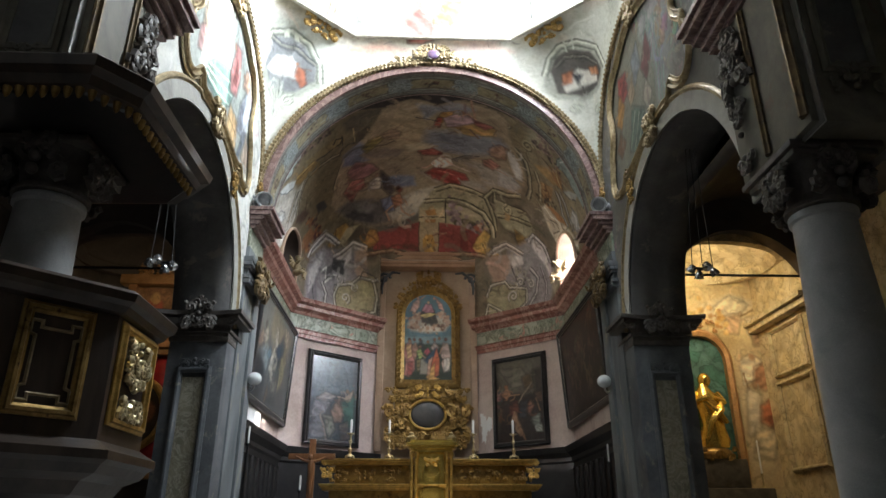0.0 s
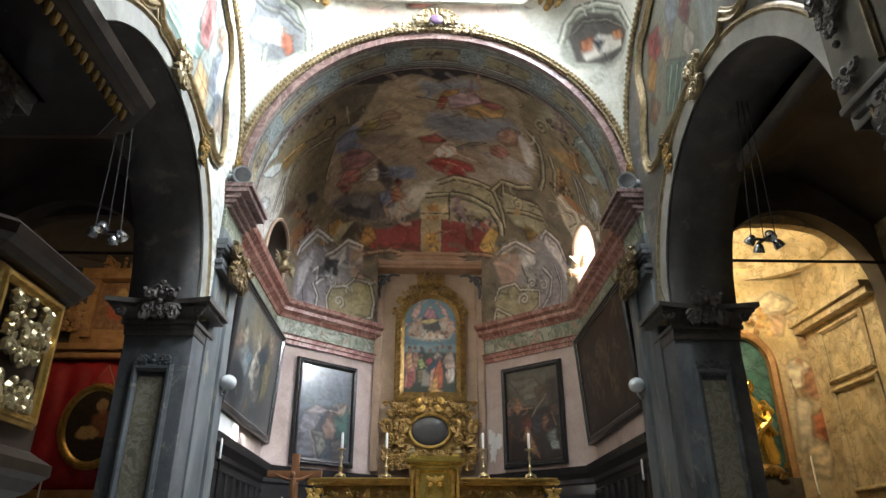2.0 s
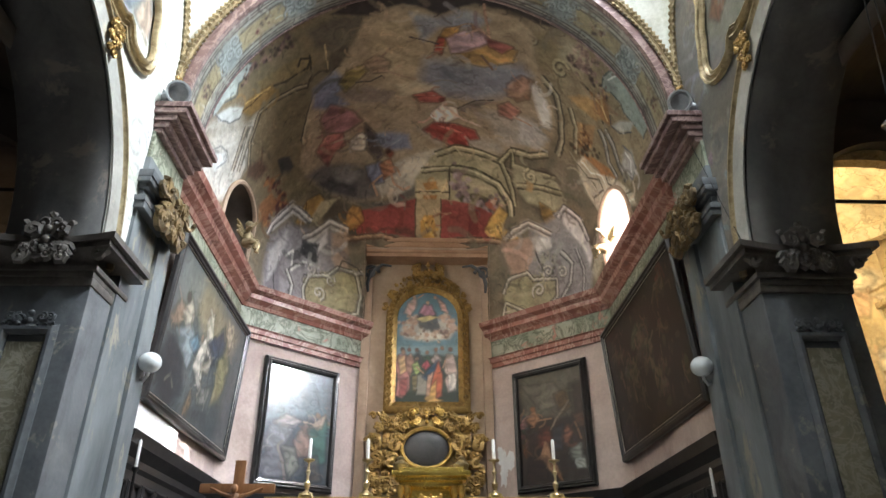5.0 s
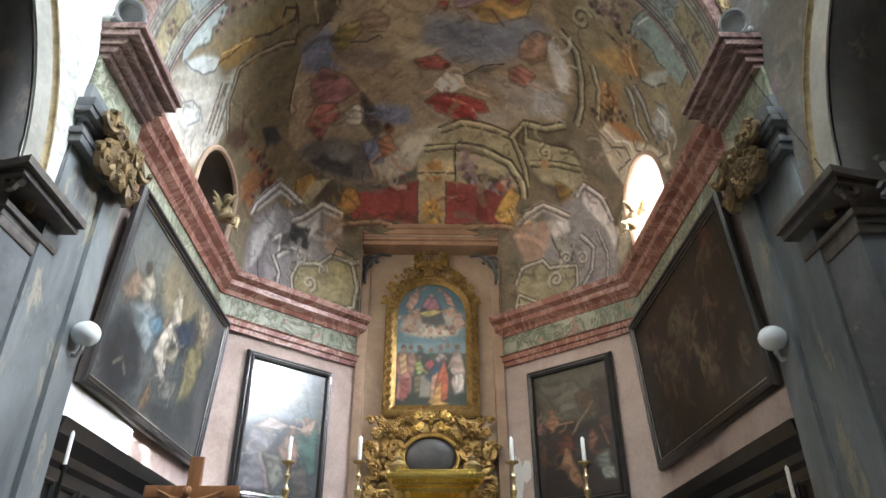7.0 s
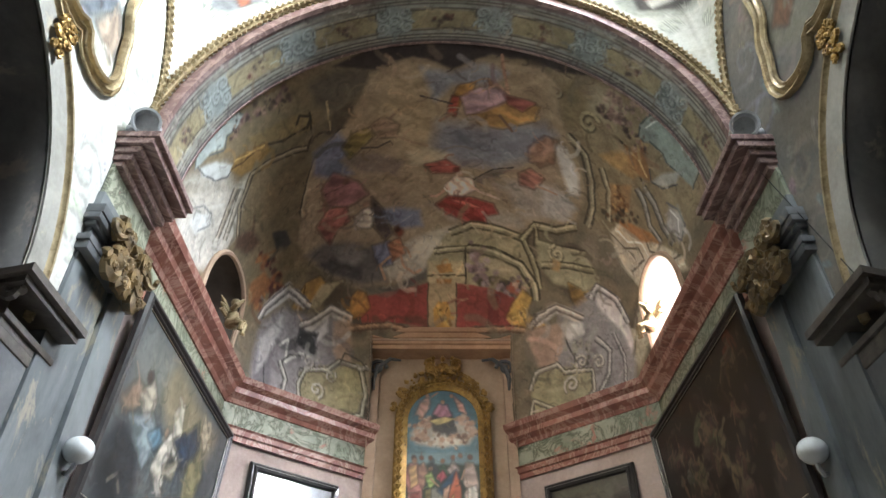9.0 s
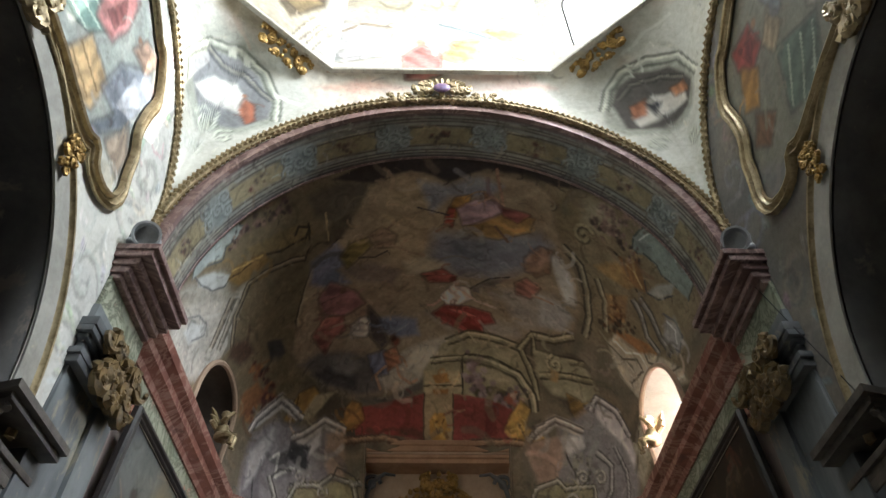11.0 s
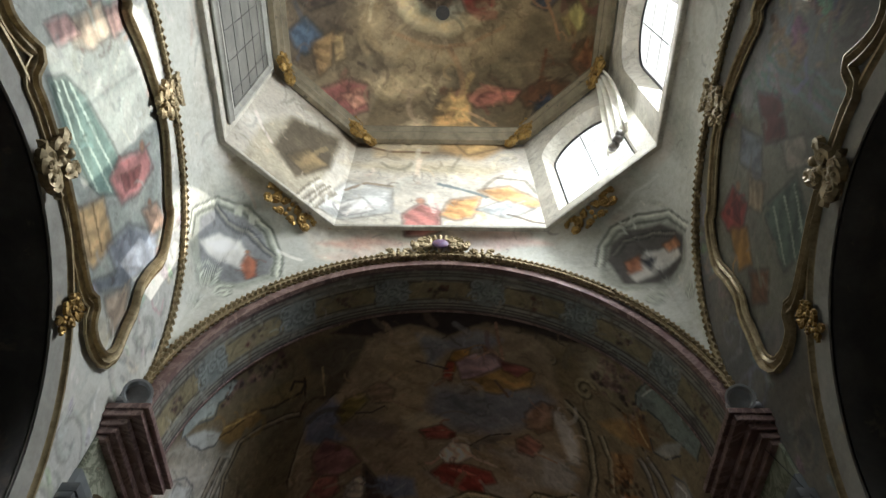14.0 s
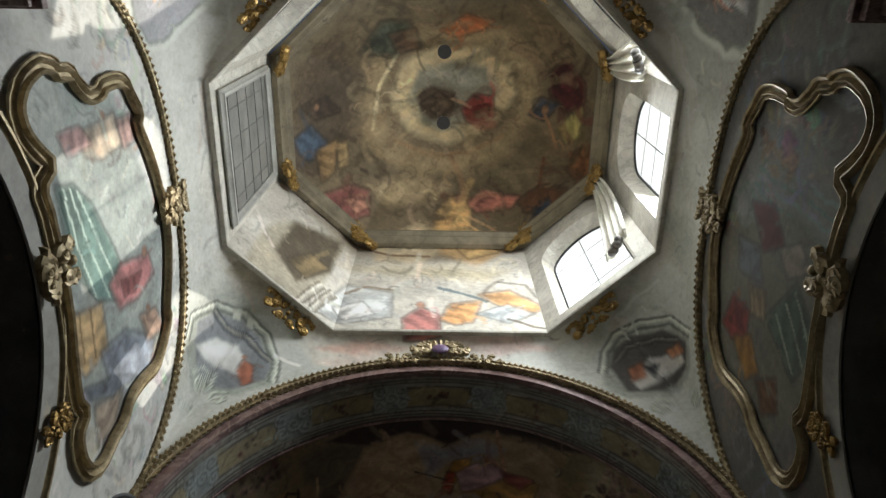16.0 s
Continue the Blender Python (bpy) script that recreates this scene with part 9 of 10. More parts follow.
bm = sheet(bmesh.new(), lambda u, v: ((3.84 + 0.6 * v) * math.cos(math.pi * u), 15.08, SPRING + (3.84 + 0.6 * v) * math.sin(math.pi * u)), 48, 1)
structure("arch_back", bm, DARK_MARBLE, "inner edge of the great arch", thick=0.05)


# window recesses above the cornice
for s in (1, -1):
    bm = bmesh.new()
    prof = [(17.18, 8.12)] + [(18.1 - 0.92 * math.cos(radians(t)), recess_top(18.1 - 0.92 * math.cos(radians(t)))) for t in range(0, 181, 10)] + [(19.02, 8.12)]
    edge = []
    for y, z in prof:
        k = 4.05 * math.sqrt(1 - ((z - 8.1) / 4.3) ** 2)
        edge.append(Vector((s * (math.sqrt(k * k - max(0, y - 18.3) ** 2) - 0.03), y, z)))
    inner = [((y - 18.1) * 0.86 + 18.1, (z - 8.1) * 0.88 + 8.2) for y, z in prof]
    a, b = [bm.verts.new(v) for v in edge], [bm.verts.new((s * 4.55, y, z)) for y, z in inner]
    for k in range(len(prof)):
        m = (k + 1) % len(prof)
        bm.faces.new((a[k], a[m], b[m], b[k]))
    if s < 0:
        bm.faces.new(b)
    rim_ = bmesh.new()
    tube(rim_, edge, 0.05, 6)
    structure("recess_rim", rim_, STUCCO_WARM, "painted stucco rim round a window recess")
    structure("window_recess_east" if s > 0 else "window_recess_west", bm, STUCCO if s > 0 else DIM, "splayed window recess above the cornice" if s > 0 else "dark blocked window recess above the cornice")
    if s > 0:
        win = thing("window_apse", (4.53, 18.1, 8.3), "bright arched window above the apse cornice", "window", "", "structure")
        bm = bmesh.new()
        bm.faces.new([bm.verts.new((4.53, y, z)) for y, z in inner])
        pane = part("pane", bm, DAYLIGHT, win, smooth=False)
        pane.visible_shadow = False
        for q in ([(4.50, 18.1, 8.22), (4.50, 18.1, 9.42)], [(4.50, 17.32, 8.8), (4.50, 18.88, 8.8)]):
            bm = bmesh.new()
            tube(bm, q, 0.02, 6)
            part("bar", bm, IRON, win)
for i in (0, 1, 5, 7):
    at, outw, along, length, hw = DRUMS[i]
    bm = bmesh.new()
    bm.faces.new([bm.verts.new(at(a, z, 0.37)) for a, z in ((-hw, 13.3), (hw, 13.3), (hw, 16.6), (-hw, 16.6))])
    pane = part("pane", bm, DAYLIGHT if i != 5 else SHADED_DAY, [o for o in bpy.data.objects if o.name == "window_%d" % (i + 1)][0], smooth=False)
    pane.visible_shadow = False
# blind latticed window on the west side of the drum
at, outw, along, length, hw = DRUMS[4]
bw = thing("blind_window", at(0, 13.6), "blind window with a grey painted lattice in the drum", "window", "", "structure")
bm = bmesh.new()
c0, c1 = at(-1.05, 13.5, -0.03), at(1.05, 16.4, 0.03)
box(bm, *sorted((c0.x, c1.x)), *sorted((c0.y, c1.y)), 13.5, 16.4, 0.01)
part("lattice_panel", bm, LATTICE, bw)
for k in range(5):
    z = 13.5 + 0.58 * (k + 0.5)
    bm = bmesh.new()
    tube(bm, [at(-1.05, z, -0.034), at(1.05, z, -0.034)], 0.007, 4)
    part("lattice_bar", bm, SLATE, bw)
for k in range(4):
    bm = bmesh.new()
    a = -1.05 + 2.1 * (k + 0.5) / 4
    tube(bm, [at(a, 13.5, -0.034), at(a, 16.4, -0.034)], 0.007, 4)
    part("lattice_bar", bm, SLATE, bw)
bm = bmesh.new()
sweep(bm, [at(a, z, -0.03) for a, z in ((-1.12, 13.4), (1.12, 13.4), (1.12, 16.5), (-1.12, 16.5))], mould(1.2), tuple(-outw), closed=True)
part("surround", bm, ARCHIVOLT, bw)


# ---- gilded mouldings and carved cartouches of the crossing ----
def smooth_path(pts):
    """Rounds the corners of a closed path a little, keeping its kinks."""
    pts = [Vector(p) for p in pts]
    return [q for a, b in zip(pts, pts[1:] + pts[:1]) for q in (a.lerp(b, 0.22), a.lerp(b, 0.78))]


def beaded(bm, pts, size, every):
    """Leaf wraps along a moulding."""
    acc = 0.0
    for a, b in zip(pts, pts[1:]):
        a, b = Vector(a), Vector(b)
        d = (b - a).length
        acc += d
        if acc > every:
            acc = 0
            t = (b - a).normalized()
            o = t.orthogonal().normalized()
            q = t.cross(o)
            for k in range(5):
                an = k * 1.2566
                r = o * math.cos(an) + q * math.sin(an)
                tube(bm, [a + r * size * 0.3 - t * size, a + r * size * 0.95, a + r * size * 0.45 + t * size], [size * 0.25, size * 0.4, size * 0.12], 4)
    return bm


bm = bmesh.new()
pts = [(x, Y1 - 0.05, z) for x, z in arc(0, SPRING, R + 0.06, R + 0.06, 4, 176, 120)]
tube(bm, pts, 0.055, 8)
beaded(bm, pts, 0.08, 0.1)
structure("gilt_arch_rope", bm, GILT_PALE, "gilded leaf-wrapped moulding on the great arch")
crest = thing("arch_cartouche", (0, Y1 - 0.1, 12.5), "gilded shell cartouche with a small shield on the great arch", "cartouche")
bm = scrolls(bmesh.new(), (0, Y1 - 0.12, 12.62), (1, 0, 0), (0, 0, 1), (0, -1, 0), 1.3, 0.5, 6, 61, 0.13)
scrolls(bm, (0.75, Y1 - 0.1, 12.46), (1, 0, 0), (0, 0, 1), (0, -1, 0), 0.7, 0.3, 4, 62, 0.13)
scrolls(bm, (-0.75, Y1 - 0.1, 12.46), (1, 0, 0), (0, 0, 1), (0, -1, 0), 0.7, 0.3, 4, 62, 0.13)
part("scrollwork", bm, GILT_PALE, crest)
bm = bmesh.new()
for k in range(11):
    a = radians(10 + 16 * k)
    tube(bm, [(0.1 * math.cos(a), Y1 - 0.15, 12.66 + 0.06 * math.sin(a)), (0.42 * math.cos(a), Y1 - 0.2, 12.70 + 0.2 * math.sin(a))], [0.02, 0.045], 5)
part("shell", bm, GILT_PALE, crest)
part("shield", blob(bmesh.new(), (0, Y1 - 0.24, 12.56), (0.15, 0.06, 0.13), 14), SHIELD, crest, "blue and red chequered shield")

PANEL_PATH = [(8.58, 8.89), (8.64, 9.14), (8.72, 9.19), (8.74, 9.43), (8.86, 9.5), (9.05, 9.73), (9.05, 9.97), (8.97, 10.05), (8.96, 10.46), (9.03, 10.68), (9.23, 10.78), (9.46, 10.96), (9.6, 10.83), (9.97, 11.03), (10.46, 11.2), (11.21, 11.3), (11.74, 11.14), (12.28, 10.87), (12.42, 10.9), (12.67, 10.62), (12.86, 10.28), (12.79, 9.85), (12.8, 9.46), (12.98, 9.19), (13.01, 8.93), (13.13, 8.53), (13.01, 8.25), (12.72, 8.13), (12.42, 8.17), (12.28, 8.4), (12.07, 8.28), (11.59, 8.36), (11.06, 8.47), (10.07, 8.5), (9.7, 8.43), (9.55, 8.72), (9.36, 8.52), (9.15, 8.37), (8.91, 8.35), (8.7, 8.53)]
for s in (-1, 1):
    X = s * (W - 0.03)
    bm = bmesh.new()
    sweep(bm, smooth_path([(X, y, z) for y, z in PANEL_PATH]), [(-0.10, 0), (-0.10, 0.04), (-0.078, 0.075), (-0.05, 0.06), (-0.038, 0.01), (0.0, 0.01), (0.015, 0.04), (0.035, 0.058), (0.055, 0.04), (0.062, 0.01), (0.085, 0.01), (0.09, 0.035), (0.105, 0.03), (0.105, 0)], (-s, 0, 0), closed=True)
    structure("gilt_panel_frame", bm, GILT_PALE, "scalloped gilded frame round a wall fresco")
    bm = bmesh.new()
    rib = [(s * (W - 0.04), YC + 3.33 * math.cos(radians(a)), 0) for a in range(3, 178, 2)]
    rib = [(x, y, side_top(y)) for x, y, _ in rib]
    tube(bm, rib, 0.045, 8)
    beaded(bm, rib, 0.06, 0.1)
    structure("gilt_vault_rib", bm, GILT_PALE, "gilded leaf-wrapped rib between wall and vault")
    for nm, y, z, w, h, sd, mat in (("keystone_cartouche", 10.55, 8.45, 0.6, 0.75, 71, GILT_PALE), ("lunette_cartouche", 10.9, 11.55, 0.5, 0.9, 72, GILT_PALE), ("rib_foot_ornament", 13.98, 8.75, 0.34, 0.6, 73, GILT_DARK), ("arch_side_ornament", 12.05, 7.85, 0.3, 0.5, 74, GILT_DARK)):
        c = thing(nm, (s * (W - 0.05), y, z), "carved and gilded rococo cartouche on the nave wall", "cartouche", nm + "s")
        part("scrollwork", scrolls(bmesh.new(), (s * (W - 0.06), y, z), (0, 1, 0), (0, 0, 1), (-s, 0, 0), w, h, 8, sd, 0.12), mat, c)
    # pendentive ornaments: a carved cartouche and a stuccoed medallion ring
    for d in (1, -1):
        ang = math.atan2(d * 2.75, s * 2.85)
        p = Vector(pend((ang / (2 * math.pi)) % 1, 0.86))
        n = (Vector((0, YC, 9.5)) - p).normalized()
        right = Vector((0, 0, 1)).cross(n).normalized()
        up = n.cross(right)
        c = thing("pendentive_cartouche", tuple(p), "dark gilded cartouche at the top of a pendentive", "cartouche", "pendentive cartouches")
        part("scrollwork", scrolls(bmesh.new(), p + n * 0.05, right, up, n, 1.3, 0.42, 8, 81, 0.13), GILT_DARK, c)
# carved brackets at the corners of the dome cornice, stucco curtains by the windows
for k, (x, y) in enumerate(OCT):
    o = Vector((-x, -y, 0)).normalized()
    c = thing("cornice_bracket", (x * 0.95, YC + y * 0.95, ZT), "gilded scroll bracket at a corner of the dome cornice", "bracket", "cornice brackets")
    part("scrollwork", scrolls(bmesh.new(), (x * 0.93, YC + y * 0.93, ZT - 0.1), (-o.y, o.x, 0), (0, 0, 1), tuple(o), 0.8, 0.7, 7, 90, 0.13), GILT_DARK, c)
for k, turn in ((0, 1), (1, -1), (7, 1)):
    x, y = OCT[k]
    o = Vector((-x, -y, 0)).normalized()
    r = Vector((-o.y, o.x, 0))
    base = Vector((x, YC + y, 0)) + o * 0.16
    cur = thing("stucco_curtain", (base.x, base.y, 14.2), "cream stucco curtain hanging beside a drum window", "curtain", "stucco curtains")
    bm = sheet(bmesh.new(), lambda u, v: tuple(base + r * (u - 0.5) * (0.26 + 0.5 * (1 - v) ** 2 + 0.25 * math.sin(v * 3)) + o * (0.1 + 0.06 * math.sin(u * 22)) + r * turn * 0.45 * (1 - v) ** 1.5 + Vector((0, 0, 14.1 + 2.8 * v))), 24, 10)
    ob = part("drapery", bm, STUCCO, cur)
    md = ob.modifiers.new("thickness", "SOLIDIFY")
    md.thickness = 0.04
    bm = bmesh.new()
    for j in range(5):
        blob(bm, base + o * 0.15 + r * (turn * 0.45 + 0.07 * (j - 2)) + Vector((0, 0, 14.02 - 0.05 * (j % 2))), 0.09, 8)
    part("tied_knot", bm, DARKCAP, cur)
for y in (9.5, 11.25):
    bm = lathe(bmesh.new(), [(0.0, 0.0), (0.17, 0.0), (0.17, 0.05), (0, 0.05)], (0.02, y, 19.35 - 0.14 * abs(y - YC)), 20)
    tagged(part("vent_hole", bm, SLATE), "dark round vent in the dome", "vent", "dome vents", "structure")


# ---- pictures ----
def picture(name, c, right, up, out, w, h, canvas, frame_mat, fw, label, group="", inner=None):
    c, right, up, out = (Vector(v) for v in (c, right, up, out))
    t = thing(name, tuple(c - up * h / 2), label, "painting", group)
    o0 = c + out * 0.03
    painted_sheet("canvas", lambda u, v: tuple(o0 + right * (u - 0.5) * w + up * (v - 0.5) * h), int(w / 0.02), int(h / 0.02), canvas[0], canvas[1], "dark oil canvas", parent=t)
    g = fw / 2
    q = [c + right * a * (w / 2 + g * 0.8) + up * b * (h / 2 + g * 0.8) for a, b in ((-1, -1), (1, -1), (1, 1), (-1, 1))]
    prof = [(-g, -0.02), (-g, 0.05), (-g * 0.7, 0.09), (-g * 0.1, 0.10), (g * 0.2, 0.07), (g * 0.6, 0.075), (g, 0.04), (g, -0.02)]
    part("picture_frame", sweep(bmesh.new(), q, prof, tuple(out), closed=True), frame_mat, t, smooth=False)
    if inner:
        q = [c + right * a * (w / 2) + up * b * (h / 2) for a, b in ((-1, -1), (1, -1), (1, 1), (-1, 1))]
        part("slip_moulding", sweep(bmesh.new(), q, [(-0.015, 0.0), (-0.015, 0.05), (0.015, 0.05), (0.015, 0.0)], tuple(out), closed=True), inner, t)
    return t


lean = 0.16 / 2.65
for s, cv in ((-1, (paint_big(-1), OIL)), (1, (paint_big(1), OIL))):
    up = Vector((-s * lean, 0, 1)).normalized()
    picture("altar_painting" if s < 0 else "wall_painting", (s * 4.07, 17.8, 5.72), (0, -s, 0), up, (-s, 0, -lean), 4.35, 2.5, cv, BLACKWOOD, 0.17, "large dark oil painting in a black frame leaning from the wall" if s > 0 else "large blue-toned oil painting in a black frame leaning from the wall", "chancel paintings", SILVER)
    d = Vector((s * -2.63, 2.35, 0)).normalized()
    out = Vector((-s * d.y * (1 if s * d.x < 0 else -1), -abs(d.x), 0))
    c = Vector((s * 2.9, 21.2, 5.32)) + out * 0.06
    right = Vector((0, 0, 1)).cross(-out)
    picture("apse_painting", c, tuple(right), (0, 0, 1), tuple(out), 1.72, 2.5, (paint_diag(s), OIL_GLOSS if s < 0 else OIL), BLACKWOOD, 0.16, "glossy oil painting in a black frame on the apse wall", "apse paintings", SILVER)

# ---- altarpiece on the apse wall ----
AY = 22.26
ap = thing("altarpiece", (0.03, AY, 4.0), "arched altar painting in a richly carved gilded frame", "altarpiece")
ox = 0.03
painted_sheet("canvas", lambda u, v: (ox + (u - 0.5) * 1.6, AY - 0.02, 6.1 + v * (2.25 + 0.74 * math.sqrt(max(0, 1 - (2 * u - 1) ** 2)))), 110, 190, paint_altar, OIL, "bright painting of robed shapes below a cloud", parent=ap)
path = [(ox - 0.92, AY, 6.0)] + [(ox + 0.92, AY, 6.0)] + [(ox + 0.92 * math.cos(radians(a)), AY, 8.35 + 0.86 * math.sin(radians(a))) for a in range(0, 181, 10)]
part("picture_frame", sweep(bmesh.new(), path, [(-0.15, 0.0), (-0.15, 0.06), (-0.08, 0.12), (0.0, 0.14), (0.07, 0.09), (0.14, 0.05), (0.14, 0.0)], (0, -1, 0), closed=True), GILT_DARK, ap)
bm = bmesh.new()
pp = [(ox - 0.95, AY - 0.12, 6.05), (ox - 0.95, AY - 0.12, 8.3)] + [(ox - 0.95 * math.cos(radians(a)), AY - 0.12, 8.35 + 0.9 * math.sin(radians(a))) for a in range(0, 181, 4)] + [(ox + 0.95, AY - 0.12, 8.3), (ox + 0.95, AY - 0.12, 6.05)]
fine = []
for a, b in zip(pp, pp[1:]):
    k = max(1, int((Vector(b) - Vector(a)).length / 0.09))
    fine += [Vector(a).lerp(Vector(b), j / k) for j in range(k)]
beaded(bm, fine, 0.075, 0.1)
part("carved_leaf_border", bm, GILT_DARK, ap)
bm = bmesh.new()
for k in range(9):
    a = radians(12 + 19.5 * k)
    scrolls(bm, (ox + 1.05 * math.cos(a), AY - 0.06, 8.4 + 1.08 * math.sin(a)), (math.sin(a), 0, -math.cos(a)), (math.cos(a), 0, math.sin(a)), (0, -1, 0), 0.42, 0.32, 3, 100 + k, 0.14)
scrolls(bm, (ox, AY - 0.08, 9.68), (1, 0, 0), (0, 0, 1), (0, -1, 0), 0.8, 0.6, 7, 120, 0.12)
part("carved_crest", bm, GILT_DARK, ap)
bm = bmesh.new()
box(bm, ox - 0.02, ox + 0.02, AY - 0.12, AY - 0.08, 9.9, 10.12), box(bm, ox - 0.08, ox + 0.08, AY - 0.12, AY - 0.08, 10.0, 10.04)
part("small_cross", bm, GILT_DARK, ap)
base = part("carved_base", boxm(ox - 1.05, ox + 1.05, AY - 0.1, AY + 0.08, 4.0, 5.8, bevel=0.03), GILT_DARK, ap)
bm = bmesh.new()
for k, (x, z, w, h) in enumerate(((0.85, 5.55, 1.1, 0.5), (0, 5.75, 0.8, 0.5), (0.98, 4.9, 0.75, 1.0), (0.95, 4.25, 0.8, 0.7), (0.4, 4.2, 0.7, 0.5))):
    for m in ((-1, 1) if x else (1,)):
        scrolls(bm, (ox + m * x, AY - 0.16, z), (m, 0, 0), (0, 0, 1), (0, -1, 0), w, h, 8, 130 + k, 0.11)
part("base_scrollwork", bm, GILT_DARK, base)
part("dark_cartouche", blob(bmesh.new(), (ox, AY - 0.14, 5.0), (0.55, 0.07, 0.42), 20), SLATE, base, "dark oval slab among gilded scrolls")
bm = bmesh.new()
tube(bm, [(ox + 0.58 * math.cos(radians(a)), AY - 0.2, 5.0 + 0.46 * math.sin(radians(a))) for a in range(0, 361, 12)], 0.05, 6)
scrolls(bm, (ox, AY - 0.2, 5.72), (1, 0, 0), (0, 0, 1), (0, -1, 0), 0.9, 0.4, 6, 145, 0.14)
part("cartouche_rim", bm, GILT, base)

# niche surround behind the altarpiece: painted strips, volutes and a ledge
for s in (-1, 1):
    structure("niche_strip", boxm(*sorted((s * 1.44, s * 1.66)), 22.2, 22.36, 3.9, 9.9, bevel=0.02), STUCCO_WARM, "painted strip beside the altarpiece")
    bm = bmesh.new()
    tube(bm, [(s * (1.5 - 0.22 * (1 - k / 18) * math.cos(k * 0.55)), 22.16, 9.62 + 0.2 * (1 - k / 18) * math.sin(k * 0.55)) for k in range(18)], [0.05] * 18, 6)
    tube(bm, [(s * 1.55, 22.16, 9.05), (s * 1.57, 22.14, 9.3), (s * 1.5, 22.14, 9.6), (s * 1.2, 22.14, 9.84), (s * 0.95, 22.14, 9.8)], [0.03, 0.05, 0.06, 0.05, 0.03], 6)
    structure("stucco_volute", bm, PIER, "grey stucco volute in the niche")
for s in (-1, 1):
    structure("niche_cheek", sheet(bmesh.new(), lambda u, v: (s * 1.63, on_vault(1.6, 7.6 + 2.8 * v, 0.02)[1] * (1 - u) + 22.45 * u, 7.6 + 2.8 * v), 3, 10), STUCCO_WARM, "side of the altarpiece niche")
structure("niche_head", boxm(-1.75, 1.75, 21.75, 22.5, 10.12, 10.3), STUCCO_WARM, "head of the altarpiece niche", smooth=False)
bm = bmesh.new()
for z0, z1, g in ((9.95, 10.05, 0.0), (10.05, 10.17, 0.10), (10.17, 10.3, 0.2), (10.3, 10.42, 0.28)):
    box(bm, -1.68 - g, 1.68 + g, 21.85 - g * 0.7, 22.5, z0, z1, 0.015)
structure("niche_cornice", bm, ORANGE_PLASTER, "orange-brown plaster cornice above the altarpiece", smooth=False)


bm = bmesh.new()
wa, wb = Vector((1.62, 22.35, 0)), Vector((4.25, 20.0, 0))
wd = (wb - wa).normalized()
wo = Vector((-wd.y, wd.x, 0)) * (1 if Vector((-wd.y, wd.x, 0)).y < 0 else -1)
rp = random.Random(5)
ring_ = []
for k in range(40):
    a = 2 * math.pi * k / 40
    rr_ = 0.75 + 0.3 * math.sin(3 * a + 1) + rp.uniform(-0.18, 0.18)
    ring_.append(bm.verts.new(wa + wd * (0.33 + 0.26 * rr_ * math.cos(a)) + wo * 0.006 + Vector((0, 0, 4.65 + 0.5 * rr_ * math.sin(a)))))
bm.faces.new(ring_)
structure("bare_plaster_patch", bm, WHITEWALL, "white patch of bare plaster where paint has peeled", smooth=False)

# ---- chancel furniture ----
# dark choir panelling round the apse
CHOIR = [(-CW + 0.02, 15.0), (-CW + 0.02, 19.95), (-1.62, 22.3)]
for s in (1, -1):
    run_profile("choir_panelling", [(-x, y) for x, y in CHOIR], [(0, 0.3), (0.10, 0.3), (0.10, 3.35), (0.16, 3.4), (0.16, 3.5), (0.30, 3.62), (0.34, 3.78), (0, 3.82)], BLACKWOOD, "black wooden choir panelling with a heavy cornice", s)
    for k in range(9):
        y = 15.3 + k * 0.55
        bm = panel_frame(bmesh.new(), s * (CW - 0.13), y, 1.2, 3.2, 0.21, (-s, 0, 0), 0.4)
        structure("choir_panel", bm, BLACKWOOD, "raised panel moulding on the choir stalls")
    # west strip is coloured white as a sun patch; east one stays pink
    structure("wall_patch", boxm(*sorted((s * 4.18, s * 4.24)), 15.0, 17.4, 3.84, 4.3), WHITEWALL if s < 0 else PINK, "wall strip between painting and panelling, sunlight painted white on the west", smooth=False)
altar = thing("high_altar", (0.05, 17.0, 0.34), "gilded high altar with stepped shelves", "altar")
part("altar_body", boxm(-2.1, 2.2, 16.3, 17.3, 0.34, 1.5, bevel=0.03), GILT_DARK, altar)
part("altar_table", boxm(-2.3, 2.4, 16.2, 17.35, 1.5, 1.62, bevel=0.02), STUCCO, altar)
for z0, z1, y, hw in ((1.62, 2.45, 16.75, 2.35), (2.58, 3.02, 16.9, 2.25)):
    part("shelf_front", boxm(0.05 - hw, 0.05 + hw, y, 17.3, z0, z1, bevel=0.015), GILT_DARK, altar)
for z, y, hw in ((2.45, 16.62, 2.5), (3.02, 16.78, 2.45)):
    bm = bmesh.new()
    for dz, g in ((0.0, 0.0), (0.045, 0.04), (0.09, 0.07)):
        box(bm, 0.05 - hw - g, 0.05 + hw + g, y - g, 17.3, z + dz, z + dz + 0.046, 0.01)
    part("shelf", bm, GILT, altar)
for k in range(8):
    x = 0.05 + (k - 3.5) * 0.62
    if abs(x - 0.05) > 0.6:
        part("relief_panel", scrolls(bmesh.new(), (x, 16.88, 2.8), (1, 0, 0), (0, 0, 1), (0, -1, 0), 0.5, 0.28, 4, 160 + k, 0.1), GILT_DARK, altar)
for s in (-1, 1):
    part("end_scroll", scrolls(bmesh.new(), (0.05 + s * 2.42, 16.8, 2.95), (1, 0, 0), (0, 0, 1), (0, -1, 0), 0.3, 0.4, 4, 170, 0.14), GILT, altar)
tab = thing("tabernacle", (0.06, 16.7, 1.62), "bright gold tabernacle with small columns", "tabernacle")
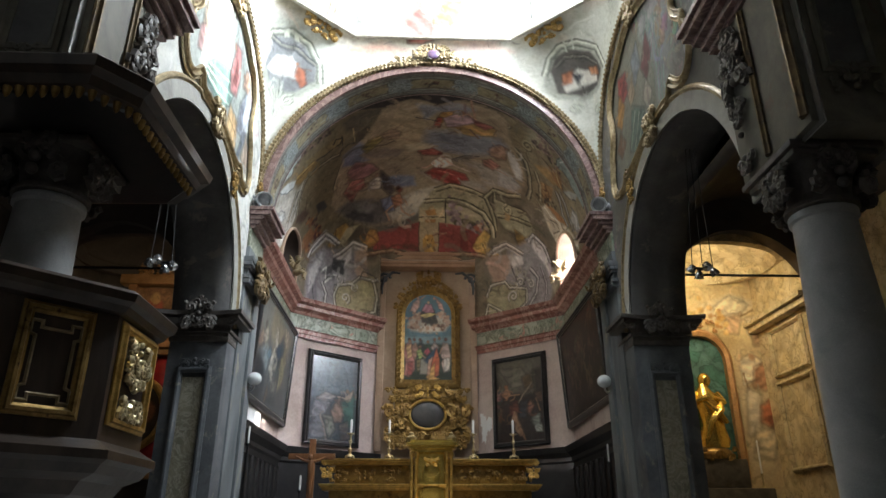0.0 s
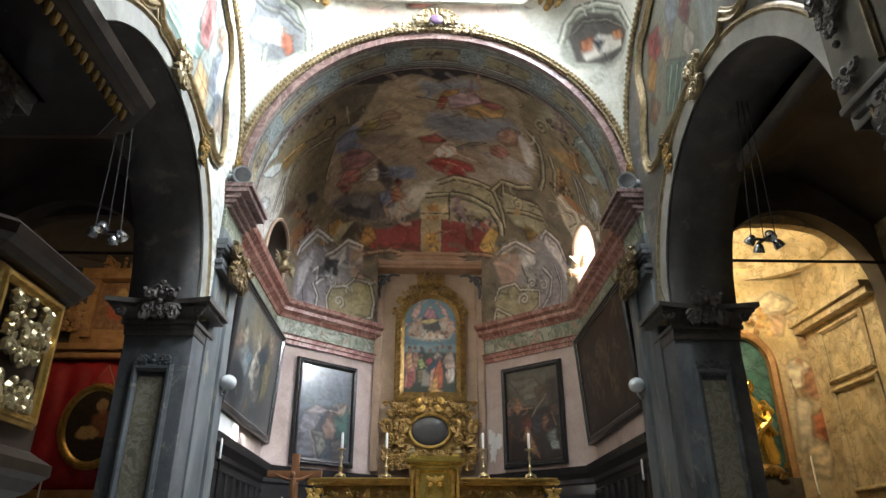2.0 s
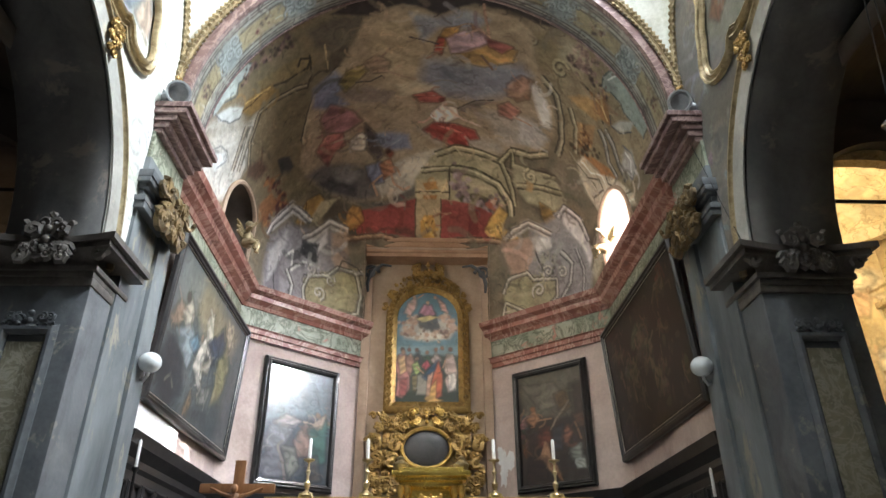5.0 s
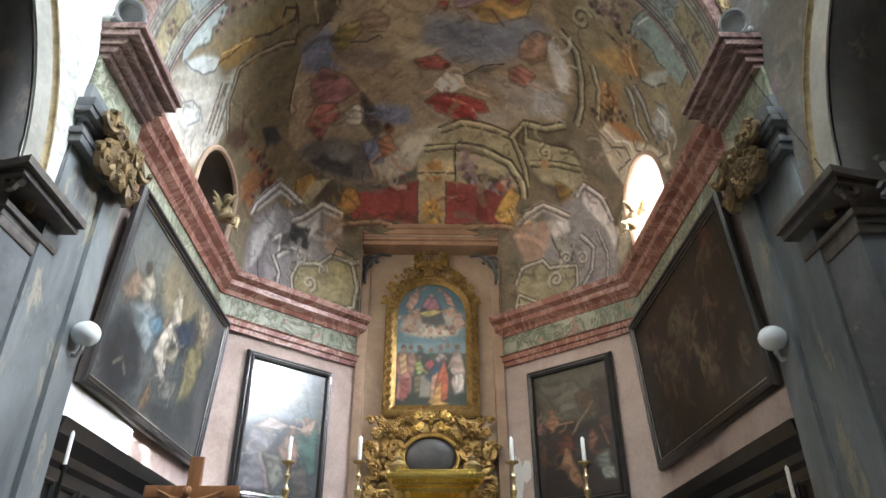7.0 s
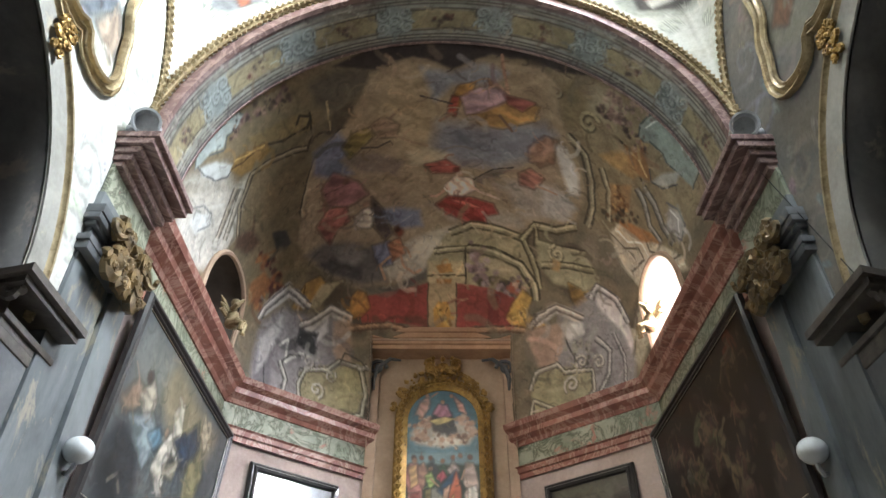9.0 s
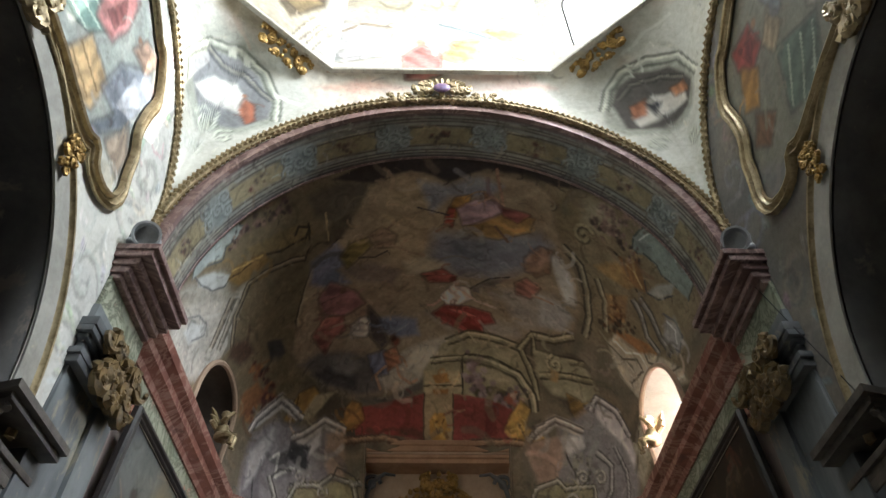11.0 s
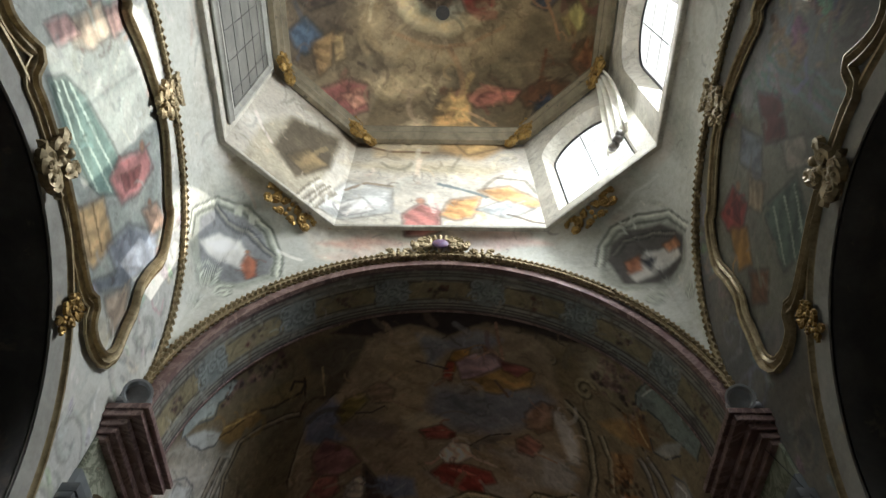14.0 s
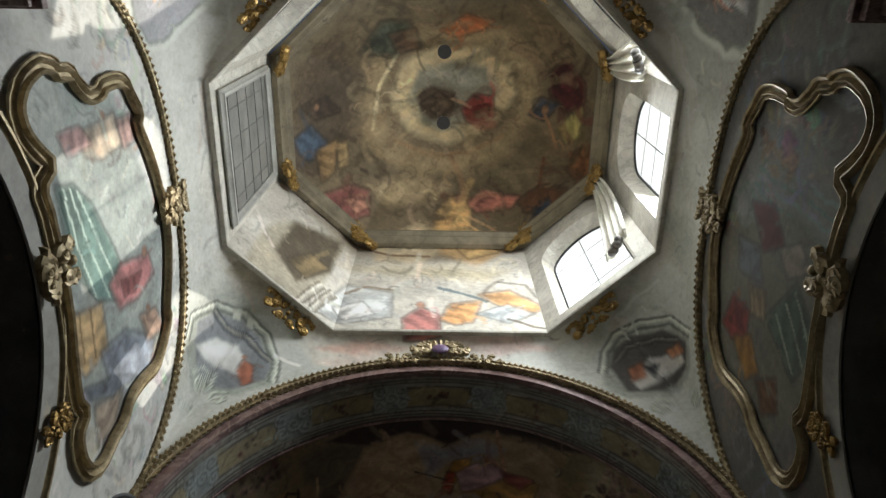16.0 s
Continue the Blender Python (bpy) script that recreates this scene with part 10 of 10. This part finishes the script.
part("tabernacle_body", boxm(-0.34, 0.46, 16.62, 17.2, 1.62, 3.3, bevel=0.02), BRIGHT_GOLD, tab)
part("tabernacle_door", blob(boxm(-0.14, 0.26, 16.58, 16.64, 2.2, 2.9, bevel=0.02), (0.06, 16.6, 2.9), (0.2, 0.04, 0.2), 16), BRIGHT_GOLD, tab)
for s in (-1, 1):
    for d in (0.36, 0.46):
        part("small_column", lathe(bmesh.new(), [(0.05, 0), (0.05, 0.06), (0.035, 0.1), (0.035, 1.15), (0.055, 1.2), (0.055, 1.3)], (0.06 + s * d, 16.56, 2.0), 12), GILT, tab)
    part("vase_finial", lathe(bmesh.new(), [(0.05, 0), (0.03, 0.04), (0.1, 0.12), (0.12, 0.2), (0.05, 0.26), (0.06, 0.3), (0.0, 0.34)], (0.06 + s * 0.47, 16.62, 3.42), 14), BRASS, tab)
bm = bmesh.new()
for z0, z1, g in ((3.28, 3.36, 0.0), (3.36, 3.42, 0.06), (3.42, 3.5, 0.12), (3.5, 3.56, 0.02)):
    box(bm, -0.42 - g, 0.54 + g, 16.52 - g, 17.2, z0, z1, 0.01)
part("tabernacle_cornice", bm, BRIGHT_GOLD, tab)
part("door_scrolls", scrolls(bmesh.new(), (0.06, 16.56, 3.1), (1, 0, 0), (0, 0, 1), (0, -1, 0), 0.4, 0.22, 4, 175, 0.1), GILT, tab)

STICK = [(0.0, 0.06), (0.09, 0.06), (0.07, 0.1), (0.025, 0.14), (0.045, 0.2), (0.05, 0.24), (0.022, 0.28), (0.018, 0.36), (0.04, 0.42), (0.02, 0.46), (0.016, 0.54), (0.03, 0.57), (0.085, 0.59), (0.09, 0.61), (0.02, 0.62)]
first = None
for x in (-1.88, -0.95, 1.08, 2.05):
    if first is None:
        first = thing("candlestick", (x, 17.0, 3.15), "tall brass altar candlestick with a white candle", "candlestick", "altar candlesticks")
        part("stem", lathe(bmesh.new(), STICK, (x, 17.0, 3.155), 16), BRASS, first)
        for k in range(3):
            a = radians(90 + 120 * k)
            bm = bmesh.new()
            tube(bm, [(x + 0.03 * math.cos(a), 17 + 0.03 * math.sin(a), 3.24), (x + 0.1 * math.cos(a), 17 + 0.1 * math.sin(a), 3.22), (x + 0.12 * math.cos(a), 17 + 0.12 * math.sin(a), 3.175)], [0.03, 0.03, 0.022], 6)
            part("foot", bm, BRASS, first)
        part("candle", lathe(bmesh.new(), [(0.028, 0), (0.028, 0.3), (0.006, 0.33)], (x, 17.0, 3.77), 12), WAX, first)
    else:
        copy_thing(first, Matrix.Translation((x, 17.0, 3.15)))
cr = thing("processional_crucifix", (-2.52, 15.3, 0.34), "wooden processional crucifix with a carved figure", "crucifix")
part("pole", lathe(bmesh.new(), [(0.16, 0), (0.16, 0.06), (0.03, 0.12), (0.025, 2.0)], (-2.52, 15.3, 0.34), 12), CROSSWOOD, cr)
bm = boxm(-2.59, -2.45, 15.27, 15.33, 2.2, 3.42, bevel=0.008)
box(bm, -3.02, -2.03, 15.268, 15.332, 3.0, 3.12, 0.008)
part("cross", bm, CROSSWOOD, cr)
bm = bmesh.new()
tube(bm, [(-2.52, 15.22, 2.98), (-2.52, 15.2, 2.85), (-2.51, 15.22, 2.7), (-2.53, 15.2, 2.5), (-2.52, 15.23, 2.3)], [0.05, 0.075, 0.06, 0.06, 0.03], 8)
tube(bm, [(-2.86, 15.24, 3.06), (-2.7, 15.22, 2.98), (-2.52, 15.21, 2.93), (-2.34, 15.22, 2.98), (-2.18, 15.24, 3.06)], [0.016, 0.026, 0.034, 0.026, 0.016], 6)
blob(bm, (-2.54, 15.19, 3.04), (0.05, 0.055, 0.065), 8)
part("carved_figure", bm, CROSSWOOD, cr)
for k, (x, y, h) in enumerate(((-2.85, 16.0, 0.28), (-2.66, 16.0, 0.34), (4.02 - 0.12, 15.35, 0.36), (-3.9, 15.25, 0.34))):
    z = 2.45 if k < 2 else 3.0 if k == 2 else 3.35
    t = thing("tall_candle", (x, y, 0.34), "white candle on a slim black stand", "candle", "standing candles")
    part("stand", lathe(bmesh.new(), [(0.12, 0), (0.12, 0.04), (0.018, 0.08), (0.018, z - 0.44), (0.05, z - 0.4), (0.05, z - 0.37)], (x, y, 0.34), 12), IRON, t)
    part("candle", lathe(bmesh.new(), [(0.022, 0), (0.022, h), (0.005, h + 0.03)], (x, y, z - 0.03), 10), WAX, t)

# ---- lamps ----
for s in (-1, 1):
    g = thing("globe_lamp", (s * 3.9, 14.8, 4.6), "white opal globe lamp on a small wall bracket", "lamp", "globe lamps")
    part("globe", blob(bmesh.new(), (s * 3.78, 14.72, 4.6), (0.155, 0.155, 0.14), 20), OPAL, g)
    bm = bmesh.new()
    tube(bm, [(s * 3.92, 14.8, 4.4), (s * 3.84, 14.76, 4.36), (s * 3.78, 14.72, 4.42), (s * 3.78, 14.72, 4.47)], 0.025, 8)
    part("bracket", bm, STEEL, g)
    t = thing("spotlight", (s * 3.85, 13.75, 8.17), "grey cylindrical spotlight standing on the cornice", "lamp", "cornice spotlights")
    d = Vector((-s * 0.25, -0.62, -0.35)).normalized()
    c = Vector((s * 3.76, 13.72, 8.40))
    bm = lathe(bmesh.new(), [(0.0, -0.24), (0.12, -0.22), (0.165, -0.13), (0.165, 0.19), (0.18, 0.2), (0.18, 0.23), (0.15, 0.23), (0.13, 0.14), (0.0, 0.12)], (0, 0, 0), 20)
    bmesh.ops.transform(bm, matrix=Matrix.Translation(c) @ d.to_track_quat("Z", "Y").to_matrix().to_4x4(), verts=bm.verts[:])
    part("housing", bm, STEEL, t)
    bm = bmesh.new()
    tube(bm, [(s * 3.92, 13.8, 8.17), (s * 3.98, 13.78, 8.25), (s * 3.98, 13.74, 8.42), (s * 3.88, 13.74, 8.5), (s * 3.8, 13.74, 8.46)], 0.03, 8)
    blob(bm, (s * 3.98, 13.74, 8.36), 0.07, 10)
    part("bracket", bm, STEEL, t)
    h = thing("hanging_spot_cluster", (s * 4.6, 10.82, 5.7), "cluster of small spotlights hanging on chains in the side arch", "lamp", "hanging lamps")
    bm = bmesh.new()
    tube(bm, [(s * 4.6 - 0.22, 10.82, 5.78), (s * 4.6 + 0.22, 10.82, 5.74)], 0.025, 8)
    tube(bm, [(s * 4.6, 10.64, 5.74), (s * 4.6, 11.0, 5.78)], 0.025, 8)
    part("crossbar", bm, IRON, h)
    for k, (dx, dy) in enumerate(((-0.2, 0), (0.2, 0), (0, -0.18), (0, 0.18))):
        bm = lathe(bmesh.new(), [(0.02, 0.09), (0.05, 0.07), (0.075, 0.0), (0.08, -0.05), (0.06, -0.04), (0.0, 0.0)], (0, 0, 0), 14)
        bmesh.ops.transform(bm, matrix=pose(s * 4.6 + dx, 10.82 + dy, 5.74 - 0.05 * (k % 2), 25 * (1 - k % 3), -30 * dx * 5, 0), verts=bm.verts[:])
        part("spot_head", bm, CHROME, h)
    for dx in (-0.18, 0.0, 0.18):
        bm = bmesh.new()
        tube(bm, [(s * 4.6 + dx, 10.82, 5.78), (s * 4.6 + dx * 0.4, 10.6, 8.0)], 0.008, 5)
        part("chain", bm, CHROME if s < 0 else IRON, h)
bm = bmesh.new()
tube(bm, [(3.85, 14.0, 8.2), (3.98, 13.2, 5.6)], 0.006, 5)
tagged(part("lamp_cable", bm, IRON), "thin black lamp cable along the pier", "cable")
rl = thing("sanctuary_lamp", (4.2, 14.6, 1.9), "small red sanctuary light", "lamp")
part("bulb", blob(bmesh.new(), (3.93, 13.08, 1.78), 0.02, 8), REDLIGHT, rl)


# ---- small statues ----
def putto(at, s):
    """A seated winged child figure, one knee drawn up and an arm raised."""
    bm = bmesh.new()
    blob(bm, (0, 0, 0.30), (0.12, 0.11, 0.17), 12), blob(bm, (-s * 0.01, -0.02, 0.17), (0.13, 0.12, 0.10), 12)
    blob(bm, (-s * 0.03, -0.05, 0.57), (0.085, 0.085, 0.095), 12), blob(bm, (-s * 0.01, -0.02, 0.61), (0.09, 0.09, 0.08), 10)
    tube(bm, [(0, 0, 0.44), (-s * 0.02, -0.03, 0.52)], [0.06, 0.05], 8)
    for m in (-1, 1):
        lift = 0.08 if m > 0 else 0.0
        tube(bm, [(0, m * 0.06, 0.16), (-s * 0.14, m * 0.10, 0.17 + lift), (-s * 0.22, m * 0.10, 0.13 + lift), (-s * 0.20, m * 0.08, 0.02), (-s * 0.25, m * 0.08, 0.0)], [0.08, 0.075, 0.055, 0.045, 0.03], 8)
        up = 0.16 if m < 0 else -0.1
        tube(bm, [(0, m * 0.11, 0.42), (-s * 0.10, m * 0.19, 0.40 + up * 0.4), (-s * 0.20, m * 0.16, 0.42 + up)], [0.05, 0.042, 0.03], 8)
        for k in range(3):
            tube(bm, [(s * 0.09, m * 0.05, 0.42 - 0.05 * k), (s * 0.16, m * 0.17, 0.56 - 0.08 * k), (s * 0.18, m * (0.28 - 0.03 * k), 0.60 - 0.12 * k)], [0.05, 0.045, 0.012], 6)
    bmesh.ops.transform(bm, matrix=Matrix.Translation(at), verts=bm.verts[:])
    return tagged(part("putto_statue", bm, GILT_PALE), "small gilded putto figure sitting on the cornice", "statue", "cornice statues")


putto((-3.76, 18.25, 8.17), -1), putto((3.74, 18.32, 8.17), 1)

# east chapel: gilded statue in a green niche
bm = bmesh.new()
sx, sy = 6.85, 16.75
lathe(bm, [(0.0, 3.4), (0.34, 3.42), (0.36, 3.6), (0.28, 3.95), (0.27, 4.25), (0.30, 4.5), (0.24, 4.72), (0.12, 4.88), (0.09, 4.95), (0.0, 4.96)], (sx, sy, 0), 26)
for v in bm.verts:
    a = math.atan2(v.co.y - sy, v.co.x - sx)
    k = 1 + 0.10 * math.sin(7 * a + 5 * v.co.z) * (1 if v.co.z < 4.7 else 0.3)
    v.co.x, v.co.y = sx + (v.co.x - sx) * k + 0.06 * math.sin((v.co.z - 3.4) * 3), sy + (v.co.y - sy) * k * 0.8
blob(bm, (sx, sy - 0.04, 5.06), (0.11, 0.12, 0.15), 12), blob(bm, (sx, sy + 0.02, 5.06), (0.16, 0.15, 0.19), 12)
for m in (-1, 1):
    tube(bm, [(sx + m * 0.25, sy, 4.72), (sx + m * 0.34, sy - 0.12, 4.5), (sx + m * 0.08, sy - 0.26, 4.58)], [0.09, 0.085, 0.05], 8)
tube(bm, [(sx + 0.28, sy - 0.1, 4.6), (sx + 0.2, sy - 0.28, 4.3), (sx - 0.1, sy - 0.3, 4.0), (sx - 0.22, sy - 0.22, 3.6)], [0.05, 0.09, 0.09, 0.05], 8)
tube(bm, [(sx - 0.2, sy - 0.15, 4.6), (sx + 0.1, sy - 0.3, 4.25), (sx + 0.34, sy - 0.2, 4.0)], [0.05, 0.08, 0.05], 8)
tagged(part("gilded_statue", bm, BRIGHT_GOLD), "gilded robed statue standing in a green niche", "statue")
niche = thing("statue_niche", (6.9, 17.1, 2.7), "green arched niche with a gilded surround", "niche", "", "structure")
prof = [(6.15, 2.7)] + [(6.9 - 0.75 * math.cos(radians(t)), 5.6 + 0.75 * math.sin(radians(t))) for t in range(0, 181, 12)] + [(7.65, 2.7)]
bm = bmesh.new()
bm.faces.new([bm.verts.new((x, 17.07, z)) for x, z in prof])
part("niche_back", bm, NICHE, niche, "green painted niche back", smooth=False)
part("niche_surround", sweep(bmesh.new(), [(x, 17.06, z) for x, z in prof], [(-0.1, 0), (-0.1, 0.16), (0.0, 0.2), (0.09, 0.12), (0.09, 0)], (0, -1, 0)), ORANGEWOOD, niche, "orange gilded arch moulding")
part("niche_crest", scrolls(bmesh.new(), (6.9, 16.95, 6.5), (1, 0, 0), (0, 0, 1), (0, -1, 0), 1.2, 0.35, 7, 180, 0.1), ORANGEWOOD, niche)
ped = thing("statue_pedestal", (6.85, 16.75, 0), "dark carved altar base under the statue", "altar")
bm = boxm(5.7, 8.0, 16.35, 17.1, 0, 2.5, bevel=0.04)
box(bm, 6.3, 7.5, 16.45, 17.1, 2.5, 3.15, 0.04)
part("pedestal_body", bm, DARKCAP, ped)
part("cloud_base", scrolls(blob(bmesh.new(), (6.85, 16.7, 3.28), (0.42, 0.3, 0.18), 14), (6.85, 16.45, 3.25), (1, 0, 0), (0, 0, 1), (0, -1, 0), 0.9, 0.3, 5, 181, 0.12), GILT_DARK, ped)
for x, z in ((7.85, 3.15), (5.85, 2.9)):
    t = thing("altar_candle", (x, 16.6, 2.5), "thin white candle beside the statue", "candle", "chapel candles")
    part("holder", lathe(bmesh.new(), [(0.06, 0), (0.02, 0.05), (0.02, 0.3), (0.05, 0.33)], (x, 16.6, 2.5), 10), BRASS, t)
    part("candle", lathe(bmesh.new(), [(0.02, 0), (0.02, 0.75), (0.004, 0.78)], (x, 16.6, 2.82), 10), WAX, t)
for z0, z1 in ((2.9, 4.9), (5.1, 6.2)):
    structure("painted_wall_panel", panel_frame(bmesh.new(), 8.58, 15.7, z0, z1, 0.75, (-1, 0, 0), 0.8), CHAPEL, "ochre painted wall panel frame")

# west chapel: oval painting on red damask under a carved frame
structure("red_wall_hanging", sheet(bmesh.new(), lambda u, v: (-8.45 + 3.1 * u, 16.98 + 0.025 * math.sin(u * 40) + 0.02 * math.sin(u * 17 + v * 5), 2.95 + 2.65 * v), 60, 6), REDCLOTH, "crimson damask wall hanging", thick=0.02)
ov = thing("oval_painting", (-7.05, 16.9, 3.35), "dark oval painting in a gilded frame hung on red damask", "painting")
bm = bmesh.new()
bm.faces.new([bm.verts.new((-7.05 + 0.6 * math.cos(radians(t)), 16.9, 4.2 + 0.76 * math.sin(radians(t)))) for t in range(0, 360, 8)])
part("canvas", bm, OVAL_CANVAS, ov, smooth=False)
part("picture_frame", sweep(bmesh.new(), [(-7.05 + 0.65 * math.cos(radians(t)), 16.93, 4.2 + 0.81 * math.sin(radians(t))) for t in range(0, 360, 8)], mould(1.2), (0, -1, 0), closed=True), GILT, ov)
bm = bmesh.new()
tube(bm, [(-7.3, 16.9, 4.98), (-7.0, 16.94, 5.5), (-6.75, 16.9, 4.98)], 0.01, 5)
part("cord", bm, GILT_PALE, ov)
fr = thing("carved_wall_frame", (-7.0, 17.0, 2.8), "orange gilded carved frame with a painted crest", "frame")
for nm, a in (("cornice", (-8.55, -5.2, 16.8, 17.1, 5.62, 5.78)), ("cornice", (-8.6, -5.2, 16.7, 17.1, 5.78, 5.92)), ("side_post", (-8.6, -8.42, 16.85, 17.1, 2.8, 5.62)), ("sill", (-8.6, -5.2, 16.8, 17.1, 2.7, 2.92)), ("panel", (-8.0, -6.1, 16.95, 17.1, 5.92, 6.4)), ("crest_post", (-7.75, -7.55, 16.85, 17.1, 6.1, 7.5)), ("crest_post", (-6.55, -6.35, 16.85, 17.1, 6.1, 7.5)), ("crest_cornice", (-7.95, -6.15, 16.75, 17.1, 7.45, 7.7))):
    part(nm, boxm(*a, bevel=0.02), ORANGEWOOD, fr)
for m in (-1, 1):
    part("scroll", scrolls(bmesh.new(), (-7.05 + m * 0.95, 16.9, 6.5), (m, 0, 0), (0, 0, 1), (0, -1, 0), 0.6, 0.9, 6, 190, 0.1), ORANGEWOOD, fr)
part("crest_painting", boxm(-7.55, -6.55, 16.93, 17.0, 6.3, 7.4), CREST_CANVAS, fr, "small painting in the crest", smooth=False)
part("crest_top", scrolls(bmesh.new(), (-7.05, 16.85, 7.85), (1, 0, 0), (0, 0, 1), (0, -1, 0), 1.2, 0.4, 6, 191, 0.1), ORANGEWOOD, fr)
t = thing("altar_candle", (-7.6, 16.4, 2.3), "thin white candle in the side chapel", "candle", "chapel candles")
part("holder", lathe(bmesh.new(), [(0.06, -2.3), (0.02, -2.2), (0.02, 0.1), (0.05, 0.13)], (-7.6, 16.4, 2.3), 10), BRASS, t)
part("candle", lathe(bmesh.new(), [(0.02, 0), (0.02, 0.9), (0.004, 0.93)], (-7.6, 16.4, 2.42), 10), WAX, t)

# ---- pulpit round the west column ----
pul = thing("pulpit", (-4.55, 7.2, 1.3), "dark walnut pulpit with gilded relief panels on the column", "pulpit")
PC = Vector((-4.55, 7.2, 0))


def octa(ap_, z, sq=1.0):
    return [PC + Vector((ap_ * math.cos(radians(22.5 + 45 * k)) / math.cos(radians(22.5)), ap_ * math.sin(radians(22.5 + 45 * k)) / math.cos(radians(22.5)), z)) for k in range(8)]


def octa_solid(levels):
    bm = bmesh.new()
    rings = [[bm.verts.new(p) for p in octa(a, z)] for a, z in levels]
    for a, b in zip(rings, rings[1:]):
        for k in range(8):
            bm.faces.new((a[k], a[(k + 1) % 8], b[(k + 1) % 8], b[k]))
    bm.faces.new(rings[0]), bm.faces.new(rings[-1])
    return bm


part("pulpit_body", octa_solid([(1.30, 2.30), (1.30, 3.62)]), WOOD, pul, smooth=False)
part("handrail", octa_solid([(1.30, 3.58), (1.36, 3.60), (1.40, 3.66), (1.46, 3.70), (1.48, 3.78), (1.44, 3.82), (1.3, 3.83)]), WOOD, pul, smooth=False)
part("base_moulding", octa_solid([(1.0, 1.85), (1.12, 1.9), (1.2, 2.02), (1.34, 2.08), (1.40, 2.16), (1.46, 2.2), (1.46, 2.28), (1.36, 2.34), (1.3, 2.38)]), WOOD, pul, smooth=False)
part("underside", octa_solid([(0.45, 1.2), (0.6, 1.3), (0.8, 1.6), (1.0, 1.86)]), WOOD, pul, smooth=False)
for k in range(8):
    a = radians(45 * k)
    o = Vector((math.cos(a), math.sin(a), 0))
    if k in (3, 4, 5):
        continue
    c = PC + o * 1.305
    gilt = k in (0, 2, 6)
    pan = part("relief_panel" if gilt else "wood_panel", panel_frame(bmesh.new(), c.x, c.y, 2.58, 3.5, 0.4 if gilt else 0.27, tuple(o), 0.75), GILT if gilt else GILT_DARK, pul, "gilded panel frame", smooth=False)
    r = Vector((o.y, -o.x, 0))
    if gilt:
        bm = bmesh.new()
        for j in range(3):
            scrolls(bm, c + o * 0.02 + Vector((0, 0, 2.72 + 0.3 * j)), r, (0, 0, 1), o, 0.6, 0.34, 6, 200 + j + k, 0.12)
        part("figured_relief", bm, GILT_SILVER, pan, "gilded and silvered carved relief")
    else:
        bm = bmesh.new()
        pts = [c + o * 0.01 + r * x + Vector((0, 0, z)) for x, z in ((-0.22, 2.66), (-0.13, 2.66), (-0.13, 2.72), (0.13, 2.72), (0.13, 2.66), (0.22, 2.66), (0.22, 2.78), (0.17, 2.8), (0.17, 3.24), (0.22, 3.26), (0.22, 3.38), (0.13, 3.38), (0.13, 3.32), (-0.13, 3.32), (-0.13, 3.38), (-0.22, 3.38), (-0.22, 3.26), (-0.17, 3.24), (-0.17, 2.8), (-0.22, 2.78))]
        sweep(bm, pts, mould(0.22), tuple(o), closed=True)
        part("inner_moulding", bm, GILT_PALE, pan)
can = thing("pulpit_canopy", (-4.5, 7.0, 5.7), "heavy dark wooden sounding board over the pulpit", "canopy")
CANP = [(-2.98, 8.0), (-3.02, 5.95), (-3.4, 5.5), (-5.7, 5.5), (-6.0, 5.9), (-6.0, 8.2), (-5.6, 8.5), (-3.4, 8.45)]


def poly_solid(levels):
    bm = bmesh.new()
    cx, cy = -4.5, 7.0
    rings = [[bm.verts.new((cx + (x - cx) * k, cy + (y - cy) * k, z)) for x, y in CANP] for k, z in levels]
    n = len(CANP)
    for a, b in zip(rings, rings[1:]):
        for k in range(n):
            bm.faces.new((a[k], a[(k + 1) % n], b[(k + 1) % n], b[k]))
    bm.faces.new(rings[0]), bm.faces.new(rings[-1])
    return bm


part("canopy_cornice", poly_solid([(0.84, 5.60), (0.9, 5.62), (0.92, 5.72), (0.98, 5.76), (1.0, 5.86), (0.96, 5.92), (0.9, 5.94)]), WOOD, can, smooth=False)
part("canopy_top", poly_solid([(0.9, 5.93), (0.84, 6.0), (0.74, 6.06), (0.7, 6.2), (0.5, 6.3)]), WOOD, can, smooth=False)
part("canopy_soffit", poly_solid([(0.82, 5.58), (0.85, 5.62)]), BLACKWOOD, can, smooth=False)
for (xa, ya), (xb, yb) in list(zip(CANP, CANP[1:]))[:3]:
    n = int(math.hypot(xb - xa, yb - ya) / 0.13)
    for j in range(n):
        f = (j + 0.5) / n
        x, y = -4.5 + (xa + (xb - xa) * f + 4.5) * 0.86, 7.0 + (ya + (yb - ya) * f - 7.0) * 0.86
        bm = lathe(bmesh.new(), [(0.0, 0), (0.02, 0.02), (0.035, 0.06), (0.045, 0.12)], (x, y, 5.49), 8)
        part("fringe_drop", bm, GILT_DARK, can)
